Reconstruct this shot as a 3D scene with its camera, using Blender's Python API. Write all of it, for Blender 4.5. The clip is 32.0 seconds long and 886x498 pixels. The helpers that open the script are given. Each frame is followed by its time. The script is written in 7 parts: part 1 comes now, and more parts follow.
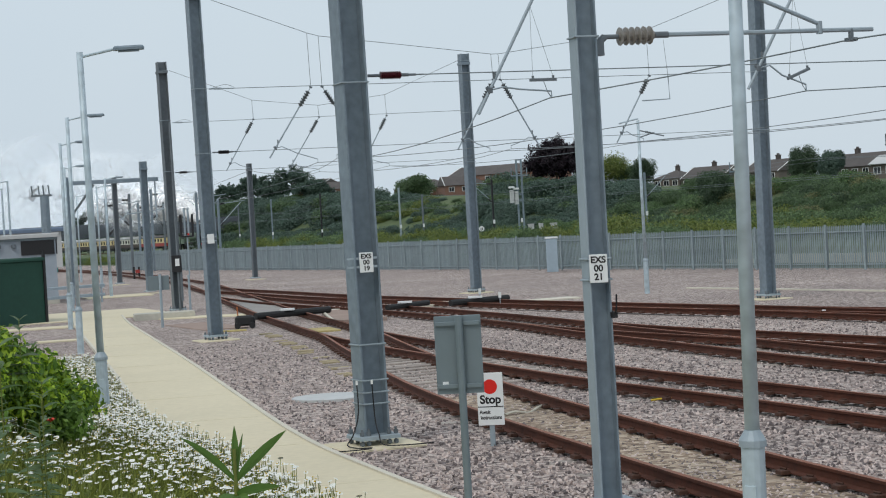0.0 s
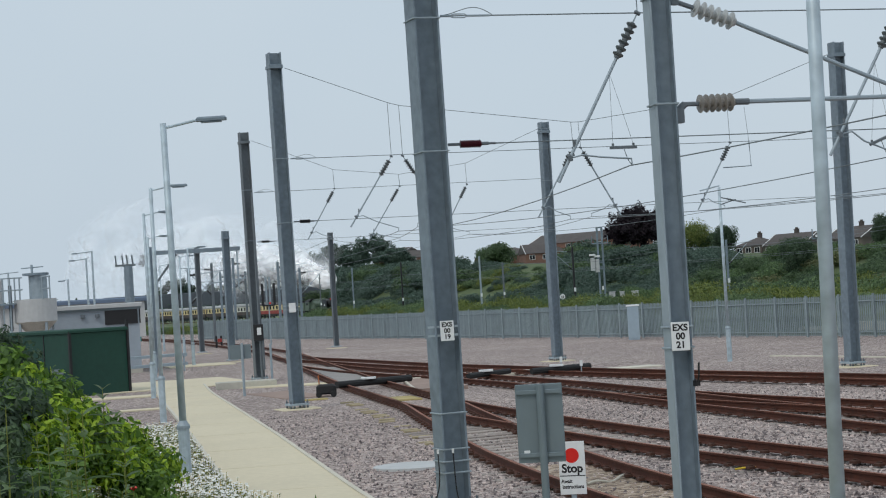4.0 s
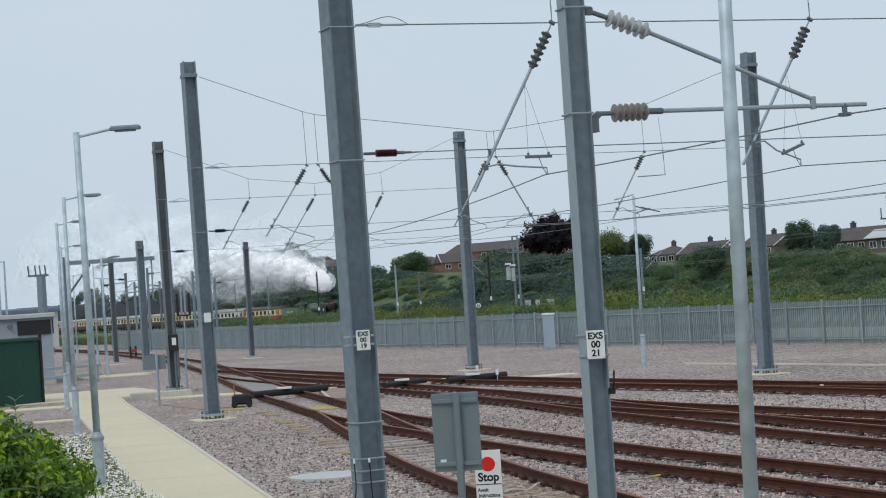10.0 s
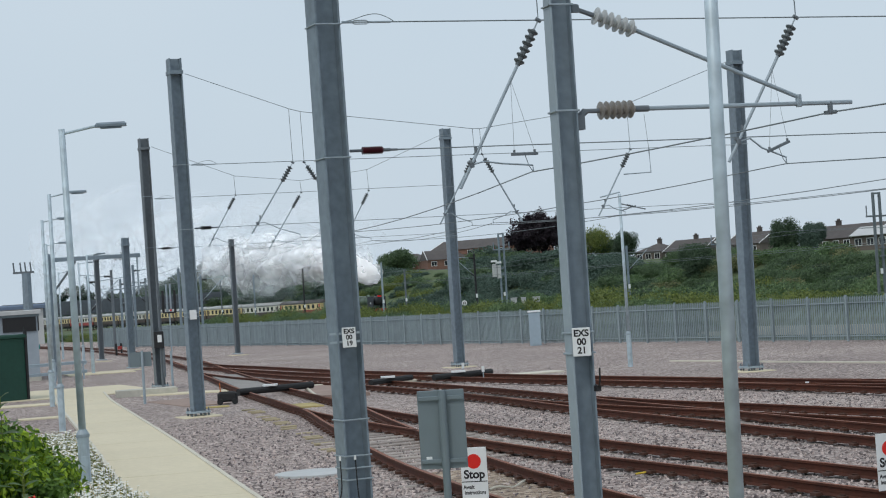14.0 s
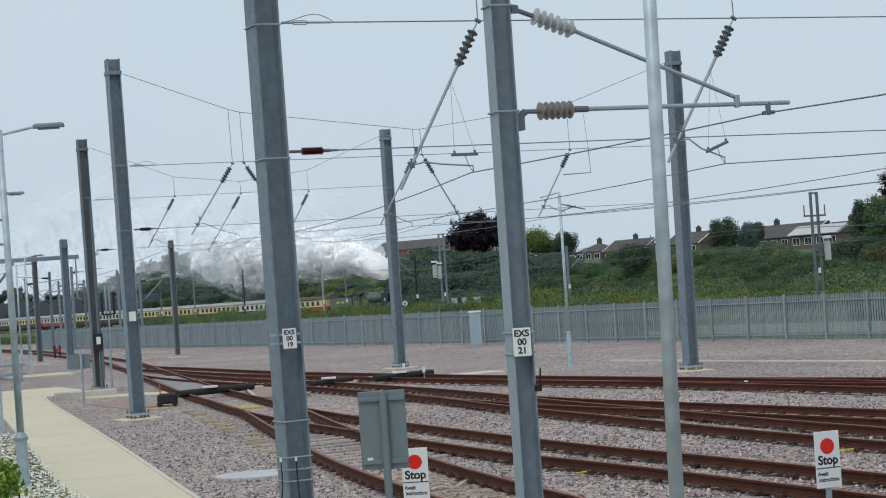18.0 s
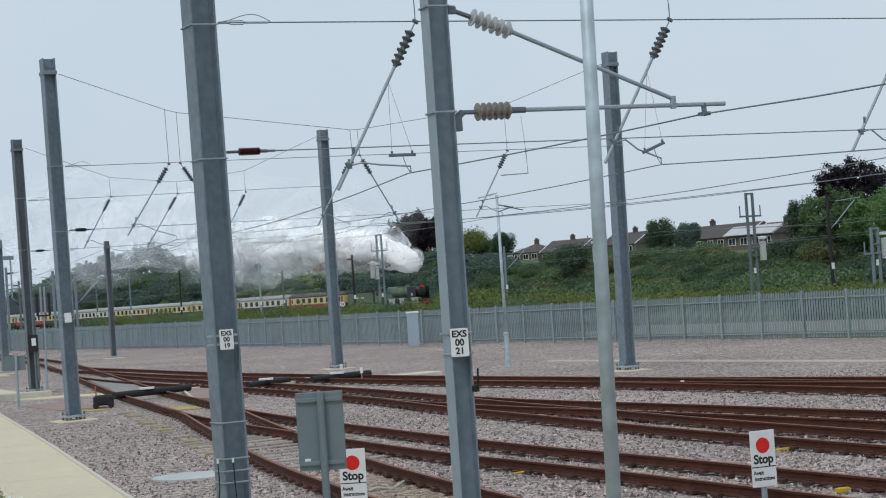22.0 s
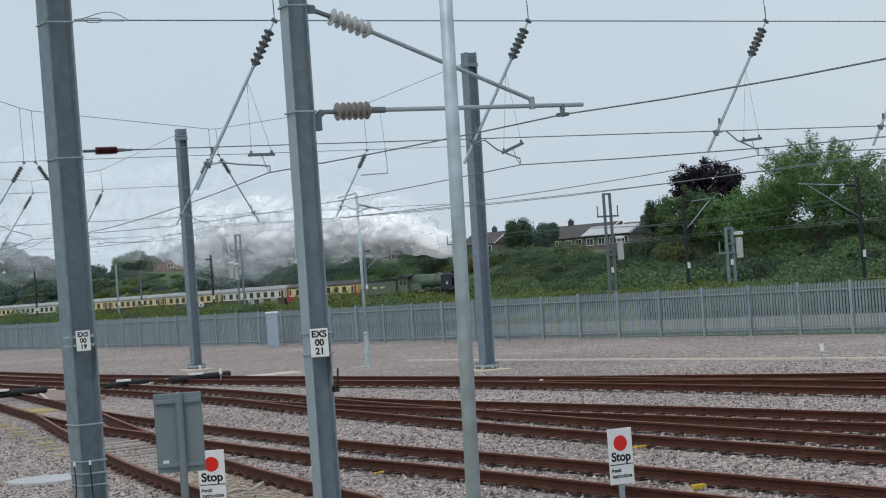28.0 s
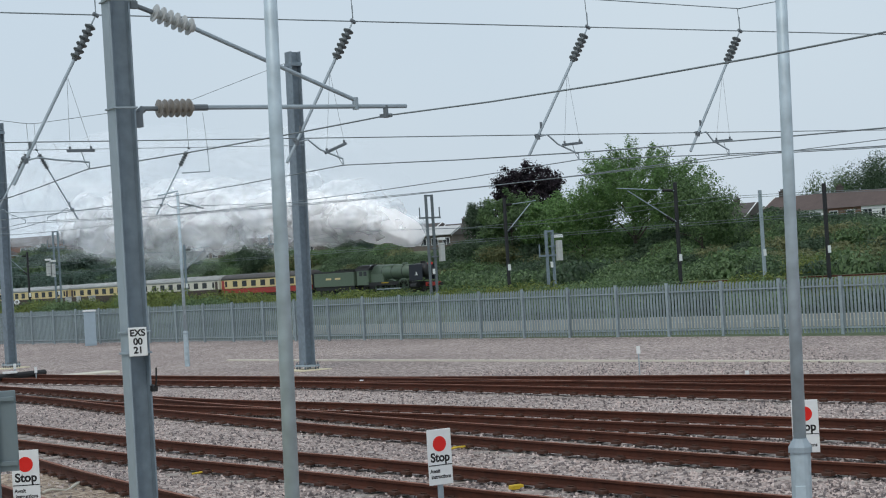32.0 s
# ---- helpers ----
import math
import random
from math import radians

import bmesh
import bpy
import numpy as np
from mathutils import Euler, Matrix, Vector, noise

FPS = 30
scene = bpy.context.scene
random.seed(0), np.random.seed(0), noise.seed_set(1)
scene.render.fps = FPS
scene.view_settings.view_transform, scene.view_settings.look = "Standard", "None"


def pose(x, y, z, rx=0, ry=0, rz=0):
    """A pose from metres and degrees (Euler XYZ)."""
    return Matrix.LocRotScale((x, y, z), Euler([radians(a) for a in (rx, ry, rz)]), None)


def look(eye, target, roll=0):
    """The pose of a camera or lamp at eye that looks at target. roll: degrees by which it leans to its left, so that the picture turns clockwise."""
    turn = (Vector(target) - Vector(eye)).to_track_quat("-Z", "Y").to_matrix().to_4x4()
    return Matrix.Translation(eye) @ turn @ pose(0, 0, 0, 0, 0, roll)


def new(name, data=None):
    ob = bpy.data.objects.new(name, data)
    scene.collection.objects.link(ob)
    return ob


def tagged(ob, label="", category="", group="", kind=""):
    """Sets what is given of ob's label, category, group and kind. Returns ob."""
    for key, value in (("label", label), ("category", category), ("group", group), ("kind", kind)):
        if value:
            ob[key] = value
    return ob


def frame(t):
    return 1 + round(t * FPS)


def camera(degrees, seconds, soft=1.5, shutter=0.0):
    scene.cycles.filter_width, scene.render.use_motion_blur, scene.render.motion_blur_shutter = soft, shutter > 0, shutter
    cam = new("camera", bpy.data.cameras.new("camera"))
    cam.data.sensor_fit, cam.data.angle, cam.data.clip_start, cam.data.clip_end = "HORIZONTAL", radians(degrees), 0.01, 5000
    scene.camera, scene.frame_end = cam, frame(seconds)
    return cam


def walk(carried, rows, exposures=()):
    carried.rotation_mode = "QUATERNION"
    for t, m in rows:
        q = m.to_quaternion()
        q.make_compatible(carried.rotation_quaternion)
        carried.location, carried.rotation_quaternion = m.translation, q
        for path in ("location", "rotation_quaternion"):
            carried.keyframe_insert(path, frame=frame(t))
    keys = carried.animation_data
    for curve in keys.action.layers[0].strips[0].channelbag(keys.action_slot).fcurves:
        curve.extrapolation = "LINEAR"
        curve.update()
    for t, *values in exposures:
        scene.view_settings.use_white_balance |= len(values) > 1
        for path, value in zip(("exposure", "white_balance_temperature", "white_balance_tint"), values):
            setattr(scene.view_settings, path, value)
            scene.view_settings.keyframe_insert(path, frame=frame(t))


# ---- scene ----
EYE = 3.1
cam = camera(26.59, 32.0, soft=1.1)
# seconds, yaw, pitch, roll of a hand-held camera that pans on the spot
TURNS = [
    (0.0, 0.00, -0.82, 3.26),
    (0.5, 0.31, -0.82, 3.18),
    (1.0, 0.50, -0.84, 3.21),
    (1.5, 0.73, -0.83, 3.22),
    (2.0, 0.79, -0.82, 3.17),
    (2.5, 2.45, -0.49, 3.23),
    (3.0, 3.96, 0.65, 3.33),
    (3.5, 4.16, 1.12, 3.38),
    (4.0, 2.47, 1.41, 3.46),
    (4.5, 1.36, 1.46, 3.60),
    (6.5, 0.29, 1.62, 3.65),
    (7.0, 0.20, 1.62, 3.66),
    (7.5, 0.17, 1.62, 3.66),
    (8.0, 0.08, 1.63, 3.66),
    (8.5, 0.06, 1.57, 3.67),
    (9.0, 0.02, 1.58, 3.67),
    (9.5, -0.07, 1.53, 3.67),
    (10.0, -0.10, 1.53, 3.66),
    (10.5, -0.03, 1.53, 3.65),
    (11.0, 0.06, 1.56, 3.68),
    (11.5, -0.13, 1.51, 3.65),
    (12.0, -0.19, 1.50, 3.66),
    (12.5, -0.22, 1.46, 3.68),
    (13.0, -0.14, 1.50, 3.66),
    (13.5, -0.25, 1.48, 3.67),
    (14.0, -0.53, 1.42, 3.62),
    (14.5, -0.89, 1.38, 3.64),
    (16.5, -1.77, 1.35, 3.75),
    (17.0, -1.90, 1.33, 3.74),
    (17.5, -2.11, 1.32, 3.76),
    (18.0, -2.35, 1.32, 3.83),
    (18.5, -2.92, 1.30, 3.85),
    (19.0, -3.43, 1.29, 3.85),
    (19.5, -3.72, 1.29, 3.91),
    (20.0, -3.87, 1.25, 3.88),
    (20.5, -3.98, 1.22, 3.87),
    (21.0, -4.08, 1.22, 3.90),
    (21.5, -4.11, 1.21, 3.88),
    (22.0, -4.26, 1.21, 3.91),
    (22.5, -4.50, 1.18, 3.95),
    (23.0, -4.83, 1.16, 3.97),
    (23.5, -5.31, 1.12, 3.96),
    (24.0, -5.75, 1.06, 4.00),
    (24.5, -6.17, 1.02, 3.98),
    (25.0, -6.70, 0.96, 3.98),
    (25.5, -6.97, 0.94, 3.97),
    (27.5, -7.98, 0.93, 4.04),
    (28.0, -8.55, 0.91, 4.04),
    (28.5, -9.27, 0.86, 4.01),
    (29.0, -10.13, 0.83, 3.93),
    (29.5, -10.91, 0.78, 3.67),
    (30.0, -11.47, 0.76, 3.49),
    (30.5, -11.74, 0.72, 3.46),
    (31.0, -12.70, 0.67, 3.47),
    (31.5, -13.68, 0.59, 3.55),
    (32.0, -14.01, 0.57, 3.43),
]
walk(cam, [(t, pose(0, 0, EYE, 90 + pitch, roll, yaw)) for t, yaw, pitch, roll in TURNS],
     exposures=[(0.0, 0.08, 6640, 10), (2.2, 0.08, 6640, 10), (3.2, -0.02, 6560, 10), (4.2, -0.05, 6500, 10), (7.0, 0.02, 6480, 10), (24.0, 0.0, 6450, 10), (28.0, -0.02, 6450, 10), (30.0, 0.05, 6450, 10), (32.0, 0.05, 6450, 10)])

# ---- light: bright overcast sky ----
world = bpy.data.worlds.new("overcast")
scene.world = world
world.use_nodes = True
wn, wl = world.node_tree.nodes, world.node_tree.links
wn.clear()
sky = wn.new("ShaderNodeTexSky")
sky.sky_type = 'NISHITA'
sky.sun_disc = False
sky.sun_elevation = radians(52)
sky.sun_rotation = radians(205)
sky.air_density, sky.dust_density = 1.4, 4.0
cloud = wn.new("ShaderNodeTexNoise")
cloud.inputs["Scale"].default_value = 2.2
cloud.inputs["Detail"].default_value = 4
ramp = wn.new("ShaderNodeValToRGB")
ramp.color_ramp.elements[0].position, ramp.color_ramp.elements[1].position = 0.35, 0.7
ramp.color_ramp.elements[0].color = (5.78, 6.85, 7.85, 1)
ramp.color_ramp.elements[1].color = (6.5, 7.4, 8.1, 1)
coord = wn.new("ShaderNodeTexCoord")
mixer = wn.new("ShaderNodeMix")
mixer.data_type = 'RGBA'
mixer.inputs[0].default_value = 0.9
back = wn.new("ShaderNodeBackground")
back.inputs[1].default_value = 0.1
wout = wn.new("ShaderNodeOutputWorld")
wl.new(coord.outputs["Generated"], cloud.inputs["Vector"])
wl.new(cloud.outputs["Fac"], ramp.inputs[0])
wl.new(sky.outputs[0], mixer.inputs[6])
wl.new(ramp.outputs[0], mixer.inputs[7])
wl.new(mixer.outputs[2], back.inputs[0])
wl.new(back.outputs[0], wout.inputs[0])
sun = new("sun", bpy.data.lights.new("sun", 'SUN'))
sun.data.energy, sun.data.angle, sun.data.color = 0.9, radians(14), (1.0, 0.96, 0.9)
sun.matrix_world = look((-40, -60, 95), (0, 0, 0))

# ---- materials ----
def material(name, colour, rough=0.7, metal=0.0, vary=0.2, grain=6.0, stain=0.5, bump=0.2, dark=None, per_object=0.0, island=0.0):
    """A procedural surface: base colour varied at a fine and a coarse scale, with bump of the fine grain."""
    m = bpy.data.materials.new(name)
    m.use_nodes = True
    n, l = m.node_tree.nodes, m.node_tree.links
    b = n["Principled BSDF"]
    b.inputs["Roughness"].default_value, b.inputs["Metallic"].default_value = rough, metal
    tc = n.new("ShaderNodeTexCoord")
    fine = n.new("ShaderNodeTexNoise")
    fine.inputs["Scale"].default_value, fine.inputs["Detail"].default_value = grain, 6
    coarse = n.new("ShaderNodeTexNoise")
    coarse.inputs["Scale"].default_value, coarse.inputs["Detail"].default_value = stain, 3
    l.new(tc.outputs["Object"], fine.inputs["Vector"])
    l.new(tc.outputs["Object"], coarse.inputs["Vector"])
    lo = dark or tuple(c * (1 - vary) for c in colour)
    hi = tuple(min(1, c * (1 + vary * 0.6)) for c in colour)
    r = n.new("ShaderNodeValToRGB")
    r.color_ramp.elements[0].position, r.color_ramp.elements[1].position = 0.3, 0.7
    r.color_ramp.elements[0].color, r.color_ramp.elements[1].color = (*lo, 1), (*hi, 1)
    add = n.new("ShaderNodeMath")
    add.operation = 'MULTIPLY_ADD'
    add.inputs[1].default_value = 0.55
    half = n.new("ShaderNodeMath")
    half.operation = 'MULTIPLY'
    half.inputs[1].default_value = 0.45
    l.new(coarse.outputs["Fac"], half.inputs[0])
    l.new(fine.outputs["Fac"], add.inputs[0])
    l.new(half.outputs[0], add.inputs[2])
    last = add.outputs[0]
    if per_object or island:
        src = n.new("ShaderNodeNewGeometry").outputs["Random Per Island"] if island else n.new("ShaderNodeObjectInfo").outputs["Random"]
        ma = n.new("ShaderNodeMath")
        ma.operation = 'MULTIPLY_ADD'
        ma.inputs[1].default_value = (island or per_object)
        sub = n.new("ShaderNodeMath")
        sub.operation = 'SUBTRACT'
        sub.inputs[1].default_value = (island or per_object) / 2
        l.new(src, ma.inputs[0])
        l.new(last, ma.inputs[2])
        l.new(ma.outputs[0], sub.inputs[0])
        last = sub.outputs[0]
    l.new(last, r.inputs[0])
    l.new(r.outputs[0], b.inputs["Base Color"])
    if bump:
        bp = n.new("ShaderNodeBump")
        bp.inputs["Strength"].default_value, bp.inputs["Distance"].default_value = bump, 0.02
        l.new(fine.outputs["Fac"], bp.inputs["Height"])
        l.new(bp.outputs[0], b.inputs["Normal"])
    return m


def leafy(name, colour, other, gloss=0.55, spread=0.5):
    """Leaves: two greens mixed leaf by leaf, a little light through the blade."""
    m = material(name, colour, gloss, vary=0.3, grain=3, stain=0.4, bump=0, dark=other, island=spread)
    b = m.node_tree.nodes["Principled BSDF"]
    b.inputs["Subsurface Weight"].default_value = 0.0
    n, l = m.node_tree.nodes, m.node_tree.links
    tr = n.new("ShaderNodeBsdfTranslucent")
    mx = n.new("ShaderNodeMixShader")
    mx.inputs[0].default_value = 0.45
    l.new(b.inputs["Base Color"].links[0].from_socket, tr.inputs["Color"])
    l.new(b.outputs[0], mx.inputs[1])
    l.new(tr.outputs[0], mx.inputs[2])
    l.new(mx.outputs[0], n["Material Output"].inputs["Surface"])
    return m


def stony(name, tones, size, rough=0.9, bump=0.9):
    """Loose stones: cells of different greys with deep joints."""
    m = bpy.data.materials.new(name)
    m.use_nodes = True
    n, l = m.node_tree.nodes, m.node_tree.links
    b = n["Principled BSDF"]
    b.inputs["Roughness"].default_value = rough
    tc = n.new("ShaderNodeTexCoord")
    v = n.new("ShaderNodeTexVoronoi")
    v.inputs["Scale"].default_value = 1 / size
    warp = n.new("ShaderNodeTexNoise")
    warp.inputs["Scale"].default_value = 0.12
    warp.inputs["Detail"].default_value = 5
    l.new(tc.outputs["Object"], v.inputs["Vector"])
    l.new(tc.outputs["Object"], warp.inputs["Vector"])
    sep = n.new("ShaderNodeSeparateColor")
    l.new(v.outputs["Color"], sep.inputs[0])
    r = n.new("ShaderNodeValToRGB")
    e = r.color_ramp.elements
    e[0].color, e[1].color = (*tones[0], 1), (*tones[-1], 1)
    for i, c in enumerate(tones[1:-1]):
        e.new((i + 1) / (len(tones) - 1)).color = (*c, 1)
    l.new(sep.outputs[0], r.inputs[0])
    mul = n.new("ShaderNodeMix")
    mul.data_type, mul.blend_type = 'RGBA', 'MULTIPLY'
    mul.inputs[0].default_value = 1.0
    big = n.new("ShaderNodeValToRGB")
    big.color_ramp.elements[0].position, big.color_ramp.elements[1].position = 0.3, 0.72
    big.color_ramp.elements[0].color, big.color_ramp.elements[1].color = (0.78, 0.75, 0.74, 1), (1.1, 1.08, 1.06, 1)
    l.new(warp.outputs["Fac"], big.inputs[0])
    l.new(r.outputs[0], mul.inputs[6])
    l.new(big.outputs[0], mul.inputs[7])
    l.new(mul.outputs[2], b.inputs["Base Color"])
    bp = n.new("ShaderNodeBump")
    bp.invert = True
    bp.inputs["Strength"].default_value, bp.inputs["Distance"].default_value = bump, size
    l.new(v.outputs["Distance"], bp.inputs["Height"])
    l.new(bp.outputs[0], b.inputs["Normal"])
    return m


BALLAST = stony("ballast_stone", [(0.112, 0.089, 0.084), (0.30, 0.245, 0.228), (0.475, 0.395, 0.365), (0.70, 0.61, 0.57)], 0.07)
DUSTY = stony("dusty_ballast", [(0.13, 0.09, 0.065), (0.30, 0.225, 0.165), (0.42, 0.335, 0.255), (0.56, 0.47, 0.37)], 0.09, bump=0.6)
STONE = material("loose_stone", (0.54, 0.45, 0.42), 0.9, vary=0.3, grain=30, stain=2, bump=0.1, dark=(0.17, 0.145, 0.145), island=1.1)
EARTH = material("rough_grass", (0.088, 0.122, 0.048), 0.95, vary=0.5, grain=3, stain=0.08, bump=0.6)
CONCRETE = material("pale_concrete", (0.655, 0.58, 0.42), 0.85, vary=0.1, grain=9, stain=0.35, bump=0.15)
KERB = material("edging_concrete", (0.62, 0.58, 0.49), 0.85, vary=0.12, grain=14, stain=1.2, bump=0.2)
SLAB = material("grey_concrete", (0.50, 0.48, 0.42), 0.88, vary=0.18, grain=9, stain=0.8, bump=0.2)
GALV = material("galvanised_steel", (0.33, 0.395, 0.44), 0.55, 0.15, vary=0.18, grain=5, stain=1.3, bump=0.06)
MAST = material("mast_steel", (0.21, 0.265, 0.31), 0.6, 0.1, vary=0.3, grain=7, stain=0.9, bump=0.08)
MAST_DARK = material("mast_steel_dark", (0.15, 0.175, 0.195), 0.65, 0.1, vary=0.25, grain=7, stain=0.9, bump=0.08)
LAMP = material("lamp_column_steel", (0.48, 0.575, 0.63), 0.5, 0.2, vary=0.32, grain=6, stain=1.5, bump=0.05)
WIRE = material("weathered_wire", (0.21, 0.245, 0.26), 0.6, 0.4, vary=0.2, grain=20, bump=0)
RUST = material("rusty_rail", (0.082, 0.022, 0.0095), 0.85, 0.05, vary=0.4, grain=9, stain=1.1, bump=0.25)
HEAD = material("rail_head", (0.25, 0.088, 0.044), 0.65, 0.2, vary=0.3, grain=9, stain=1.1, bump=0.1)
CLIP = material("rusty_clip", (0.085, 0.038, 0.025), 0.85, 0.1, vary=0.4, grain=20, bump=0.2)
SLEEPER = material("sleeper_concrete", (0.36, 0.315, 0.285), 0.9, vary=0.25, grain=11, stain=1.5, bump=0.3, per_object=0.4)
PALE = material("galvanised_pale", (0.285, 0.345, 0.37), 0.6, 0.1, vary=0.2, grain=8, stain=1.5, bump=0.05, per_object=0.25)
PALES = material("galvanised_pales", (0.285, 0.345, 0.37), 0.6, 0.1, vary=0.2, grain=8, stain=1.5, bump=0.05, island=0.25)
CERAMIC = material("brown_insulator", (0.255, 0.238, 0.215), 0.35, vary=0.2, grain=12, bump=0.05)
STACK = material("dark_insulator", (0.115, 0.135, 0.145), 0.4, vary=0.2, grain=12, bump=0.05)
POLYMER = material("grey_insulator", (0.44, 0.46, 0.46), 0.4, vary=0.15, grain=12, bump=0.05)
RED_INS = material("red_insulator", (0.065, 0.006, 0.012), 0.4, vary=0.2, grain=12, bump=0.05)
WHITE = material("white_enamel", (0.78, 0.80, 0.80), 0.35, vary=0.06, grain=10, stain=2, bump=0.02)
BLACK = material("black_paint", (0.012, 0.012, 0.014), 0.5, vary=0.3, grain=10, bump=0.03)
REDP = material("red_enamel", (0.72, 0.016, 0.010), 0.35, vary=0.08, grain=10, stain=2, bump=0.02)
SIGNBACK = material("grey_sign_back", (0.17, 0.215, 0.235), 0.5, 0.1, vary=0.12, grain=4, stain=1.5, bump=0.04)
RUBBER = material("black_rubber", (0.015, 0.015, 0.016), 0.7, vary=0.3, grain=14, bump=0.1)
YELLOW = material("yellow_paint", (0.65, 0.45, 0.03), 0.6, vary=0.25, grain=9, bump=0.1)
DKGREEN = material("dark_green_grp", (0.012, 0.06, 0.042), 0.75, vary=0.2, grain=5, stain=0.7, bump=0.05)
RENDER = material("pale_render", (0.52, 0.53, 0.53), 0.8, vary=0.12, grain=4, stain=0.4, bump=0.1)
BRICK = material("brown_brick", (0.22, 0.12, 0.088), 0.9, vary=0.3, grain=9, stain=0.6, bump=0.2)
BRICK_PALE = material("weathered_brick", (0.155, 0.13, 0.112), 0.9, vary=0.3, grain=9, stain=0.6, bump=0.2)
ROOF = material("roof_tiles", (0.10, 0.088, 0.084), 0.85, vary=0.3, grain=6, stain=0.5, bump=0.3)
CHIMNEY = material("sooty_brick", (0.10, 0.086, 0.08), 0.9, vary=0.3, grain=9, stain=0.6, bump=0.2)
PANE = material("dark_glass", (0.03, 0.035, 0.04), 0.15, vary=0.3, grain=2, bump=0)
BARK = material("bark", (0.09, 0.075, 0.06), 0.95, vary=0.35, grain=7, stain=1, bump=0.6)
# LEAF and LEAF_DARK are greyed towards blue to stand in for haze
LEAF = leafy("leaf_green", (0.118, 0.185, 0.085), (0.068, 0.112, 0.056))
LEAF_FRESH = leafy("leaf_fresh_green", (0.145, 0.23, 0.092), (0.08, 0.135, 0.058))
LEAF_DARK = leafy("leaf_dark_green", (0.082, 0.132, 0.072), (0.043, 0.074, 0.042))
LEAF_YELLOW = leafy("leaf_yellow_green", (0.205, 0.24, 0.06), (0.1, 0.145, 0.04))
LEAF_PURPLE = leafy("leaf_purple", (0.032, 0.02, 0.028), (0.012, 0.009, 0.014))
LEAF_BRIGHT = leafy("leaf_bright_green", (0.40, 0.54, 0.05), (0.10, 0.20, 0.02), spread=0.9)
LEAF_WEED = leafy("leaf_weed", (0.19, 0.32, 0.06), (0.08, 0.155, 0.03), spread=0.8)
LEAF_TREE = leafy("leaf_sunny_green", (0.165, 0.285, 0.092), (0.095, 0.17, 0.06))
LEAF_SAGE = leafy("leaf_sage_green", (0.17, 0.25, 0.115), (0.085, 0.14, 0.06))
# distant foliage: green shifted pale and blue, painting haze into the colour
LEAF_FAR = leafy("leaf_haze_tint", (0.10, 0.155, 0.118), (0.066, 0.108, 0.084))
LEAF_GREY = leafy("leaf_grey_green", (0.17, 0.23, 0.14), (0.09, 0.135, 0.08))
STEM = leafy("stem_green", (0.30, 0.33, 0.075), (0.14, 0.18, 0.04))
PETAL = material("white_petal", (0.76, 0.76, 0.70), 0.6, vary=0.08, grain=20, bump=0)
POPPY = material("poppy_red", (0.62, 0.04, 0.02), 0.5, vary=0.2, grain=20, bump=0)

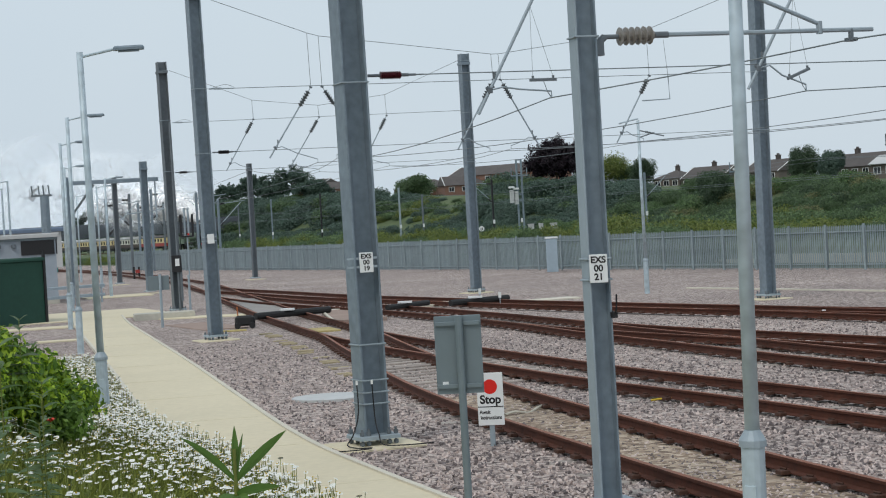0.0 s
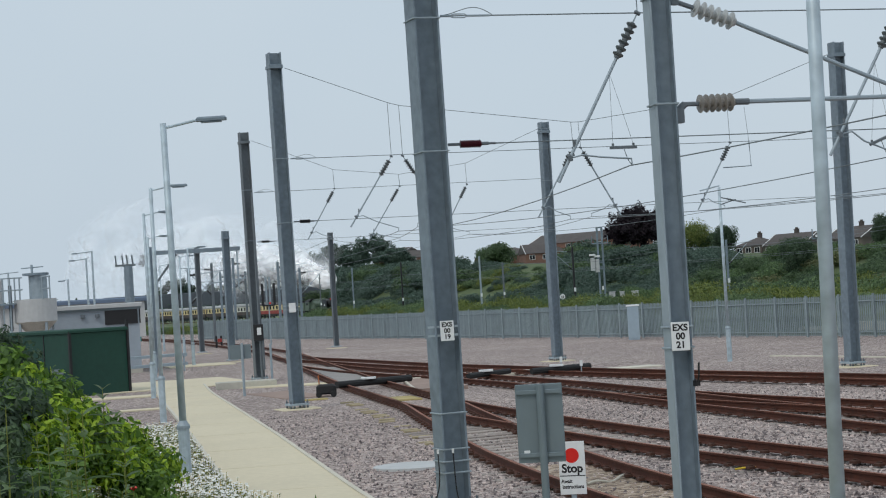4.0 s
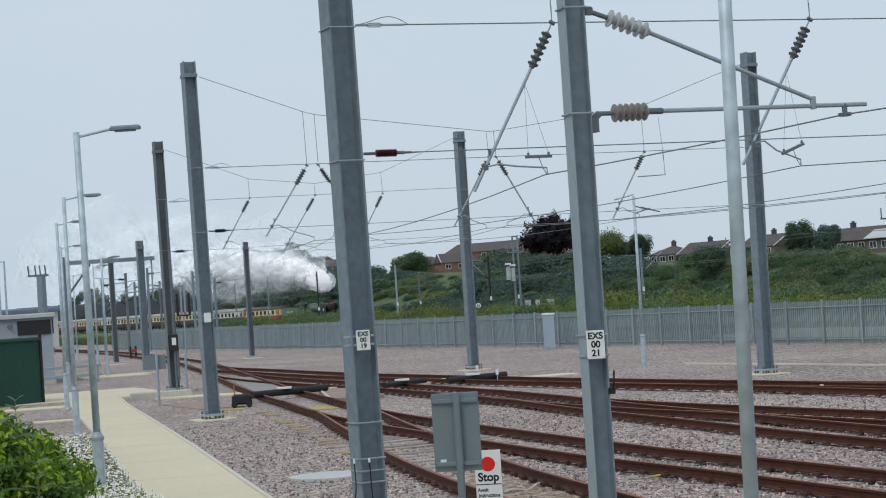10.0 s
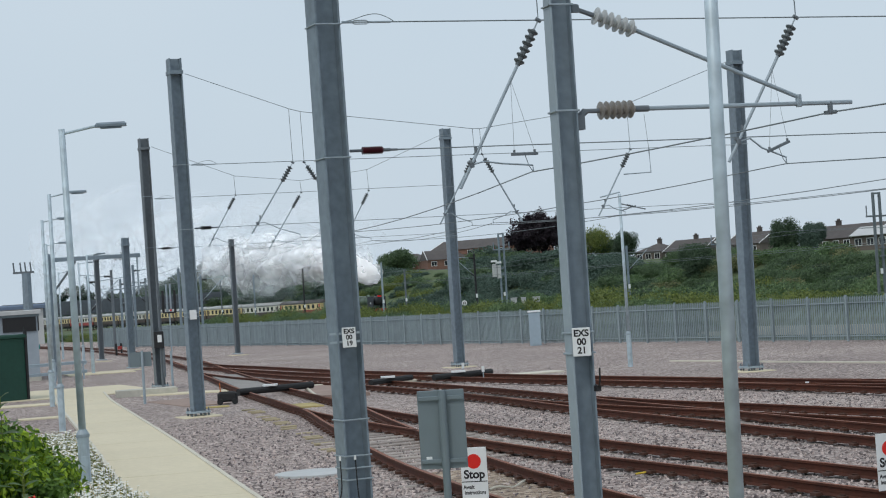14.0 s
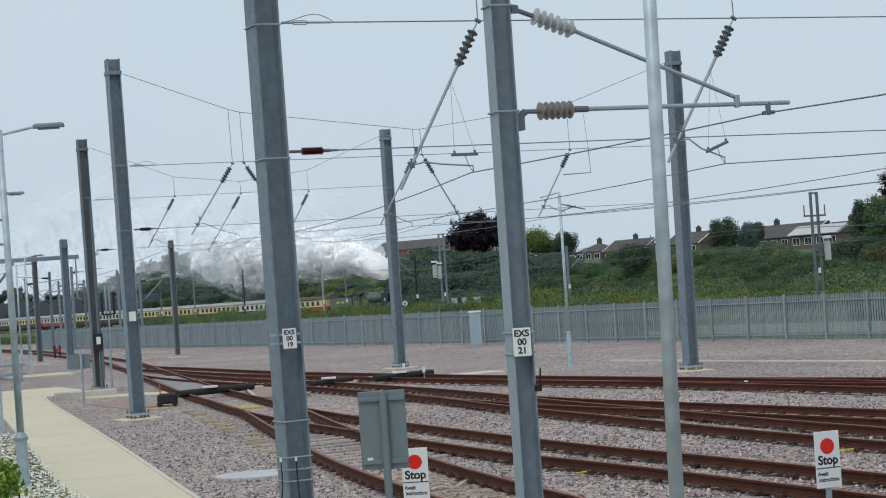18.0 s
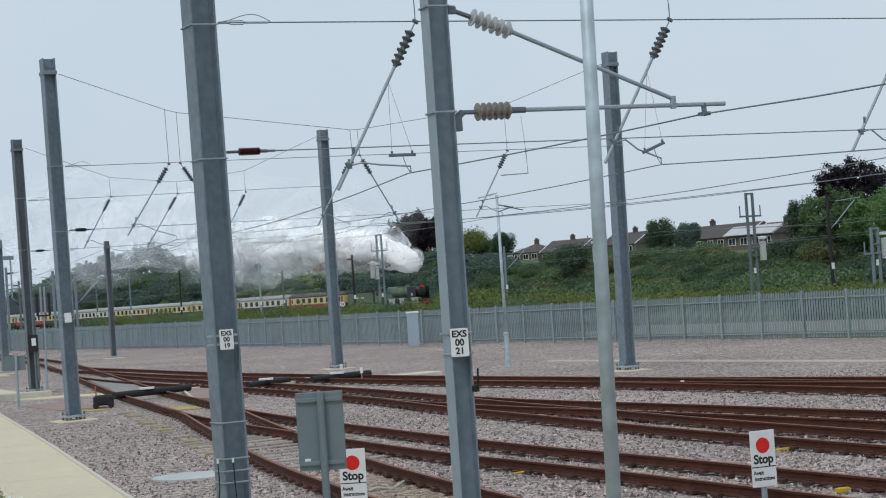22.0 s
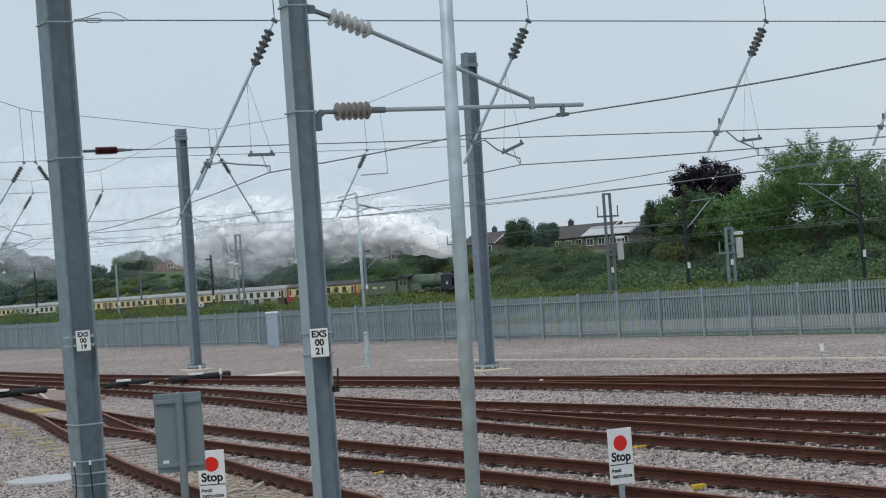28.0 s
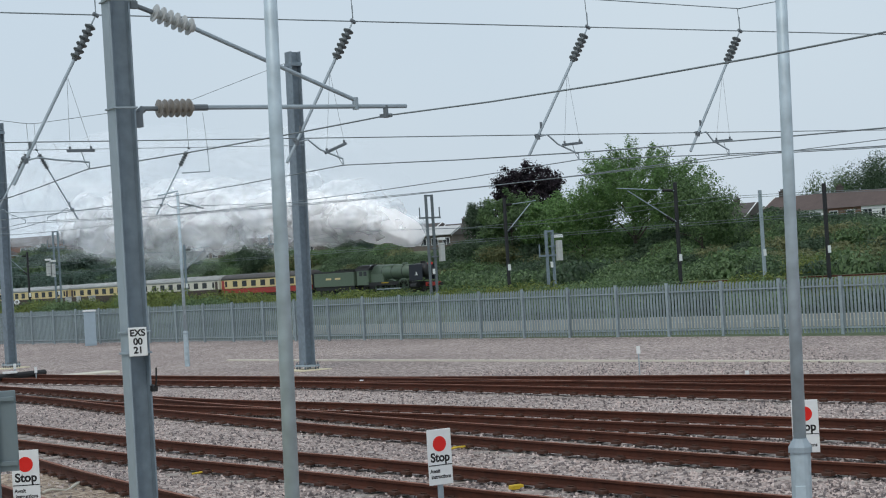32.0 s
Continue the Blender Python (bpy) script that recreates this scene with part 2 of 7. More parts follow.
# ---- mesh helpers ----
class Geo:
    """Vertices, faces and material slots gathered for one mesh."""
    def __init__(self):
        self.v, self.f, self.m = [], [], []

    def add(self, verts, faces, slot=0):
        o = len(self.v)
        self.v += [tuple(p) for p in verts]
        self.f += [tuple(i + o for i in face) for face in faces]
        self.m += [slot] * len(faces)
        return self

    def box(self, c, s, slot=0, m=None, chamfer=0.0):
        hx, hy, hz = s[0] / 2, s[1] / 2, s[2] / 2
        if chamfer:
            k = chamfer
            ring = [(-hx + k, -hy), (hx - k, -hy), (hx, -hy + k), (hx, hy - k), (hx - k, hy), (-hx + k, hy), (-hx, hy - k), (-hx, -hy + k)]
            top = [(x * (1 - k / max(hx, 1e-6)), y * (1 - k / max(hy, 1e-6))) for x, y in ring]
            pts = [Vector((x, y, -hz)) for x, y in ring] + [Vector((x, y, hz - k)) for x, y in ring] + [Vector((x, y, hz)) for x, y in top]
            faces = [tuple(range(7, -1, -1)), tuple(range(16, 24))]
            for r in (0, 8):
                faces += [(r + i, r + (i + 1) % 8, r + 8 + (i + 1) % 8, r + 8 + i) for i in range(8)]
        else:
            pts = [Vector((x, y, z)) for z in (-hz, hz) for x, y in ((-hx, -hy), (hx, -hy), (hx, hy), (-hx, hy))]
            faces = [(3, 2, 1, 0), (4, 5, 6, 7), (0, 1, 5, 4), (1, 2, 6, 5), (2, 3, 7, 6), (3, 0, 4, 7)]
        if m is not None:
            pts = [m @ p for p in pts]
        return self.add([p + Vector(c) for p in pts], faces, slot)

    def tube(self, a, b, r0, r1=None, n=8, slot=0, cap=True):
        a, b = Vector(a), Vector(b)
        r1 = r0 if r1 is None else r1
        d = (b - a).normalized()
        s = d.cross(Vector((0, 0, 1)))
        s = s.normalized() if s.length > 1e-4 else Vector((1, 0, 0))
        u = s.cross(d)
        ring = [(math.cos(2 * math.pi * (i + 0.5) / n), math.sin(2 * math.pi * (i + 0.5) / n)) for i in range(n)]
        pts = [a + (s * x + u * y) * r0 for x, y in ring] + [b + (s * x + u * y) * r1 for x, y in ring]
        faces = [(i, (i + 1) % n, n + (i + 1) % n, n + i) for i in range(n)]
        if cap:
            faces += [tuple(range(n - 1, -1, -1)), tuple(range(n, 2 * n))]
        return self.add(pts, faces, slot)

    def line(self, pts, r, n=5, slot=0):
        """One tube through all the points."""
        pts = [Vector(p) for p in pts]
        o = len(self.v)
        for i, p in enumerate(pts):
            d = (pts[min(i + 1, len(pts) - 1)] - pts[max(i - 1, 0)]).normalized()
            s = d.cross(Vector((0, 0, 1)))
            s = s.normalized() if s.length > 1e-3 else Vector((1, 0, 0))
            u = s.cross(d)
            self.v += [tuple(p + (s * math.cos(2 * math.pi * k / n) + u * math.sin(2 * math.pi * k / n)) * r) for k in range(n)]
        for i in range(len(pts) - 1):
            for k in range(n):
                a, b = o + i * n + k, o + i * n + (k + 1) % n
                self.f.append((a, b, b + n, a + n))
                self.m.append(slot)
        return self

    def prism(self, outline, a, b, slot=0):
        """An outline in (side, up) swept from a to b; side is to the right of a -> b, up is z."""
        a, b = Vector(a), Vector(b)
        d = (b - a).normalized()
        s = d.cross(Vector((0, 0, 1))).normalized()
        n = len(outline)
        pts = [a + s * x + Vector((0, 0, z)) for x, z in outline] + [b + s * x + Vector((0, 0, z)) for x, z in outline]
        faces = [(i, (i + 1) % n, n + (i + 1) % n, n + i) for i in range(n)] + [tuple(range(n - 1, -1, -1)), tuple(range(n, 2 * n))]
        return self.add(pts, faces, slot)

    def discs(self, a, b, r, count, slot=0, n=12, core=0.45):
        """A ribbed insulator turned in one piece: sheds along a rod."""
        a, b = Vector(a), Vector(b)
        d = (b - a).normalized()
        s = d.cross(Vector((0, 0, 1)))
        s = s.normalized() if s.length > 1e-3 else Vector((1, 0, 0))
        u = s.cross(d)
        prof = [(0.0, 0.01), (0.0, core)]
        for i in range(count):
            for t, q in ((0.2, core), (0.28, 1.0), (0.42, 0.97), (0.75, core * 1.15)):
                prof.append(((i + t) / count, q))
        prof += [(1.0, core), (1.0, 0.01)]
        o = len(self.v)
        for t, q in prof:
            c = a.lerp(b, t)
            self.v += [tuple(c + (s * math.cos(2 * math.pi * k / n) + u * math.sin(2 * math.pi * k / n)) * r * q) for k in range(n)]
        for i in range(len(prof) - 1):
            for k in range(n):
                p, w = o + i * n + k, o + i * n + (k + 1) % n
                self.f.append((p, w, w + n, p + n))
                self.m.append(slot)
        return self


def mesh_of(name, g, mats, smooth=False):
    me = bpy.data.meshes.new(name)
    me.from_pydata(g.v, [], g.f)
    for mt in (mats if isinstance(mats, (list, tuple)) else [mats]):
        me.materials.append(mt)
    me.polygons.foreach_set("material_index", g.m)
    if smooth:
        me.polygons.foreach_set("use_smooth", [True] * len(g.f))
    me.update()
    return me


def part(name, g, mats, parent=None, label="", smooth=False, at=None):
    ob = new(name, g if isinstance(g, bpy.types.Mesh) else mesh_of(name, g, mats, smooth))
    if parent is not None:
        ob.parent = parent
    if at is not None:
        ob.matrix_basis = at
    if label:
        tagged(ob, label)
    return ob


def thing(name, m, label, category, group=""):
    ob = new(name)
    ob.empty_display_size = 0.2
    ob.matrix_basis = m
    return tagged(ob, label, category, group)


def words(name, text, size, mat, parent, m, wide=1.0):
    cu = bpy.data.curves.new(name, 'FONT')
    cu.body, cu.size, cu.extrude, cu.align_x, cu.align_y = text, size, 0.001, 'CENTER', 'CENTER'
    cu.space_character = 1.0
    cu.offset = size * 0.035
    ob = new(name, cu)
    ob.data.materials.append(mat)
    ob.parent = parent
    ob.matrix_basis = m @ Matrix.Diagonal((wide, 1, 1, 1))
    return ob


def facing(x, y):
    """Degrees about z that turn a front at -y towards the camera's stand."""
    return math.degrees(math.atan2(-x, y))


# plan axes: AWAY runs along the fence from the camera, ACROSS from the path over the tracks
AWAY, ACROSS = Vector((-0.3664, 0.9305, 0)), Vector((0.9305, 0.3664, 0))
TURN = math.degrees(math.atan2(0.3664, 0.9305))


def plan(s, n, z=0.0):
    return AWAY * s + ACROSS * n + Vector((0, 0, z))

# ---- ground ----
def smooth(a, b, x):
    t = min(1.0, max(0.0, (x - a) / (b - a)))
    return t * t * (3 - 2 * t)


def bank_top(s):
    return 4.2 + 0.019 * min(max(s - 130, -60), 420)


FAR = 1.45


def ground_z(s, n):
    """The yard is flat; past the main line a bank rises to the houses, and falls off far down the line."""
    u, v = s / FAR, n / FAR
    z = -0.12 * smooth(47, 60, n)
    z += (EYE + FAR * (bank_top(u) - EYE)) * smooth(107, 134, v) * (1 - smooth(420, 800, u)) * smooth(-260, -60, u)
    if n > 55:
        z += 0.7 * noise.noise(Vector((u * 0.05, v * 0.06, 3))) * smooth(104, 118, v)
    return z


def build_ground():
    ss = [-900, -500, -300, -200] + list(range(-150, 860, 10)) + [880, 930, 1050, 1300, 1700, 2400, 3300]
    nn = [-2600, -1500, -800, -400, -200, -100, -60, -30, -12, 0, 12, 24, 36, 47.6, 50] + list(range(54, 214, 4)) + [220, 230, 250, 300, 450, 800, 1500, 2600]
    g = Geo()
    for s in ss:
        for n in nn:
            g.v.append(tuple(plan(s, n, ground_z(s, n))))
    w = len(nn)
    for i in range(len(ss) - 1):
        for j in range(w - 1):
            g.f.append((i * w + j, i * w + j + 1, (i + 1) * w + j + 1, (i + 1) * w + j))
            g.m.append(0 if -60 <= nn[j] < 47.6 and -150 <= ss[i] < 260 else 1)
    ob = part("ground", g, [BALLAST, EARTH], smooth=True)
    tagged(ob, "pinkish grey ballast yard giving way to rough grass", "ground", kind="structure")


build_ground()


def spline(pts, step=1.0):
    """A smooth plan line through the points, with points about a step apart."""
    p = [Vector((*q, 0)[:3]) for q in pts]
    p = [p[0] * 2 - p[1]] + p + [p[-1] * 2 - p[-2]]
    out = []
    for i in range(1, len(p) - 2):
        k = max(1, int((p[i + 1] - p[i]).length / step))
        for j in range(k):
            t = j / k
            a, b, c, d = p[i - 1], p[i], p[i + 1], p[i + 2]
            out.append(0.5 * ((2 * b) + (c - a) * t + (2 * a - 5 * b + 4 * c - d) * t * t + (3 * b - a - 3 * c + d) * t ** 3))
    out.append(p[-2])
    return out


def side_of(line, i):
    d = line[min(i + 1, len(line) - 1)] - line[max(i - 1, 0)]
    return Vector((d.y, -d.x, 0)).normalized()


def ribbon(name, line, w0, w1, z0, z1, mats, slot=0):
    g = Geo()
    for i, p in enumerate(line):
        s = side_of(line, i)
        g.v += [tuple(p + s * w + Vector((0, 0, z))) for w, z in ((w0, z0), (w0, z1), (w1, z1), (w1, z0))]
    for i in range(len(line) - 1):
        a, b = 4 * i, 4 * i + 4
        g.f += [(a, a + 1, b + 1, b), (a + 1, a + 2, b + 2, b + 1), (a + 2, a + 3, b + 3, b + 2)]
        g.m += [slot] * 3
    return g


# ---- concrete path with edgings ----
PATH = spline([(3.2, 8.0), (0.6, 15.5), (-2.1, 23.6), (-3.4, 28.2), (-5.4, 37.0), (-7.2, 45.0), (-10.1, 57.5), (-12.4, 67.4), (-14.2, 76)], 1.5)
path = part("pavement_path", ribbon("pavement_path", PATH, -0.92, 0.92, -0.05, 0.06, None), CONCRETE)
tagged(path, "pale buff concrete walkway with raised edgings", "path", kind="structure")
for off in (-1.0, 0.92):
    part("edging", ribbon("edging", PATH, off, off + 0.08, -0.05, 0.085, None), KERB, path, "pale concrete edging")
joint = Geo()
for i in range(3, len(PATH) - 1, 3):
    s = side_of(PATH, i)
    d = Vector((-s.y, s.x, 0))
    joint.tube(PATH[i] - s * 0.9 + Vector((0, 0, 0.061)), PATH[i] + s * 0.9 + Vector((0, 0, 0.058)), 0.005, n=4)
part("joint", joint, CONCRETE, path, "narrow grooves across the walkway")


def slab(name, x, y, sx, sy, h, rz, mat, label):
    g = Geo().box((0, 0, h / 2 - 0.03), (sx, sy, h + 0.06), chamfer=0.015)
    ob = part(name, g, mat, at=pose(x, y, 0, 0, 0, rz))
    return tagged(ob, label, "path", kind="structure")


# ---- tracks ----
RAILS = [(-0.075, 0.0), (-0.075, 0.015), (-0.012, 0.035), (-0.012, 0.115), (-0.036, 0.125), (-0.036, 0.158), (0.036, 0.158), (0.036, 0.125), (0.012, 0.115), (0.012, 0.035), (0.075, 0.015), (0.075, 0.0)]
SHOULDER = 0.055
CHAIR = Geo().box((0, -0.115, 0.012), (0.17, 0.11, 0.05), chamfer=0.01).box((0, 0.115, 0.012), (0.17, 0.11, 0.05), chamfer=0.01).tube((-0.05, 0.09, 0.05), (0.05, 0.12, 0.055), 0.012, n=5).tube((-0.05, -0.12, 0.055), (0.05, -0.09, 0.05), 0.012, n=5)


def rail(line, off, z, parent, name="rail"):
    g = Geo()
    k = len(RAILS)
    for i, p in enumerate(line):
        s = side_of(line, i)
        o = off[i] if isinstance(off, list) else off
        g.v += [tuple(p + s * (o + x) + Vector((0, 0, z + h))) for x, h in RAILS]
    for i in range(len(line) - 1):
        for j in range(k):
            a, b = i * k + j, i * k + (j + 1) % k
            g.f.append((a, b, b + k, a + k))
            g.m.append(1 if j == 5 else 0)
    g.f += [tuple(range(k - 1, -1, -1)), tuple(range(len(g.v) - k, len(g.v)))]
    g.m += [0, 0]
    return part(name, g, [RUST, HEAD], parent)


CHAIR_MESH = mesh_of("rail_chair", CHAIR, CLIP)
SLEEPER_MESH = mesh_of("sleeper", Geo().box((0, 0, -0.02), (0.26, 2.5, 0.15), chamfer=0.02), SLEEPER)
sleeper_spots = []


def track(pts, label, ties=True, chairs=True):
    line = spline(pts, 1.3)
    ob = thing("railway_track", pose(0, 0, 0), label, "railway track", "tracks of the yard")
    for off in (-0.753, 0.753):
        rail(line, off, SHOULDER, ob)
    g = Geo()
    run, last = 0.0, line[0]
    fine = spline(pts, 0.65)
    for i, p in enumerate(fine):
        s = side_of(fine, i)
        a = math.atan2(-s.x, s.y)
        turn = Matrix.Rotation(a, 4, 'Z')
        if chairs and 18 < p.y < 75:
            for off in (-0.753, 0.753):
                q = p + s * off
                if p.y < 33:
                    part("rail_chair", CHAIR_MESH, None, ob, at=Matrix.Translation(q + Vector((0, 0, SHOULDER))) @ turn)
                    continue
                g.add([turn @ Vector(v) + q + Vector((0, 0, SHOULDER)) for v in CHAIR.v], CHAIR.f)
        if ties and 18 < p.y < 90:
            sleeper_spots.append((ob, p.copy(), a))
    if g.v:
        tagged(part("rail_fastening", g, CLIP, ob, "rusty rail chairs and clips"), kind="stuff")
    return ob, line


LEAD = [(-62, 262), (-46, 217), (-35, 186), (-27.6, 162), (-20.5, 136), (-15.2, 115), (-12.4, 101), (-10.4, 90)]
S1 = [(-8.6, 80.5), (-6.4, 69), (-4.5, 59.9), (-2.9, 52.5)]
T_N1 = [(-1.25, 46.3), (1.25, 38.6), (3.1, 33.2), (4.75, 29.2), (6.2, 25.4), (7.4, 22.3), (9.0, 18.2), (10.9, 13.2)]
T_N0 = [tuple(plan(s, n))[:2] for s, n in ((43.8, 15.15), (38.5, 13.95), (34.8, 13.1), (30.6, 12.25), (26.0, 11.5), (20.0, 10.72), (16.2, 10.28), (11, 9.8))]
S23 = [(-7.6, 80), (-4.9, 72.8), (-2.1, 66), (0.85, 57.6), (2.6, 51.9)]
T_N3 = [(4.7, 46.2), (6.9, 41.6), (9.75, 35.6), (11.6, 31.4), (13.2, 28), (16.5, 21)]
T_N2 = [(4.0, 46.4), (5.8, 40.4), (7.2, 35.6), (8.75, 31), (10.1, 27.2), (11.4, 23.8), (14.5, 17)]
S45 = [(-9.3, 92.5), (-4.8, 80.4), (-1.8, 73.6), (3.7, 62.0), (8.6, 52.6)]
T_N5 = [(12.6, 46.0), (15.6, 41.4), (17.9, 38), (23.5, 30)]
T_N4 = [(12.1, 44.8), (14.5, 39.2), (16.3, 35.1), (21, 25)]
track(LEAD + S1 + T_N1, "rusty rails on ballast, straight route through the yard")
track(S1[-2:] + T_N0, "rusty rails of the siding beside the walkway, diverging at a turnout")
track(LEAD[-2:] + S23 + T_N3, "rusty rails of a siding across the yard")
track(S23[-2:] + T_N2, "rusty rails of a siding diverging at a turnout")
track(LEAD[-3:-1] + S45 + T_N5, "rusty rails of the sidings along the fence")
track(S45[-2:] + T_N4, "rusty rails of a far siding diverging at a turnout")

dusty = part("ground_dusty", ribbon("ground_dusty", spline(T_N0[3:], 0.8), -0.66, 0.66, -0.06, 0.022, None), DUSTY)
tagged(dusty, "brownish trodden ballast between the near rails", "ground", kind="structure")
# pale bearers of the turnout beside the walkway
BEARER = mesh_of("bearer", Geo().box((0, 0, -0.045), (0.19, 3.3, 0.21), chamfer=0.02), SLEEPER)
turnout = thing("turnout_bearers", pose(0, 0, 0), "pale concrete bearers under the turnout rails", "railway track")
random.seed(44)
BEARER_END = mesh_of("bearer_end", Geo().box((0, 0, 0), (0.13, 0.42, 0.05), chamfer=0.015), material("yellowed_concrete", (0.44, 0.37, 0.24), 0.9, vary=0.35, grain=9, stain=1.5, bump=0.3))
for i in range(36):
    s = 31.9 + 0.66 * i
    if s > 37 and i % 3 != 1 and random.random() < 0.75:
        part("bearer_end", BEARER_END, None, turnout, at=Matrix.Translation(plan(s, 12.45 + 0.187 * (s - 37.3) + random.uniform(-0.1, 0.1), 0.025 + random.uniform(-0.02, 0.008))) @ Matrix.Rotation(math.atan2(AWAY.y, AWAY.x) + random.gauss(0.1, 0.02), 4, 'Z'))
for i in range(13):
    q = plan(32.6 + 0.66 * i, 13.75 + 0.06 * i)
    part("bearer", BEARER, None, turnout, at=Matrix.Translation(q + Vector((0, 0, -0.02 + random.uniform(-0.012, 0.012)))) @ Matrix.Rotation(math.atan2(AWAY.y, AWAY.x) + random.gauss(0.06, 0.012), 4, 'Z'))

# ---- masts ----
def octagon(w0, w1, h, turn=22.5, z0=0.0):
    g = Geo()
    ring = [(math.cos(radians(45 * i + turn)) / math.cos(radians(22.5)), math.sin(radians(45 * i + turn)) / math.cos(radians(22.5))) for i in range(8)]
    g.add([(x * w0 / 2, y * w0 / 2, z0) for x, y in ring] + [(x * w1 / 2, y * w1 / 2, h) for x, y in ring],
          [(i, (i + 1) % 8, 8 + (i + 1) % 8, 8 + i) for i in range(8)] + [tuple(range(8, 16))])
    return g


def band(z, f, d, k=0.012):
    """A thin clamp bar bent round a rolled section."""
    x, y = f / 2 + k, d / 2 + k
    return Geo().line([(x, -y, z), (-x, -y, z), (-x, y, z), (x, y, z), (x, -y, z), (0, -y, z)], k, 5)


def mast(x, y, h, label, mat=None, f=0.41, d=0.37, bands=(), plate=None, detail=True, lean=0.0):
    """A rolled H section: flanges to either side, the web between them."""
    mat = mat or MAST
    face = facing(x, y)
    spin = Matrix.Rotation(radians(TURN - 90 - face), 4, 'Z')
    ob = thing("overhead_line_mast", pose(x, y, 0, 0, lean, face) @ spin, label, "mast", "masts of the overhead line")
    t = 0.03
    for sy in (-1, 1):
        part("flange", Geo().box((0, sy * (d - t) / 2, 0.16 + (h - 0.16) / 2), (f, t, h - 0.16), chamfer=0.004), mat, ob)
    part("web", Geo().box((0, 0, 0.16 + (h - 0.16) / 2), (0.022, d - 2 * t, h - 0.16)), mat, ob)
    part("collar", Geo().box((0, 0, h - 0.42), (f + 0.05, d + 0.05, 0.11), chamfer=0.008), mat, ob, "steel clamp collar below the mast top")
    part("base_plate", Geo().box((0, 0, 0.15), (0.62, 0.6, 0.06), chamfer=0.012), GALV, ob, "galvanised base plate")
    part("footing", Geo().box((0, 0, 0.0), (1.2, 1.15, 0.08), chamfer=0.02), CONCRETE, ob, "buff concrete footing")
    if detail:
        for sx in (-0.25, 0.25):
            for sy in (-0.25, -0.15, 0.15, 0.25):
                part("anchor_bolt", Geo().tube((sx, sy, 0.02), (sx, sy, 0.28), 0.017, n=6).tube((sx, sy, 0.05), (sx, sy, 0.1), 0.036, n=6).tube((sx, sy, 0.185), (sx, sy, 0.24), 0.034, n=6), MAST_DARK, ob)
    for z in bands:
        part("band", band(z, f, d), GALV, ob, "steel clamp band")
    if plate:
        front = part("plate_bracket", Geo().box((0, -0.225, plate[0] + 0.06), (0.42, 0.02, 0.03)).box((0, -0.225, plate[0] - 0.06), (0.42, 0.02, 0.03)).box((0, -0.23, plate[0]), (0.03, 0.015, 0.2)), GALV, ob, at=spin.inverted())
        number_plate(ob, plate, 0.25, spin.inverted())
    return ob


def number_plate(ob, spec, depth, turned):
    z, w, h, rows, shift = spec
    front = turned @ pose(shift, -depth, z, 90, 0, 0)
    pl = part("identity_plate", Geo().box((0, 0, 0), (w, h, 0.012), chamfer=0.004), WHITE, ob, "white enamel identity plate with black letters", at=front)
    for i, row in enumerate(rows):
        words("lettering", row, h * 0.32, BLACK, pl, pose(0, h * (0.3 - 0.3 * i), 0.0075), 1.0)


E19, EA, EC, EB, ED = (-1.15, 26.4), (-6.86, 55.1), (10.42, 60.9), (1.26, 79.9), (-11.06, 76.9)
mast(*E19, 9.9, "grey H-section steel mast with clamp bands and white plate", bands=(0.62, 0.78, 0.95, 1.45, 5.12, 7.0), plate=(2.6, 0.19, 0.28, ("EXS", "00", "19"), 0.06), lean=-0.45)
mast(*EA, 10.55, "tall grey H-section steel mast beside the walkway", bands=(5.5, 7.4, 10.1), plate=(3.0, 0.2, 0.28, (), 0.05), lean=-0.6)
mast(*EC, 10.48, "tall grey H-section mast on ballast beyond the tracks", bands=(5.5, 7.4, 10.1), lean=0.6)
mast(*EB, 10.2, "grey H-section mast beyond the turnouts", bands=(5.6, 7.7, 9.9))
mast(*ED, 10.3, "dark grey H-section mast with a switch box", MAST_DARK, bands=(5.8, 7.9), lean=-0.6)
mast(-12.6, 124, 7.7, "slim dark grey mast near the fence", MAST_DARK, 0.34, 0.3, detail=False)
mast(-16.8, 106.3, 7.5, "grey mast carrying a short boom", MAST, 0.41, 0.37, detail=False)
mast(-22.7, 130.5, 7.5, "dark grey mast far down the yard", MAST_DARK, 0.34, 0.32, detail=False)

# mast of rolled H section with its pull-off arm
P21 = (1.59, 19.9)
m21 = thing("overhead_line_mast", pose(*P21, 0, 0, 0, TURN - 96), "blue-grey H-section steel mast with white plate and pull-off arm", "mast", "masts of the overhead line")
# one steel throughout; left flange gets the paler GALV for light falling there
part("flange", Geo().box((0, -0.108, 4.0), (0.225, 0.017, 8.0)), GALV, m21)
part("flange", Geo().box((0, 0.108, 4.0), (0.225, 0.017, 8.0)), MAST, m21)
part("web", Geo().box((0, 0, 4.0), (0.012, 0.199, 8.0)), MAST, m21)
part("base_plate", Geo().box((0, 0, 0.02), (0.6, 0.6, 0.05), chamfer=0.01), GALV, m21)
for z in (2.4, 2.62, 4.97, 6.1):
    part("clamp", band(z, 0.225, 0.235), GALV, m21)
tag21 = pose(0, 0, 0, 0, 0, facing(*P21) - TURN + 96)
pl21 = part("identity_plate", Geo().box((0, 0, 0), (0.19, 0.3, 0.012), chamfer=0.004), WHITE, m21, "white enamel identity plate with black letters", at=tag21 @ pose(0.03, -0.17, 2.52, 90, 0, 0))
for i, row in enumerate(("EXS", "00", "21")):
    words("lettering", row, 0.096, BLACK, pl21, pose(0, 0.09 - 0.09 * i, 0.0075))

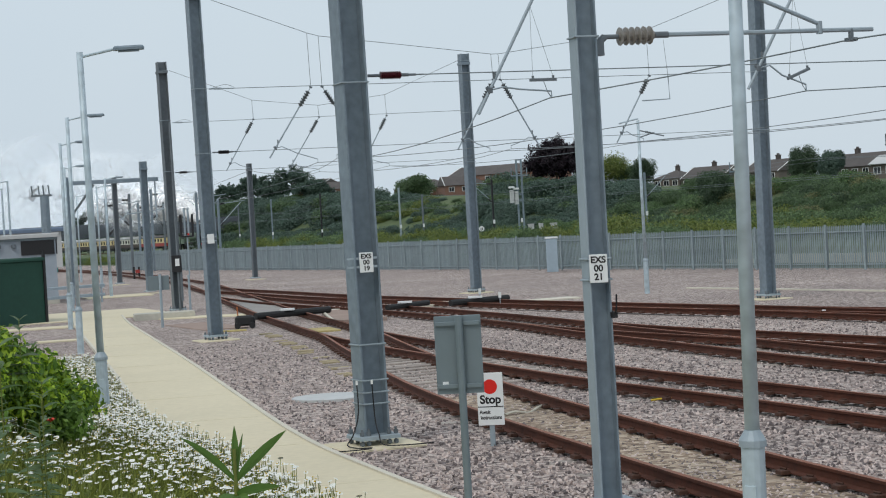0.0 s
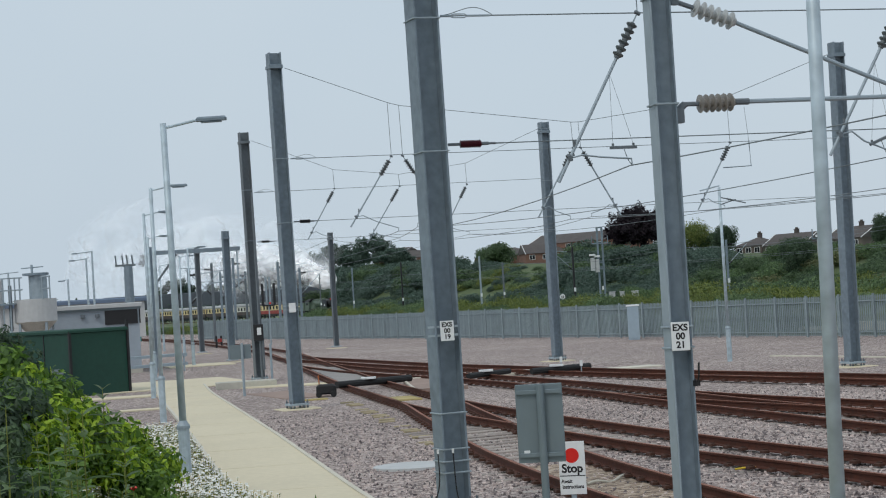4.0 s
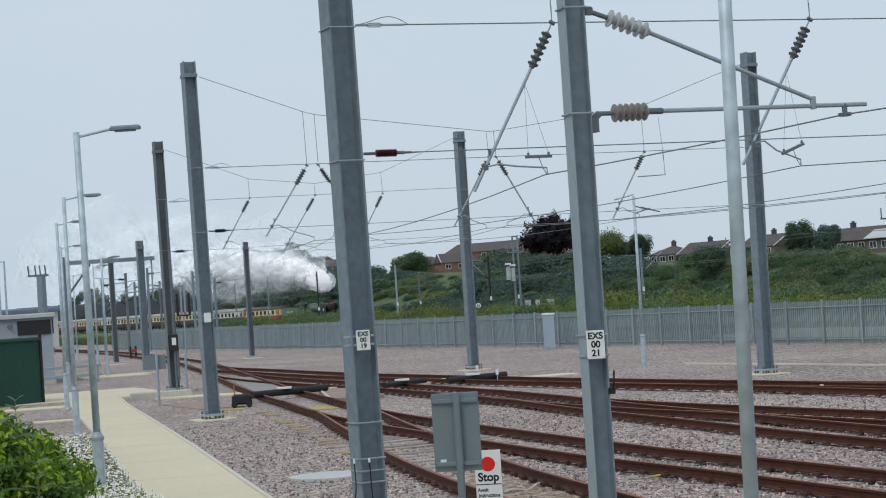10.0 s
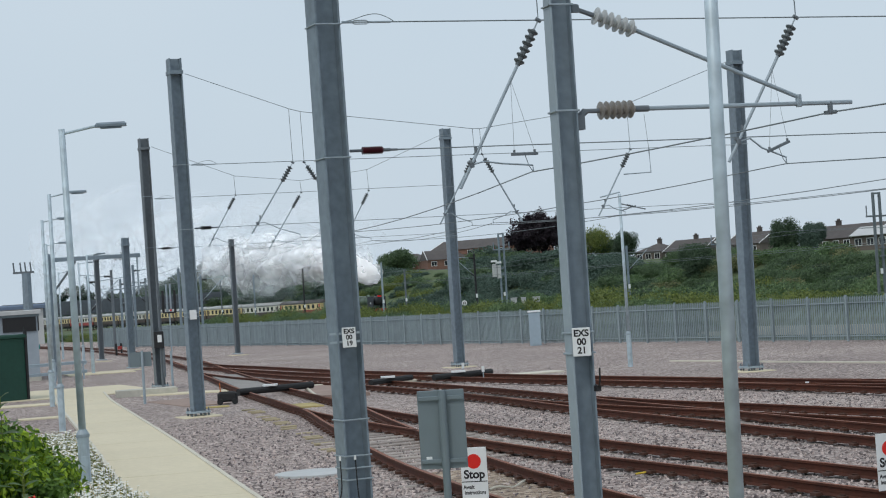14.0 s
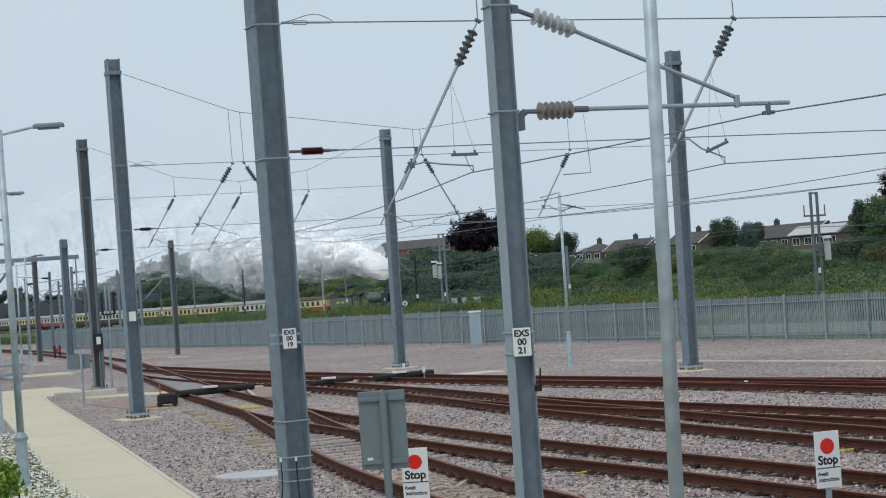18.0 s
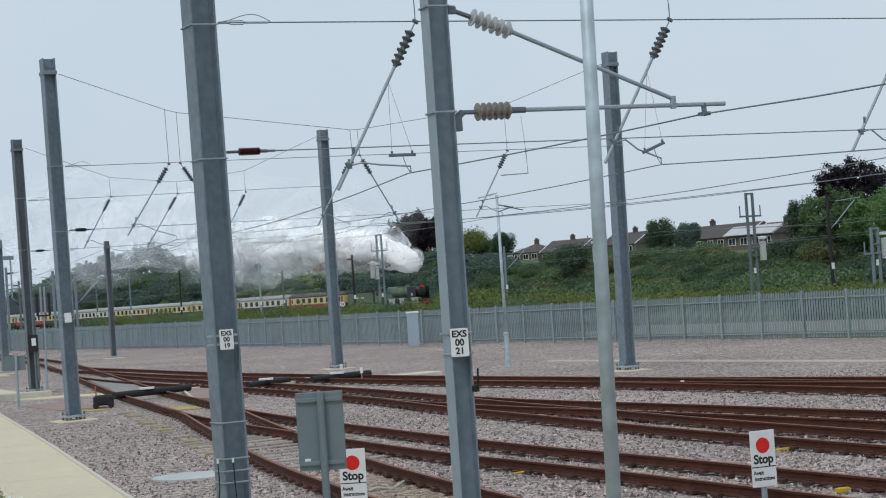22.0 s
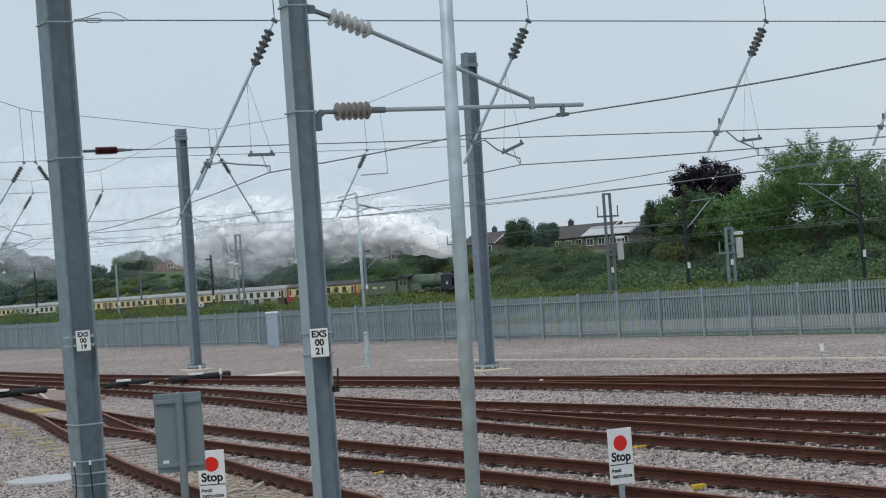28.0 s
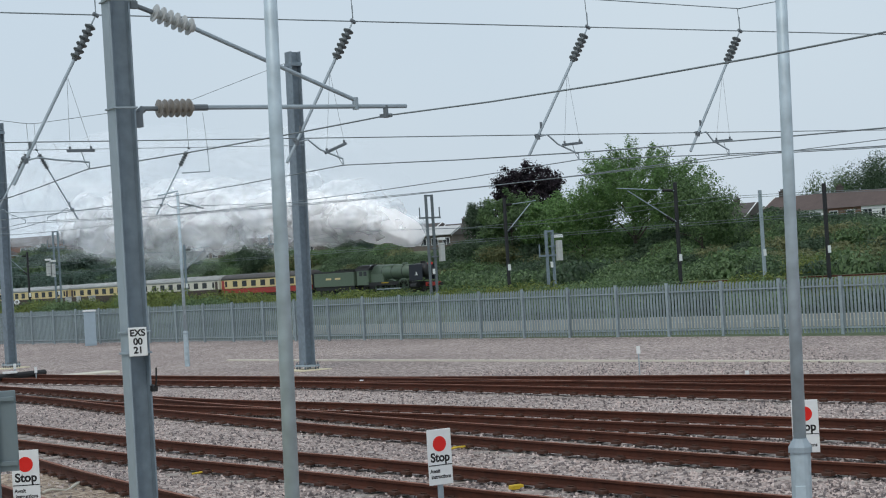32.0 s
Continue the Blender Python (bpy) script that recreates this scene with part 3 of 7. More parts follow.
part("cable_spike", Geo().line([(0.11, 0.12, 2.06), (0.2, 0.12, 2.03), (0.24, 0.12, 2.1), (0.26, 0.12, 2.24)], 0.01).box((0.16, 0.12, 2.02), (0.09, 0.05, 0.06)), RUBBER, m21, "black cable tail")

pull = thing("pull_off_arm", pose(*P21, 0, 0, 0, TURN - 2), "grey steel cantilever arm with ribbed insulators", "bracket", "overhead line fittings")
part("strut", Geo().tube((0.9, 0, 5.835), (2.87, 0, 5.06), 0.024).tube((2.87, 0, 5.09), (2.87, 0, 4.95), 0.035), GALV, pull)
part("insulator", Geo().discs((0.42, 0, 6.0), (0.9, 0, 5.835), 0.1, 6), POLYMER, pull, "grey ribbed insulator")
part("horizontal_arm", Geo().tube((0.86, 0, 4.98), (3.55, 0, 4.99), 0.026), GALV, pull)
part("insulator", Geo().discs((0.41, 0, 4.97), (0.83, 0, 4.98), 0.1, 6), CERAMIC, pull, "brown ribbed insulator")
part("bracket_joint", Geo().tube((0.14, 0, 4.88), (0.25, 0, 4.97), 0.04).tube((0.23, 0, 4.97), (0.42, 0, 4.97), 0.026).box((0.17, 0, 4.85), (0.1, 0.1, 0.16)), MAST_DARK, pull)
part("strut_joint", Geo().tube((0.12, 0, 6.1), (0.43, 0, 5.995), 0.026).box((0.2, 0, 6.075), (0.1, 0.06, 0.09), chamfer=0.015), MAST_DARK, pull)
part("end_fitting", Geo().tube((0.84, 0, 4.98), (1.0, 0, 4.98), 0.036), MAST_DARK, pull)
part("wire_clamp", Geo().tube((3.27, 0, 5.0), (3.27, 0, 4.88), 0.03).box((3.27, 0, 4.88), (0.1, 0.12, 0.04)), MAST_DARK, pull)

# ---- head spans ----
def sagging(a, b, sag, n=10):
    a, b = Vector(a), Vector(b)
    return [a.lerp(b, i / n) - Vector((0, 0, 4 * sag * (i / n) * (1 - i / n))) for i in range(n + 1)]


def span_arm(at, top, bottom, contact, tilt=0.0, big=True, label="hanging registration arm with ribbed insulator"):
    """An inclined tube hung from the upper span wire; x runs along the span."""
    ob = thing("registration_arm", at, label, "bracket", "overhead line fittings")
    t, b = Vector(top), Vector(bottom)
    i0, i1 = t.lerp(b, 0.06), t.lerp(b, 0.27)
    part("insulator", Geo().discs(i0, i1, 0.085, 6), STACK, ob, "ribbed insulator")
    part("tube", Geo().tube(i1, b, 0.024).tube(t, i0, 0.012).tube(t + Vector((0, 0, 0.25)), t, 0.008, n=5), GALV, ob)
    j = t.lerp(b, 0.86)
    c = Vector(contact)
    side = 1 if c.x > j.x else -1
    mid = j.lerp(c, 0.5) + Vector((0, 0, 0.07))
    part("registration_rod", Geo().line([j, j + Vector((0.2 * side, 0, 0.04)), mid, c + Vector((0, 0, 0.1)), c], 0.014, 6), GALV, ob)
    part("clamp", Geo().box(j, (0.075, 0.07, 0.085), chamfer=0.015).tube(j + Vector((-0.06, 0, 0.03)), j + Vector((0.07, 0, 0.05)), 0.018, n=6), MAST_DARK, ob)
    part("clip", Geo().tube(t.lerp(b, 0.8), t.lerp(b, 0.8) + Vector((0, 0, 0.12)), 0.02), MAST_DARK, ob)
    part("eye", Geo().tube(t + Vector((-0.04, 0, 0.02)), t + Vector((0.04, 0, -0.02)), 0.03), MAST_DARK, ob)
    if big:
        k = t.lerp(b, 0.36)
        bar = Vector((c.x - 0.12 * side, 0, c.z + 0.27))
        part("spacer_bar", Geo().box(bar, (0.42, 0.05, 0.045), m=Matrix.Rotation(-tilt, 4, 'Y'), chamfer=0.01).tube(bar + Vector((-0.16, 0, -0.16 * math.tan(tilt))), bar + Vector((-0.16, 0, 0.06 - 0.16 * math.tan(tilt))), 0.018, n=6).tube(bar + Vector((0.16, 0, 0.16 * math.tan(tilt))), bar + Vector((0.16, 0, 0.06 + 0.16 * math.tan(tilt))), 0.018, n=6), MAST_DARK, ob)
        part("stay_wire", Geo().line([k, bar + Vector((-0.16, 0, 0.04 - 0.16 * math.tan(tilt)))], 0.003, 4).line([k, bar + Vector((0.16, 0, 0.04 + 0.16 * math.tan(tilt)))], 0.003, 4).line([bar, bar + Vector((0.06, 0, -0.18)), c], 0.006, 4), WIRE, ob)
    return ob


def head_span(p, q, cat, upper, lower, arms, big, label):
    p, q = Vector((*p, 0)), Vector((*q, 0))
    d = q - p
    m = Matrix.Translation(p) @ Matrix.Rotation(math.atan2(d.y, d.x), 4, 'Z')
    length = d.length
    ob = thing("head_span", m, label, "span wires", "overhead line fittings")
    hooks = sorted(a[0][0] for a in arms)
    if cat:
        ends, low = cat
        pts = [Vector((0.2, 0, ends))]
        for k in hooks:
            u = 2 * k / length - 1
            pts.append(Vector((k, 0, low + (ends - low) * u * u)))
        pts.append(Vector((length - 0.2, 0, ends)))
        part("catenary", Geo().line(pts, 0.009), WIRE, ob)
        for k in hooks:
            u = 2 * k / length - 1
            part("dropper", Geo().line([Vector((k - 0.03, 0, low + (ends - low) * u * u)), Vector((k, 0, upper))], 0.008, 4), WIRE, ob)
    part("upper_span_wire", Geo().line([Vector((0.25, 0, upper)), Vector((length - 0.25, 0, upper))], 0.010), WIRE, ob)
    part("lower_span_wire", Geo().line([Vector((0.25, 0, lower)), Vector((length - 0.25, 0, lower))], 0.0085), WIRE, ob)
    part("insulator", Geo().discs((0.4, 0, lower), (0.71, 0, lower), 0.058, 11, core=0.7), RED_INS if big else BLACK, ob, "dark red ribbed insulator" if big else "dark insulator")
    part("insulator_tail", Geo().tube((0.25, 0, lower), (1.05, 0, lower), 0.0115), WIRE, ob)
    part("wire_grip", Geo().line([Vector((0.27 + 0.72 * i / 12, 0, upper + 0.105 * math.sin(math.pi * (i / 12) ** 1.4) + 0.012)) for i in range(13)], 0.006, 5), WIRE, ob, "looped wire tail")
    part("turnbuckle", Geo().line([Vector(q) for q in ((0.36, 0, upper), (0.41, 0, upper + 0.026), (0.58, 0, upper + 0.026), (0.63, 0, upper), (0.58, 0, upper - 0.026), (0.41, 0, upper - 0.026), (0.36, 0, upper))], 0.009, 6).tube((0.22, 0, upper), (0.37, 0, upper), 0.018, n=6).tube((0.62, 0, upper), (0.95, 0, upper), 0.016, n=6), GALV, ob, "galvanised turnbuckle")
    part("link", Geo().tube((0.22, 0, lower), (0.4, 0, lower), 0.022, n=8), MAST_DARK, ob)
    part("clevis", Geo().tube((0.7, 0, lower), (0.82, 0, lower), 0.026, n=8).tube((0.8, 0, lower), (0.93, 0, lower), 0.018, n=8), MAST_DARK, ob)
    for (top, bottom, contact), tilt in zip(arms, (0.0, 0.36, 0.08, 0.06, 0.0)):
        span_arm(m.copy(), top, bottom, contact, tilt, big=big)
    return m


mast(27.23, 36.15, 9.9, "grey H-section steel mast beyond the sidings")
H1 = head_span(E19, (27.23, 36.15), (9.8, 7.45), 7.05, 5.22, [((3.23, 0, 7.05), (1.85, 0, 4.62), (3.0, 0, 4.82)), ((7.54, 0, 7.05), (6.22, 0, 4.85), (7.21, 0, 4.79)), ((12.18, 0, 7.05), (10.79, 0, 4.88), (11.82, 0, 4.79)), ((15.64, 0, 7.05), (14.3, 0, 4.89), (15.2, 0, 4.8))], True, "taut span wires from mast to mast over the sidings")
H2 = head_span(EA, EC, (10.1, 8.2), 7.4, 5.53, [((3.31, 0, 7.36), (1.93, 0, 5.29), (3.4, 0, 5.1)), ((3.66, 0, 7.36), (4.9, 0, 5.4), (4.0, 0, 5.2)), ((9.13, 0, 7.4), (7.85, 0, 5.29), (8.9, 0, 5.2)), ((9.37, 0, 7.4), (10.57, 0, 5.25), (9.6, 0, 5.25)), ((14.42, 0, 7.38), (13.18, 0, 5.3), (14.1, 0, 5.3))], False, "span wires with droppers between the tall masts")
H3 = head_span(ED, EB, (9.95, 8.27), 7.8, 5.75, [((3.56, 0, 7.8), (2.32, 0, 5.72), (3.3, 0, 5.7)), ((6.32, 0, 7.78), (4.81, 0, 5.46), (6.2, 0, 5.5)), ((9.2, 0, 7.72), (8.0, 0, 5.6), (9.2, 0, 5.6))], False, "span wires with droppers over the turnouts")

ub = thing("yoke_bracket", H2.copy(), "small steel yoke hung from a dropper", "bracket", "overhead line fittings")
part("yoke", Geo().line([(14.14, 0, 6.59), (15.1, 0, 6.62), (15.07, 0, 7.42)], 0.022, 6), GALV, ub)
part("hanger", Geo().line([(15.07, 0, 7.42), (14.98, 0, 8.5)], 0.007, 4), WIRE, ub)


def at_span(m, k, z):
    return m @ Vector((k, 0, z))


def along(p, dist, z):
    return p - AWAY * dist + Vector((0, 0, z - p.z))


def line_wire(pts, label, r=0.0085, messenger=0.0):
    """A contact wire with the messenger wire above it and droppers between."""
    ob = thing("contact_wire", pose(0, 0, 0), label, "overhead wire", "overhead wires")
    g, top, dr = Geo(), Geo(), Geo()
    for a, b in zip(pts, pts[1:]):
        a, b = Vector(a), Vector(b)
        g.line(sagging(a, b, 0.22 if (b - a).length > 15 else 0.02, 8), r)
        if messenger:
            up = Vector((0, 0, messenger))
            sag = sagging(a + up, b + up, 0.45, 8)
            top.line(sag, r)
            for i in (2, 4, 6):
                dr.line([a.lerp(b, i / 8), sag[i]], 0.003, 4)
    part("contact_wire_strand", g, WIRE, ob)
    if messenger:
        part("messenger_wire", top, WIRE, ob)
        part("dropper", dr, WIRE, ob)
    return ob


clampN0 = pull.matrix_basis @ Vector((3.27, 0, 4.88))
far_end = Vector((-24, 140, 5.2))
line_wire([far_end, at_span(H3, 3.3, 5.7), at_span(H2, 3.4, 5.1), at_span(H1, 2.97, 4.82), clampN0, along(clampN0, 16, 5.22)], "grey contact wire over the siding beside the walkway", 0.0095)
line_wire([at_span(H3, 5.0, 5.6), at_span(H2, 4.0, 5.2), at_span(H1, 7.21, 4.79), along(at_span(H1, 7.21, 4.79), 24, 4.25)], "grey contact wire over a siding")
line_wire([far_end + Vector((2, 2, 0)), at_span(H3, 6.2, 5.5), at_span(H2, 8.9, 5.2), at_span(H1, 11.82, 4.79), along(at_span(H1, 11.82, 4.79), 24, 4.15)], "grey contact wire over a middle siding")
line_wire([at_span(H3, 9.2, 5.6), at_span(H2, 9.6, 5.25), at_span(H1, 15.2, 4.8), along(at_span(H1, 15.2, 4.8), 24, 4.45)], "grey contact wire over a middle siding")
line_wire([far_end + Vector((3, 4, 0)), at_span(H3, 9.2, 5.6), at_span(H2, 14.1, 5.3), along(at_span(H2, 14.1, 5.3), 40, 5.2)], "grey contact wire over the far sidings")

# ---- lamp columns ----
def lamp_post(x, y, h, label, rz, lean=0.0, arm=True):
    ob = thing("street_lamp", pose(x, y, 0, 0, lean, rz), label, "street lamp", "lamp columns along the walkway")
    part("base_section", Geo().tube((0, 0, -0.1), (0, 0, 1.2), 0.094, n=14), LAMP, ob)
    part("collar", Geo().tube((0, 0, 1.2), (0, 0, 1.25), 0.11, n=14).tube((0, 0, 1.25), (0, 0, 1.33), 0.11, 0.062, n=14), GALV, ob)
    part("door", Geo().box((0, -0.088, 0.7), (0.1, 0.02, 0.4), chamfer=0.005), LAMP, ob)
    part("shaft", Geo().tube((0, 0, 1.3), (0, 0, h), 0.06, 0.052, n=14), LAMP, ob, smooth=True)
    if arm:
        part("outreach_arm", Geo().tube((0, 0, h - 0.08), (0.55, 0, h + 0.02), 0.024, n=8), LAMP, ob)
        part("lantern", Geo().box((0.78, 0, h + 0.03), (0.5, 0.17, 0.07), chamfer=0.03).box((0.78, 0, h - 0.015), (0.34, 0.12, 0.03), chamfer=0.01), MAST, ob, "flat grey lantern head")
    return ob


lamp_post(-5.6, 30.1, 6.15, "galvanised lamp column beside the daisies", 8, -0.6)
lamp_post(-10.28, 52.2, 6.6, "galvanised lamp column beside the walkway", 8)
lamp_post(-13.62, 67.6, 6.72, "galvanised lamp column beside the walkway", 8)
lamp_post(-17.2, 86, 6.6, "galvanised lamp column far along the walkway", 8)
lamp_post(-18.6, 104, 6.6, "galvanised lamp column far along the walkway", 8)
lamp_post(2.32, 14.755, 6.6, "pale galvanised lamp column close to the tracks", -30, 0.9)
lamp_post(7.28, 16.07, 6.6, "pale galvanised lamp column close to the tracks", -30, 1.1)
slim = lamp_post(7.48, 70.1, 6.48, "slim galvanised pole with wire brackets on the far ballast", 0, arm=False)
part("cross_arm", Geo().tube((-0.72, 0, 6.4), (0.02, 0, 6.55), 0.028, n=6), LAMP, slim)
part("wire_bracket", Geo().tube((0.05, 0, 6.1), (0.95, 0, 5.85), 0.022, n=6).tube((0.05, 0, 5.85), (0.6, 0, 6.0), 0.02, n=6), MAST_DARK, slim)
part("insulator", Geo().discs((0.25, 0, 6.05), (0.55, 0, 5.96), 0.05, 5), STACK, slim, "dark ribbed insulator")

# ---- signs ----
def stop_sign(x, y, rz, label):
    ob = thing("stop_sign", pose(x, y, 0, 0, 0, rz), label, "sign", "stop boards")
    part("post", Geo().box((0, 0.03, 0.4), (0.07, 0.05, 0.9), chamfer=0.008), GALV, ob)
    board = part("board", Geo().box((0, 0, 0), (0.36, 0.72, 0.012), chamfer=0.004), WHITE, ob, "white board with a red disc and black lettering", at=pose(0, 0, 0.65, 90, 0, 0))
    part("disc", Geo().tube((0, 0.17, 0.006), (0, 0.17, 0.009), 0.1, n=32), REDP, board, "red disc")
    part("rule", Geo().box((0, -0.105, 0.0075), (0.35, 0.012, 0.003)), BLACK, board)
    words("lettering", "Stop", 0.16, BLACK, board, pose(0, -0.01, 0.0065), 0.98)
    words("lettering", "Await", 0.07, BLACK, board, pose(-0.085, -0.18, 0.0065), 0.9)
    words("lettering", "instructions", 0.07, BLACK, board, pose(0.0, -0.255, 0.0065), 0.88)
    return ob


stop_sign(0.51, 25.6, facing(0.5, 25.6) - 8, "white stop board with red disc, on ballast")
stop_sign(5.72, 23.7, facing(5.7, 23.7) + 31, "white stop board with red disc, on ballast")
stop_sign(10.84, 23.63, facing(10.84, 23.63) - 6, "white stop board with red disc, on ballast")

bs = thing("trackside_sign", pose(0.08, 19.1, 0, 0, 0, facing(0.08, 19.1) - 5), "grey back of a double trackside sign on a post", "sign")
part("post", Geo().tube((0.02, 0.0, -0.05), (0.02, 0.0, 2.14), 0.04, n=12), SIGNBACK, bs)
part("panel", Geo().box((0, 0.06, 1.74), (0.48, 0.02, 0.8), chamfer=0.006), SIGNBACK, bs)
for z in (1.42, 2.06):
    part("channel", Geo().box((0, 0.035, z), (0.46, 0.03, 0.04), chamfer=0.004), SIGNBACK, bs)
part("sticker", Geo().box((-0.15, 0.047, 1.44), (0.06, 0.004, 0.055)), WHITE, bs, "small white sticker")

# ---- palisade fence ----
BAY, TALL = 2.74, 1.93
FENCE_TURN = radians(-3.5)
FENCE_DIR = AWAY * math.cos(FENCE_TURN) + ACROSS * math.sin(FENCE_TURN)
fence = thing("palisade_fence", Matrix.Translation(plan(57, 47.4) - FENCE_DIR * 57 + Vector((0, 0, 0.03))) @ Matrix.Rotation(math.atan2(FENCE_DIR.y, FENCE_DIR.x), 4, 'Z'), "grey-green galvanised palisade fence behind the ballast", "fence")
PALE_MESH = mesh_of("pale", Geo().add([(-0.05, 0.02, 0.04), (-0.022, -0.018, 0.04), (0.022, -0.018, 0.04), (0.05, 0.02, 0.04), (-0.05, 0.02, TALL - 0.08), (-0.022, -0.018, TALL), (0.022, -0.018, TALL), (0.05, 0.02, TALL - 0.08)],
                                      [(0, 1, 5, 4), (1, 2, 6, 5), (2, 3, 7, 6)]), PALE)
rest = Geo()
pale_spots = []
for i in range(-4, 70):
    x = i * BAY + 0.37
    part("fence_post", Geo().box((x, 0.06, TALL / 2 + 0.02), (0.12, 0.06, TALL + 0.07)), PALE, fence)
    for z in (0.22, TALL - 0.28):
        part("fence_rail", Geo().box((x + BAY / 2, 0.035, z), (BAY, 0.03, 0.05)), PALE, fence)
    for j in range(17):
        px = x + (j + 0.5) * BAY / 17
        if 38 < px < 90:
            pale_spots.append(px)
        else:
            rest.add([(p.co.x + px, p.co.y + noise.noise(Vector((px, 0, 0))) * 0.004, p.co.z) for p in PALE_MESH.vertices], [tuple(f.vertices) for f in PALE_MESH.polygons])
tagged(part("pale_run", rest, PALES, fence), kind="stuff")

# ---- yard furniture ----
cab = thing("trackside_cabinet", pose(5.95, 104.2, 0, 0, 0, facing(5.95, 104.2)), "pale grey steel equipment cabinet by the fence", "cabinet")
CASE = material("pale_blue_grey_paint", (0.36, 0.45, 0.52), 0.5, vary=0.1, grain=5, stain=0.8, bump=0.03)
part("body", Geo().box((0, 0, 0.93), (0.64, 0.5, 1.86), chamfer=0.02), CASE, cab)
part("top", Geo().box((0, 0, 1.9), (0.72, 0.58, 0.09), chamfer=0.02), WHITE, cab)
for x in (-0.155, 0.155):
    part("door", Geo().box((x, -0.26, 0.93), (0.295, 0.02, 1.7)), CASE, cab)

# ---- the steam train ----
# the main line runs past the yard at a slight angle to the fence
LINE_AT, LINE_TURN = plan(156.9, 136.6), radians(-6.41)
LINE_DIR = AWAY * math.cos(LINE_TURN) + ACROSS * math.sin(LINE_TURN)
COACH_CREAM = material("coach_cream", (0.72, 0.58, 0.30), 0.4, vary=0.1, grain=3, stain=0.5, bump=0.02)
COACH_CREAM_PALE = material("coach_pale_cream", (0.68, 0.66, 0.58), 0.4, vary=0.1, grain=3, stain=0.5, bump=0.02)
COACH_MAROON = material("coach_maroon", (0.36, 0.032, 0.026), 0.4, vary=0.15, grain=3, stain=0.5, bump=0.02)
COACH_BROWN = material("coach_brown", (0.06, 0.038, 0.03), 0.45, vary=0.2, grain=3, stain=0.5, bump=0.02)
COACH_ROOF = material("coach_grey_roof", (0.36, 0.37, 0.37), 0.6, vary=0.2, grain=3, stain=0.4, bump=0.05)
COACH_ROOF_DARK = material("coach_dark_roof", (0.10, 0.095, 0.095), 0.6, vary=0.2, grain=3, stain=0.4, bump=0.05)
LOCO_GREEN = material("locomotive_green", (0.105, 0.15, 0.108), 0.35, vary=0.15, grain=3, stain=0.5, bump=0.02)
LOCO_NAVY = material("locomotive_navy", (0.014, 0.017, 0.03), 0.4, vary=0.2, grain=3, stain=0.5, bump=0.02)
LOCO_BLACK = material("locomotive_black", (0.015, 0.015, 0.017), 0.45, vary=0.25, grain=3, stain=0.5, bump=0.03)
COAL = material("coal", (0.012, 0.012, 0.012), 0.7, vary=0.4, grain=9, bump=0.5)


def loft(rings, slot=0, cap=True):
    """Skin over rings of equal point count, lists of Vectors."""
    g = Geo()
    k = len(rings[0])
    for r in rings:
        g.v += [tuple(p) for p in r]
    for i in range(len(rings) - 1):
        for j in range(k):
            a, b = i * k + j, i * k + (j + 1) % k
            g.f.append((a, b, b + k, a + k))
            g.m.append(slot)
    if cap:
        g.f += [tuple(range(k - 1, -1, -1)), tuple(range(len(g.v) - k, len(g.v)))]
        g.m += [slot, slot]
    return g


def bogie(parent, x, wheel_r=0.46):
    f = Geo()
    for y in (-0.95, 0.95):
        f.box((x, y, 0.55), (2.9, 0.12, 0.22), chamfer=0.03).box((x, y, 0.4), (0.7, 0.16, 0.2))
    b = part("bogie", f, LOCO_BLACK, parent)
    for dx in (-1.25, 1.25):
        part("wheelset", Geo().tube((x + dx, -0.82, wheel_r), (x + dx, -0.7, wheel_r), wheel_r, n=18).tube((x + dx, 0.7, wheel_r), (x + dx, 0.82, wheel_r), wheel_r, n=18).tube((x + dx, -0.8, wheel_r), (x + dx, 0.8, wheel_r), 0.08), LOCO_BLACK, b)


def window_ring(x, y, z, w, h, k=0.04, t=0.045):
    """One closed frame round a window, with its transom."""
    o = [(-w / 2 - k, -h / 2 - k), (w / 2 + k, -h / 2 - k), (w / 2 + k, h / 2 + k), (-w / 2 - k, h / 2 + k)]
    i = [(-w / 2, -h / 2), (w / 2, -h / 2), (w / 2, h / 2), (-w / 2, h / 2)]
    v = [(x + a, y + s * t / 2, z + b) for s in (-1, 1) for a, b in o + i]
    f = []
    for j in range(4):
        n = (j + 1) % 4
        f += [(j, n, 4 + n, 4 + j), (8 + n, 8 + j, 12 + j, 12 + n), (n, j, 8 + j, 8 + n), (4 + j, 4 + n, 12 + n, 12 + j)]
    return Geo().add(v, f)


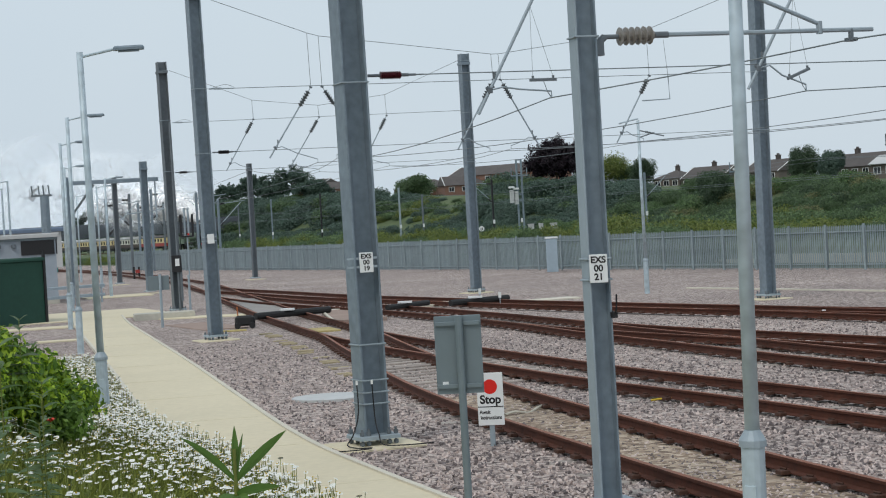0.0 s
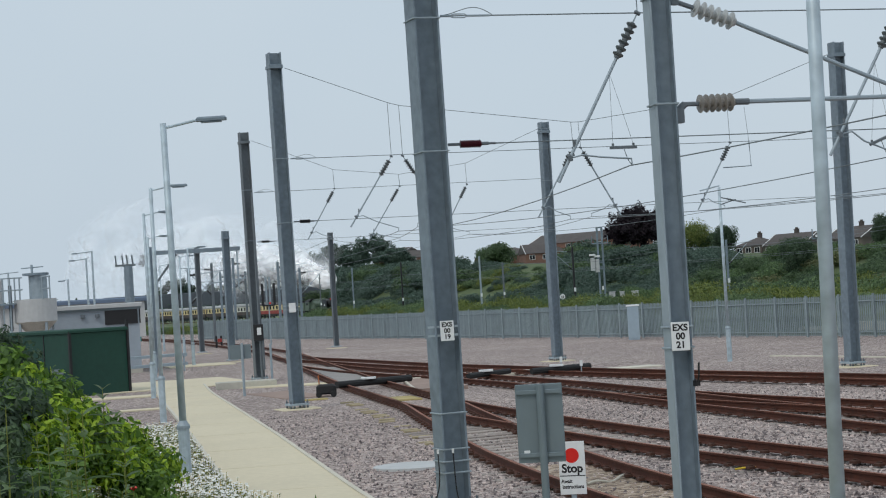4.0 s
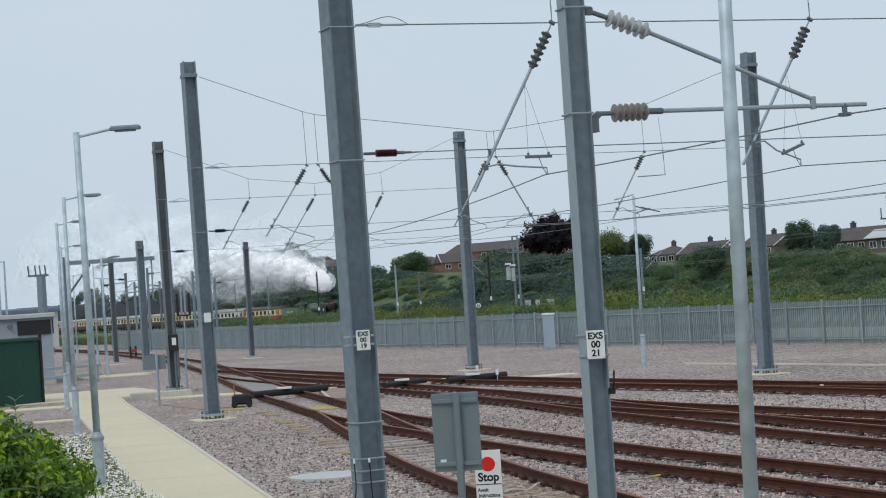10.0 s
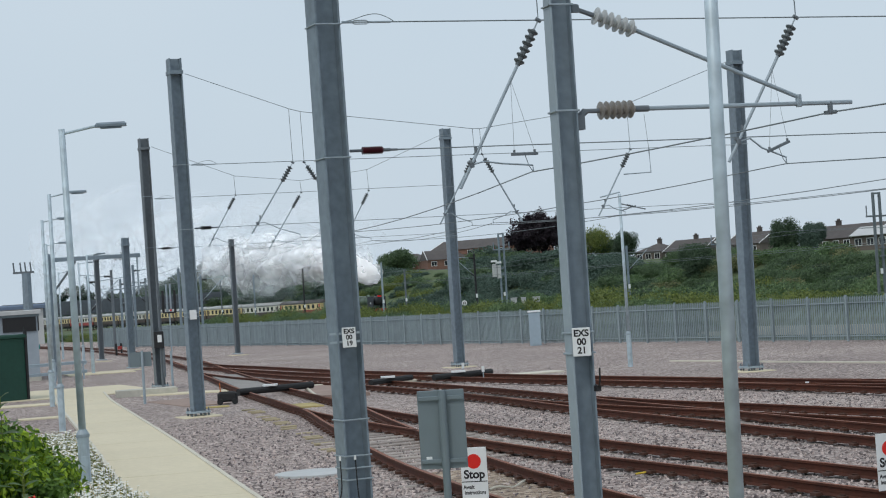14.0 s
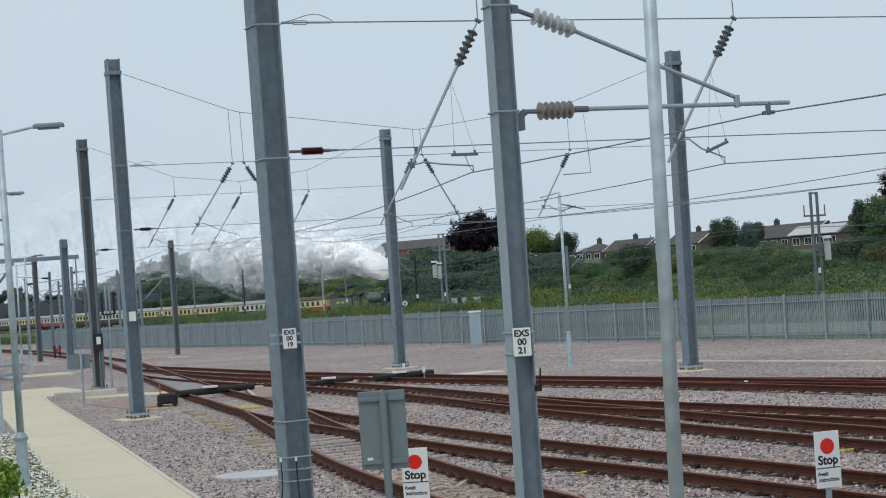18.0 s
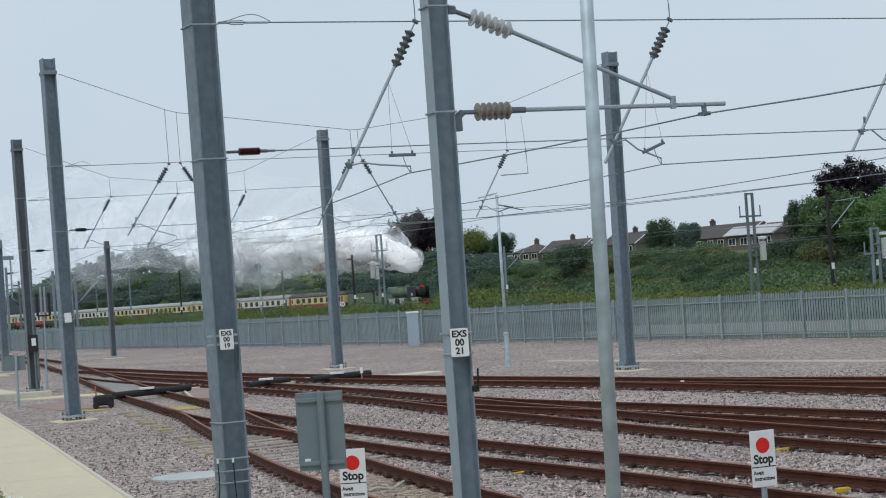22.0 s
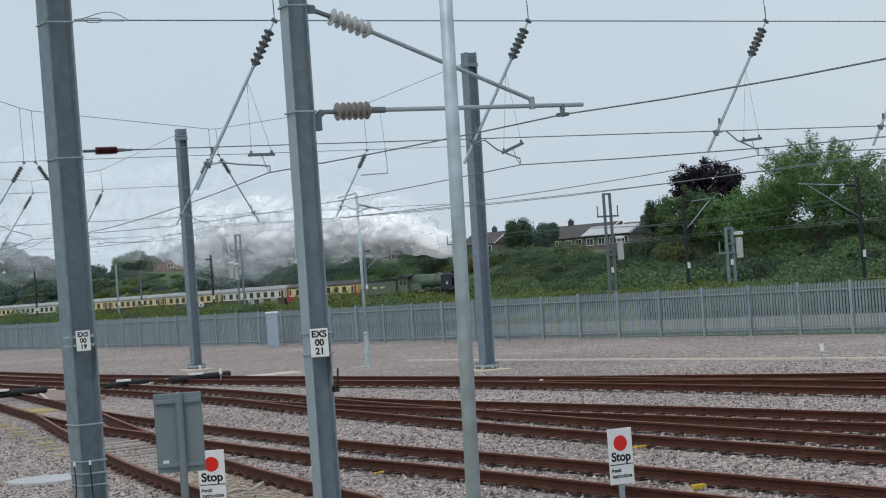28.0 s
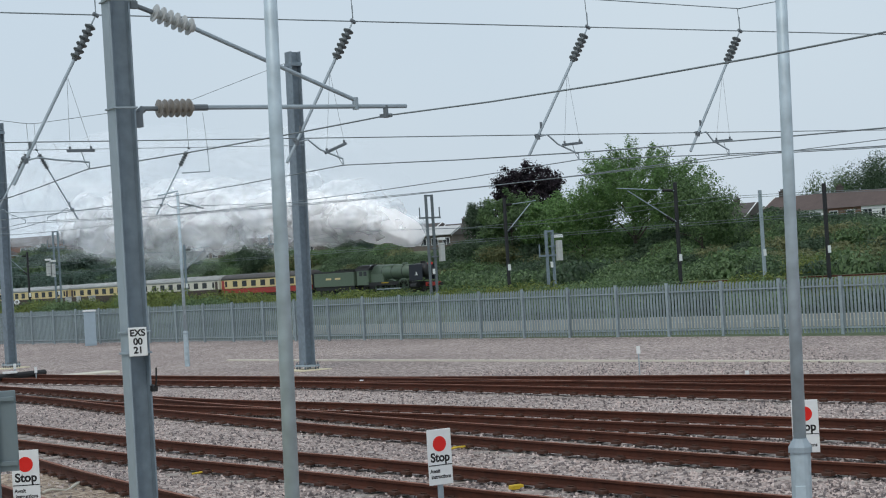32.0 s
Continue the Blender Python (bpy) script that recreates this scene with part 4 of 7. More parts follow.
def coach(x0, upper, lower, roof, label):
    """A passenger coach; x runs forward from its rear end, z from the rail head."""
    L = 19.6
    ob = thing("railway_coach", pose(0, 0, 0), label, "railway coach", "coaches of the train")
    part("lower_side", Geo().box((L / 2, 0, 1.42), (L, 2.78, 0.74), chamfer=0.04), lower, ob)
    part("upper_side", Geo().box((L / 2, 0, 2.42), (L, 2.74, 1.26), chamfer=0.03), upper, ob)
    arc = []
    for i in range(11):
        a = math.pi * i / 10
        arc.append((1.41 * math.cos(a), 3.02 + 0.74 * math.sin(a) ** 0.8))
    rings = [[Vector((x, y, z)) for y, z in arc] for x in (0.02, 0.25, L - 0.25, L - 0.02)]
    for k in (0, 3):
        rings[k] = [Vector((v.x, v.y * 0.97, 3.02 + (v.z - 3.02) * 0.86)) for v in rings[k]]
    part("roof", loft(rings), roof, ob, smooth=True)
    for i in range(8):
        part("roof_vent", Geo().box((2.0 + i * 2.2, 0.25 * (-1) ** i, 3.78), (0.3, 0.25, 0.1), chamfer=0.03), roof, ob)
    xs = [1.25 + i * 2.14 for i in range(9)]
    for y in (-1.375, 1.375):
        for i, x in enumerate(xs):
            w = 0.5 if i in (0, 8) else 1.12
            win = part("window", Geo().box((x, y, 2.45), (w, 0.03, 0.78), chamfer=0.008), PANE, ob)
            part("window_frame", window_ring(x, y, 2.45, w, 0.82), upper, win)
        part("waist_line", Geo().box((L / 2, y, 1.81), (L, 0.035, 0.05)), COACH_BROWN, ob)
        for x in (0.5, L - 0.5):
            part("door", Geo().box((x, y, 2.0), (0.62, 0.035, 1.86), chamfer=0.01), lower, ob)
    part("underframe", Geo().box((L / 2, 0, 0.92), (L - 0.4, 2.3, 0.26)).box((L * 0.42, 0, 0.66), (3.0, 2.1, 0.4)).box((L * 0.6, 0, 0.68), (1.6, 2.2, 0.36)), LOCO_BLACK, ob)
    bogie(ob, 2.8)
    bogie(ob, L - 2.8)
    for x, w in ((-0.2, 0.45), (L + 0.15, 0.3)):
        part("gangway", Geo().box((x, 0, 2.1), (w, 1.1, 2.2), chamfer=0.05), LOCO_BLACK, ob)
    for y in (-0.88, 0.88):
        part("buffer", Geo().tube((L, y, 1.05), (L + 0.38, y, 1.05), 0.12, n=10), LOCO_BLACK, ob)
    ob["start"] = x0
    return ob


def circle(x, r, z, n=20, squash=1.0):
    return [Vector((x, r * math.cos(2 * math.pi * i / n), z + r * squash * math.sin(2 * math.pi * i / n))) for i in range(n)]


def locomotive():
    """An express engine of wheel order 4-6-2, x forward from the rear of the cab, z from the rail head."""
    ob = thing("steam_locomotive", pose(0, 0, 0), "dark green express steam locomotive with black smokebox", "locomotive")
    part("boiler", loft([circle(2.6, 0.98, 2.85), circle(5.2, 0.96, 2.83), circle(7.2, 0.9, 2.82), circle(10.2, 0.86, 2.82)]), LOCO_GREEN, ob, smooth=True)
    part("smokebox", loft([circle(10.2, 0.9, 2.82), circle(12.3, 0.9, 2.82), circle(12.45, 0.8, 2.82), circle(12.6, 0.45, 2.82)]), LOCO_BLACK, ob, "black smokebox", smooth=True)
    for x in (4.4, 6.2, 8.2, 9.8):
        part("boiler_band", loft([circle(x, 1.0 - 0.015 * (x - 2.6), 2.83), circle(x + 0.06, 1.0 - 0.015 * (x - 2.6), 2.83)]), LOCO_BLACK, ob)
    part("chimney", loft([circle(11.6, 0.0, 3.6)[:0] or [Vector((11.4 + 0.34 * math.cos(a * math.pi / 6), 0.34 * math.sin(a * math.pi / 6), z)) for a in range(12)] for z in (3.6, 3.75, 3.95)]), LOCO_BLACK, ob)
    part("dome", loft([[Vector((8.0 + r * math.cos(a * math.pi / 6), r * math.sin(a * math.pi / 6), z)) for a in range(12)] for r, z in ((0.42, 3.6), (0.4, 3.78), (0.3, 3.9), (0.08, 3.95))]), LOCO_GREEN, ob, smooth=True)
    part("firebox", Geo().box((3.4, 0, 2.25), (2.6, 1.9, 1.5), chamfer=0.15), LOCO_GREEN, ob)
    cabp = part("cab", Geo().box((1.1, -1.3, 2.3), (2.3, 0.05, 1.9)).box((1.1, 1.3, 2.3), (2.3, 0.05, 1.9)).box((2.25, 0, 2.6), (0.05, 2.6, 1.4)), LOCO_GREEN, ob)
    arc = [(1.38 * math.cos(math.pi * i / 10), 3.2 + 0.7 * math.sin(math.pi * i / 10)) for i in range(11)]
    part("cab_roof", loft([[Vector((x, y, z)) for y, z in arc] for x in (-0.3, 2.4)]), LOCO_BLACK, ob)
    for y in (-1.33, 1.33):
        part("cab_window", Geo().box((0.75, y, 2.8), (0.6, 0.02, 0.55)).box((1.6, y, 2.8), (0.6, 0.02, 0.55)), PANE, cabp)
        part("running_plate", Geo().box((7.3, y * 0.93, 1.62), (10.4, 0.5, 0.06)).box((5.2, y * 1.06, 1.42), (5.6, 0.04, 0.4), chamfer=0.01), LOCO_BLACK, ob)
        plate = part("smoke_deflector", Geo().box((11.35, y * 0.95, 2.62), (2.5, 0.03, 1.9), chamfer=0.012), LOCO_NAVY, ob, "dark blue-black smoke deflector")
        part("emblem", Geo().box((11.5, y * 0.975, 2.3), (0.5, 0.02, 0.12)).box((11.5, y * 0.975, 2.48), (0.2, 0.02, 0.3)), WHITE, plate, "small white emblem")
        part("nameplate", Geo().box((5.6, y * 1.09, 1.55), (1.3, 0.02, 0.16)), YELLOW, ob, "brass nameplate bars")
        part("cylinder", Geo().tube((10.6, y * 0.98, 0.95), (11.7, y * 0.98, 0.95), 0.34, n=14).box((11.1, y * 0.9, 1.25), (1.0, 0.4, 0.4), chamfer=0.05), LOCO_BLACK, ob)
        part("coupling_rod", Geo().box((6.1, y * 0.95, 0.75), (4.6, 0.06, 0.13), chamfer=0.02), GALV, ob)
    part("frame", Geo().box((6.6, 0, 1.15), (12.6, 1.1, 0.7)), LOCO_BLACK, ob)
    part("buffer_beam", Geo().box((13.1, 0, 1.1), (0.12, 2.5, 0.45), chamfer=0.02), COACH_MAROON, ob, "red buffer beam")
    part("headboard", Geo().box((12.72, 0, 3.62), (0.06, 0.8, 0.28), chamfer=0.015), REDP, ob, "red train headboard")
    for y in (-0.88, 0.88):
        part("buffer", Geo().tube((13.15, y, 1.05), (13.6, y, 1.05), 0.1, n=10).tube((13.6, y, 1.05), (13.66, y, 1.05), 0.23, n=14), LOCO_BLACK, ob)
    wheels = []
    for x, r, name in ((3.85, 1.0, "driving_wheel"), (6.1, 1.0, "driving_wheel"), (8.35, 1.0, "driving_wheel"), (10.1, 0.48, "leading_wheel"), (12.1, 0.48, "leading_wheel"), (0.9, 0.56, "trailing_wheel")):
        g = Geo()
        for y in (-0.74, 0.74):
            ring = loft([[Vector((q * math.cos(2 * math.pi * i / 24), y + d, q * math.sin(2 * math.pi * i / 24))) for i in range(24)] for q, d in ((r, -0.065), (r, 0.065), (r * 0.86, 0.065), (r * 0.86, -0.065), (r, -0.065))], cap=False)
            g.add(ring.v, ring.f)
            g.tube((0, y - 0.09, 0), (0, y + 0.09, 0), r * 0.18, n=12)
        g.tube((0, -0.75, 0), (0, 0.75, 0), 0.09, n=8)
        wheel = part(name, g, LOCO_GREEN if r > 0.9 else LOCO_BLACK, ob, at=pose(x, 0, r))
        for y in (-0.74, 0.74):
            for i in range(10):
                a = 2 * math.pi * i / 10
                part("spoke", Geo().tube((0, y, 0), (r * 0.9 * math.cos(a), y, r * 0.9 * math.sin(a)), 0.045, n=5), LOCO_GREEN if r > 0.9 else LOCO_BLACK, wheel)
        wheels.append((wheel, x, r))
    return ob, wheels


def tender():
    ob = thing("locomotive_tender", pose(0, 0, 0), "dark green tender heaped with coal", "tender")
    part("tank", Geo().box((4.15, 0, 2.25), (8.3, 2.66, 1.75), chamfer=0.06), LOCO_GREEN, ob)
    part("coping", Geo().box((4.15, -1.26, 3.2), (8.2, 0.06, 0.22)).box((4.15, 1.26, 3.2), (8.2, 0.06, 0.22)).box((0.1, 0, 3.2), (0.06, 2.5, 0.22)), LOCO_BLACK, ob)
    random.seed(11)
    g = Geo()
    for i in range(160):
        x, y = random.uniform(3.2, 7.9), random.uniform(-1.1, 1.1)
        r = random.uniform(0.12, 0.26)
        g.box((x, y, 3.12 + 0.4 * (1 - abs(y)) * random.random()), (r, r, r), m=Euler((random.random() * 3, random.random() * 3, 0)).to_matrix().to_4x4(), chamfer=r * 0.2)
    tagged(part("coal", g, COAL, ob, "heap of coal"), kind="stuff")
    for y in (-1.34, 1.34):
        for k in range(2):
            part("lettering_bar", Geo().box((3.1 + k * 1.9, y, 2.35), (1.1, 0.02, 0.24)), COACH_CREAM, ob, "pale lettering bars")
    part("frame", Geo().box((4.15, 0, 1.1), (8.1, 2.2, 0.5)), LOCO_BLACK, ob)
    for x in (1.2, 3.1, 5.0, 6.9):
        part("wheelset", Geo().tube((x, -0.82, 0.62), (x, -0.68, 0.62), 0.62, n=18).tube((x, 0.68, 0.62), (x, 0.82, 0.62), 0.62, n=18).tube((x, -0.8, 0.62), (x, 0.8, 0.62), 0.09), LOCO_BLACK, ob)
    return ob


RAIL_Z = 0.12
# places behind the engine's front, in metres
engine, engine_wheels = locomotive()
engine["start"] = -13.9
tend = tender()
tend["start"] = -22.9
train = [engine, tend]
spot = -24.3 - 19.6
for i in range(12):
    if i == 0:
        c = coach(spot, COACH_CREAM, COACH_MAROON, COACH_ROOF_DARK, "cream and maroon coach with a dark roof")
    elif i % 4 == 1:
        c = coach(spot, COACH_CREAM_PALE, COACH_BROWN, COACH_ROOF, "pale cream and brown coach with a grey roof")
    elif i in (7, 10):
        c = coach(spot, COACH_CREAM_PALE, COACH_MAROON, COACH_ROOF, "cream and maroon coach with a grey roof")
    else:
        c = coach(spot, COACH_CREAM, COACH_BROWN, COACH_ROOF, "cream and brown coach with a grey roof")
    train.append(c)
    spot -= 20.25

main_line = thing("main_line_track", pose(0, 0, 0), "rusty main line rails behind the bushes", "railway track")
for off in (-0.753, 0.753):
    rail([LINE_AT + LINE_DIR * q for q in range(560, -240, -20)], off, -0.14, main_line)

# ---- steam ----
scene.cycles.transparent_max_bounces = 32


def scatter(n, l, colour, shape):
    """Light scattered alike from both sides of a thin skin of droplets, most of it from the sky above."""
    geo = n.new("ShaderNodeNewGeometry")
    bend, back = n.new("ShaderNodeVectorMath"), n.new("ShaderNodeVectorMath")
    bend.operation, back.operation = 'MULTIPLY_ADD', 'SCALE'
    bend.inputs[1].default_value, bend.inputs[2].default_value = (shape, shape, shape), (0, 0, 1)
    back.inputs["Scale"].default_value = -1
    l.new(geo.outputs["Normal"], bend.inputs[0])
    l.new(bend.outputs[0], back.inputs[0])
    dif, trl, both = n.new("ShaderNodeBsdfDiffuse"), n.new("ShaderNodeBsdfTranslucent"), n.new("ShaderNodeAddShader")
    dif.inputs["Color"].default_value = trl.inputs["Color"].default_value = (*colour, 1)
    l.new(bend.outputs[0], dif.inputs["Normal"])
    l.new(back.outputs[0], trl.inputs["Normal"])
    l.new(dif.outputs[0], both.inputs[0])
    l.new(trl.outputs[0], both.inputs[1])
    return both


def vapour(name, colour, density, lo, hi, scale):
    """Steam: white droplets that thin out towards the edge of each puff and break up in wisps."""
    m = bpy.data.materials.new(name)
    m.use_nodes = True
    n, l = m.node_tree.nodes, m.node_tree.links
    n.remove(n["Principled BSDF"])
    tc = n.new("ShaderNodeTexCoord")
    sep = n.new("ShaderNodeSeparateXYZ")
    l.new(tc.outputs["Object"], sep.inputs[0])

    def op(kind, a, b=None, clamp=False):
        q = n.new("ShaderNodeMath")
        q.operation, q.use_clamp = kind, clamp
        for k, v in enumerate((a, b)):
            if v is None:
                continue
            if isinstance(v, (int, float)):
                q.inputs[k].default_value = v
            else:
                l.new(v, q.inputs[k])
        return q.outputs[0]

    r2 = op('ADD', op('MULTIPLY', sep.outputs[0], sep.outputs[0]), op('MULTIPLY', sep.outputs[2], sep.outputs[2]))
    edge = op('POWER', op('SUBTRACT', 1.0, r2, True), 1.35)
    place = n.new("ShaderNodeObjectInfo")
    shift = n.new("ShaderNodeVectorMath")
    shift.operation = 'MULTIPLY_ADD'
    shift.inputs[1].default_value = (1.6, 1.6, 1.0)
    l.new(tc.outputs["Object"], shift.inputs[0])
    l.new(op('MULTIPLY', place.outputs["Random"], 40.0), shift.inputs[2])
    curl = n.new("ShaderNodeTexNoise")
    curl.inputs["Scale"].default_value, curl.inputs["Detail"].default_value, curl.inputs["Distortion"].default_value = scale, 3.5, 0.6
    l.new(shift.outputs[0], curl.inputs["Vector"])
    ramp = n.new("ShaderNodeMapRange")
    ramp.inputs["From Min"].default_value, ramp.inputs["From Max"].default_value = lo, hi
    l.new(curl.outputs["Fac"], ramp.inputs["Value"])
    alpha = op('MULTIPLY', op('MULTIPLY', edge, ramp.outputs[0]), density, True)
    clear, mix = n.new("ShaderNodeBsdfTransparent"), n.new("ShaderNodeMixShader")
    both = scatter(n, l, colour, 0.18)
    l.new(alpha, mix.inputs[0])
    l.new(clear.outputs[0], mix.inputs[1])
    l.new(both.outputs[0], mix.inputs[2])
    l.new(mix.outputs[0], n["Material Output"].inputs["Surface"])
    return m


STEAM = vapour("white_steam", (0.84, 0.845, 0.85), 0.85, 0.08, 0.7, 0.8)
STEAM_THIN = vapour("thin_steam", (0.92, 0.93, 0.94), 0.55, 0.12, 0.75, 0.8)
STEAM_WISP = vapour("steam_wisp", (0.88, 0.9, 0.925), 0.17, 0.25, 0.75, 0.9)


def puff_mesh(seed, mat, rough):
    bm = bmesh.new()
    bmesh.ops.create_icosphere(bm, subdivisions=4, radius=1)
    for v in bm.verts:
        k = v.co.copy()
        v.co *= 1 + rough * noise.fractal(k * 1.5 + Vector((seed * 7.1, 0, 0)), 0.8, 2.1, 5)
    for f in bm.faces:
        f.smooth = True
    me = bpy.data.meshes.new("puff")
    bm.to_mesh(me)
    bm.free()
    me.materials.append(mat)
    return me


plume = thing("steam_plume", pose(0, 0, 0), "billowing white steam trailing from the locomotive chimney", "steam")
DENSE = [puff_mesh(i, STEAM, 0.16) for i in range(5)]
THIN = [puff_mesh(i + 9, STEAM_THIN, 0.3) for i in range(4)]
WISP = [puff_mesh(i + 19, STEAM_WISP, 0.3) for i in range(4)]


def plume_height(b):
    return 6.2 + 2.2 * (1 - math.exp(-b / 7)) + 0.034 * b


def plume_radius(b):
    return 1.6 + 1.3 * (1 - math.exp(-b / 5)) + 0.014 * b


rng = random.Random(21)
SWELL = 1.4


def swell(x, y, z):
    return Vector((x * SWELL, y * SWELL, 4.0 + (z - 4.0) * SWELL))


def puff(shapes, b, dy, dz, rx, ry, rz):
    at = Matrix.LocRotScale(swell(-b, 2.0 * smooth(2, 30, b) + dy, plume_height(b) + dz), Euler((rng.gauss(0, 0.3), rng.gauss(0, 0.12), rng.gauss(0, 0.15))), Vector((rx, ry, rz)) * SWELL)
    part("puff", rng.choice(shapes), None, plume, at=at)


# the dense heart: one billowing skin over the first coaches
CORE = bpy.data.materials.new("dense_white_steam")
CORE.use_nodes = True
cn, cl = CORE.node_tree.nodes, CORE.node_tree.links
cn.remove(cn["Principled BSDF"])
cl.new(scatter(cn, cl, (0.78, 0.78, 0.785), 0.15).outputs[0], cn["Material Output"].inputs["Surface"])
rings, core_n = [], 64
for i in range(150):
    b = 0.1 + 34 * (i / 149) ** 1.1
    r = plume_radius(b) * 0.72 * (1 - smooth(8, 30, b)) ** 0.6 * smooth(-0.8, 0.5, b) * (0.05 if i == 149 else 1)
    ring = []
    for j in range(core_n):
        a = 2 * math.pi * j / core_n
        d = Vector((0, math.cos(a), math.sin(a)))
        w = 1 + 0.17 * noise.fractal(Vector((b * 0.42, d.y * 1.6, d.z * 1.6)), 0.9, 2.1, 4) + 0.2 * noise.noise(Vector((b * 0.15, d.y, d.z)))
        ring.append(swell(-b - 0.25 * r * d.z, 2.0 * smooth(2, 30, b) + d.y * r * w, plume_height(b) + 0.2 + d.z * r * w))
    rings.append(ring)
part("plume_body", loft(rings), CORE, plume, smooth=True)
# billows packed close over the train, looser and thinner behind
b = 1.6
while b < 50:
    r = plume_radius(b)
    for k in range(2 if b > 3 else 1):
        a = rng.uniform(0, 2 * math.pi)
        q = r * rng.uniform(0.1, 0.5)
        e = r * rng.uniform(0.55, 0.85)
        puff(DENSE, b + rng.uniform(-0.6, 0.6), q * math.cos(a), q * math.sin(a) * (0.9 if b > 3 else 0.3), e * rng.uniform(1.1, 1.6), e, e * rng.uniform(0.75, 1.0))
    b += 0.9 + 0.05 * b
for i in range(26):
    b = 6 + 52 * i / 25
    r = plume_radius(b)
    puff(THIN, b, rng.gauss(0, 0.8), rng.uniform(-0.3, 0.6) * r, r * rng.uniform(1.4, 2.0), r * 0.9, r * rng.uniform(0.75, 1.05))
# rags of it hanging down to the roofs, and a veil that dies away behind
for b, dz in ((32, -1.9), (38, -2.6), (42, -3.2), (45, -2.4), (48, -3.5), (51, -2.0)):
    puff(THIN, b, rng.gauss(0, 0.5), dz, 2.8, 1.6, 2.0)
for i in range(20):
    b = 48 + 100 * (i / 19) ** 1.1
    r = plume_radius(b) * rng.uniform(0.9, 1.3)
    puff(WISP, b, rng.gauss(0, 1.5), rng.uniform(-0.9, 0.8) * r + 0.01 * b, r * rng.uniform(1.6, 2.4), r, r * rng.uniform(0.8, 1.1))
for i in range(14):
    b = 18 + 110 * i / 13
    r = (plume_radius(b) + 1.0) * rng.uniform(1.1, 1.5)
    puff(WISP, b, rng.gauss(-2, 1.5), rng.uniform(0.3, 1.1) * r, r * rng.uniform(1.8, 2.4), r, r)
plume["start"] = -3.6
train.append(plume)

# ---- vegetation ----
def foliage(seed, count, rx, rz, leaf, lumps=7, hollow=0.55, tight=1.0, base=0.0):
    """Leaves in an uneven crown: several overlapping lumps, denser towards their skins. Origin at the crown's foot."""
    rng = random.Random(seed)
    g = Geo()
    blobs = []
    for i in range(lumps):
        a, q = rng.uniform(0, 2 * math.pi), rng.uniform(0.0, 0.62 + 0.3 * (1 - tight)) ** 0.8
        h = rng.uniform(0.25, 0.78)
        size = rng.uniform(0.34, 0.56) * (1.15 - 0.45 * abs(h - 0.4)) * tight
        h += (1 - tight) * 0.25 * (1 - q)
        blobs.append((q * rx * math.cos(a), q * rx * math.sin(a), base + h * rz * 2 * 0.62, size * rx, size * rz * 1.05))
    for i in range(count):
        bx, by, bz, br, bh = blobs[i % lumps]
        u, v = rng.uniform(-1, 1), rng.uniform(0, 2 * math.pi)
        w = math.sqrt(1 - u * u)
        q = hollow + (1.12 - hollow) * rng.random() ** 0.6
        d = Vector((w * math.cos(v), w * math.sin(v), u))
        p = Vector((bx + d.x * br * q, by + d.y * br * q, bz + d.z * bh * q))
        if p.z < 0.05:
            p.z = rng.uniform(0.02, 0.3)
        n = (d + Vector((rng.gauss(0, 0.45), rng.gauss(0, 0.45), rng.gauss(0.3, 0.45)))).normalized()
        t = n.cross(Vector((rng.gauss(0, 1), rng.gauss(0, 1), rng.gauss(0, 1)))).normalized()
        b = n.cross(t)
        k = leaf * rng.uniform(0.6, 1.35)
        g.add([p - t * k, p - b * k * 0.5, p + t * k - n * k * 0.25, p + b * k * 0.5], [(0, 1, 2, 3)])
    return g


def limbs(seed, h, r, spread, count=6):
    rng = random.Random(seed)
    g = Geo()
    pts = [Vector((0, 0, -0.2))]
    for i in range(1, 5):
        pts.append(Vector((rng.gauss(0, 0.12) * i * 0.4, rng.gauss(0, 0.12) * i * 0.4, h * i / 4)))
    for i in range(4):
        g.tube(pts[i], pts[i + 1], r * (1 - 0.2 * i), r * (0.8 - 0.2 * i), 8)
    for i in range(count):
        a = 2 * math.pi * i / count + rng.random()
        s = pts[1 + i % 3].lerp(pts[2 + i % 3], rng.random())
        e = s + Vector((math.cos(a) * spread * rng.uniform(0.5, 0.9), math.sin(a) * spread * rng.uniform(0.5, 0.9), spread * rng.uniform(0.4, 0.9)))
        m = s.lerp(e, 0.5) + Vector((0, 0, spread * 0.1))
        g.tube(s, m, r * 0.4, r * 0.25, 6)
        g.tube(m, e, r * 0.25, r * 0.08, 5)
    return g


def on_view(azimuth, n):
    """A plan place by compass angle from the origin (degrees right of ahead) and distance across."""
    a = radians(azimuth)
    n *= FAR if n > 104 else 1
    r = n / (math.sin(a) * 0.9305 + math.cos(a) * 0.3664)
    p = Vector((r * math.sin(a), r * math.cos(a), 0))
    p.z = ground_z(p.dot(AWAY), n)
    return p


def bushes(name, seed, count, leaf, mats):
    return [mesh_of(name, foliage(seed + i, count, 3.2, 1.9, leaf, 13, 0.4), mt) for i, mt in enumerate(mats)]


BUSHES = bushes("bush", 40, 3800, 0.145, (LEAF, LEAF_DARK, LEAF, LEAF_FRESH, LEAF_DARK, LEAF))
# far bushes carry the haze tint in their leaf colour
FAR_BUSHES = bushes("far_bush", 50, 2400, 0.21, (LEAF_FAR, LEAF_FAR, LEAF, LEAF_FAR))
SCRUB = [mesh_of("scrub", foliage(60 + i, 2600, 1.9, 0.95, 0.088, 15, base=-0.2), mt) for i, mt in enumerate((LEAF_YELLOW, LEAF, LEAF_YELLOW, LEAF_SAGE))]
random.seed(31)


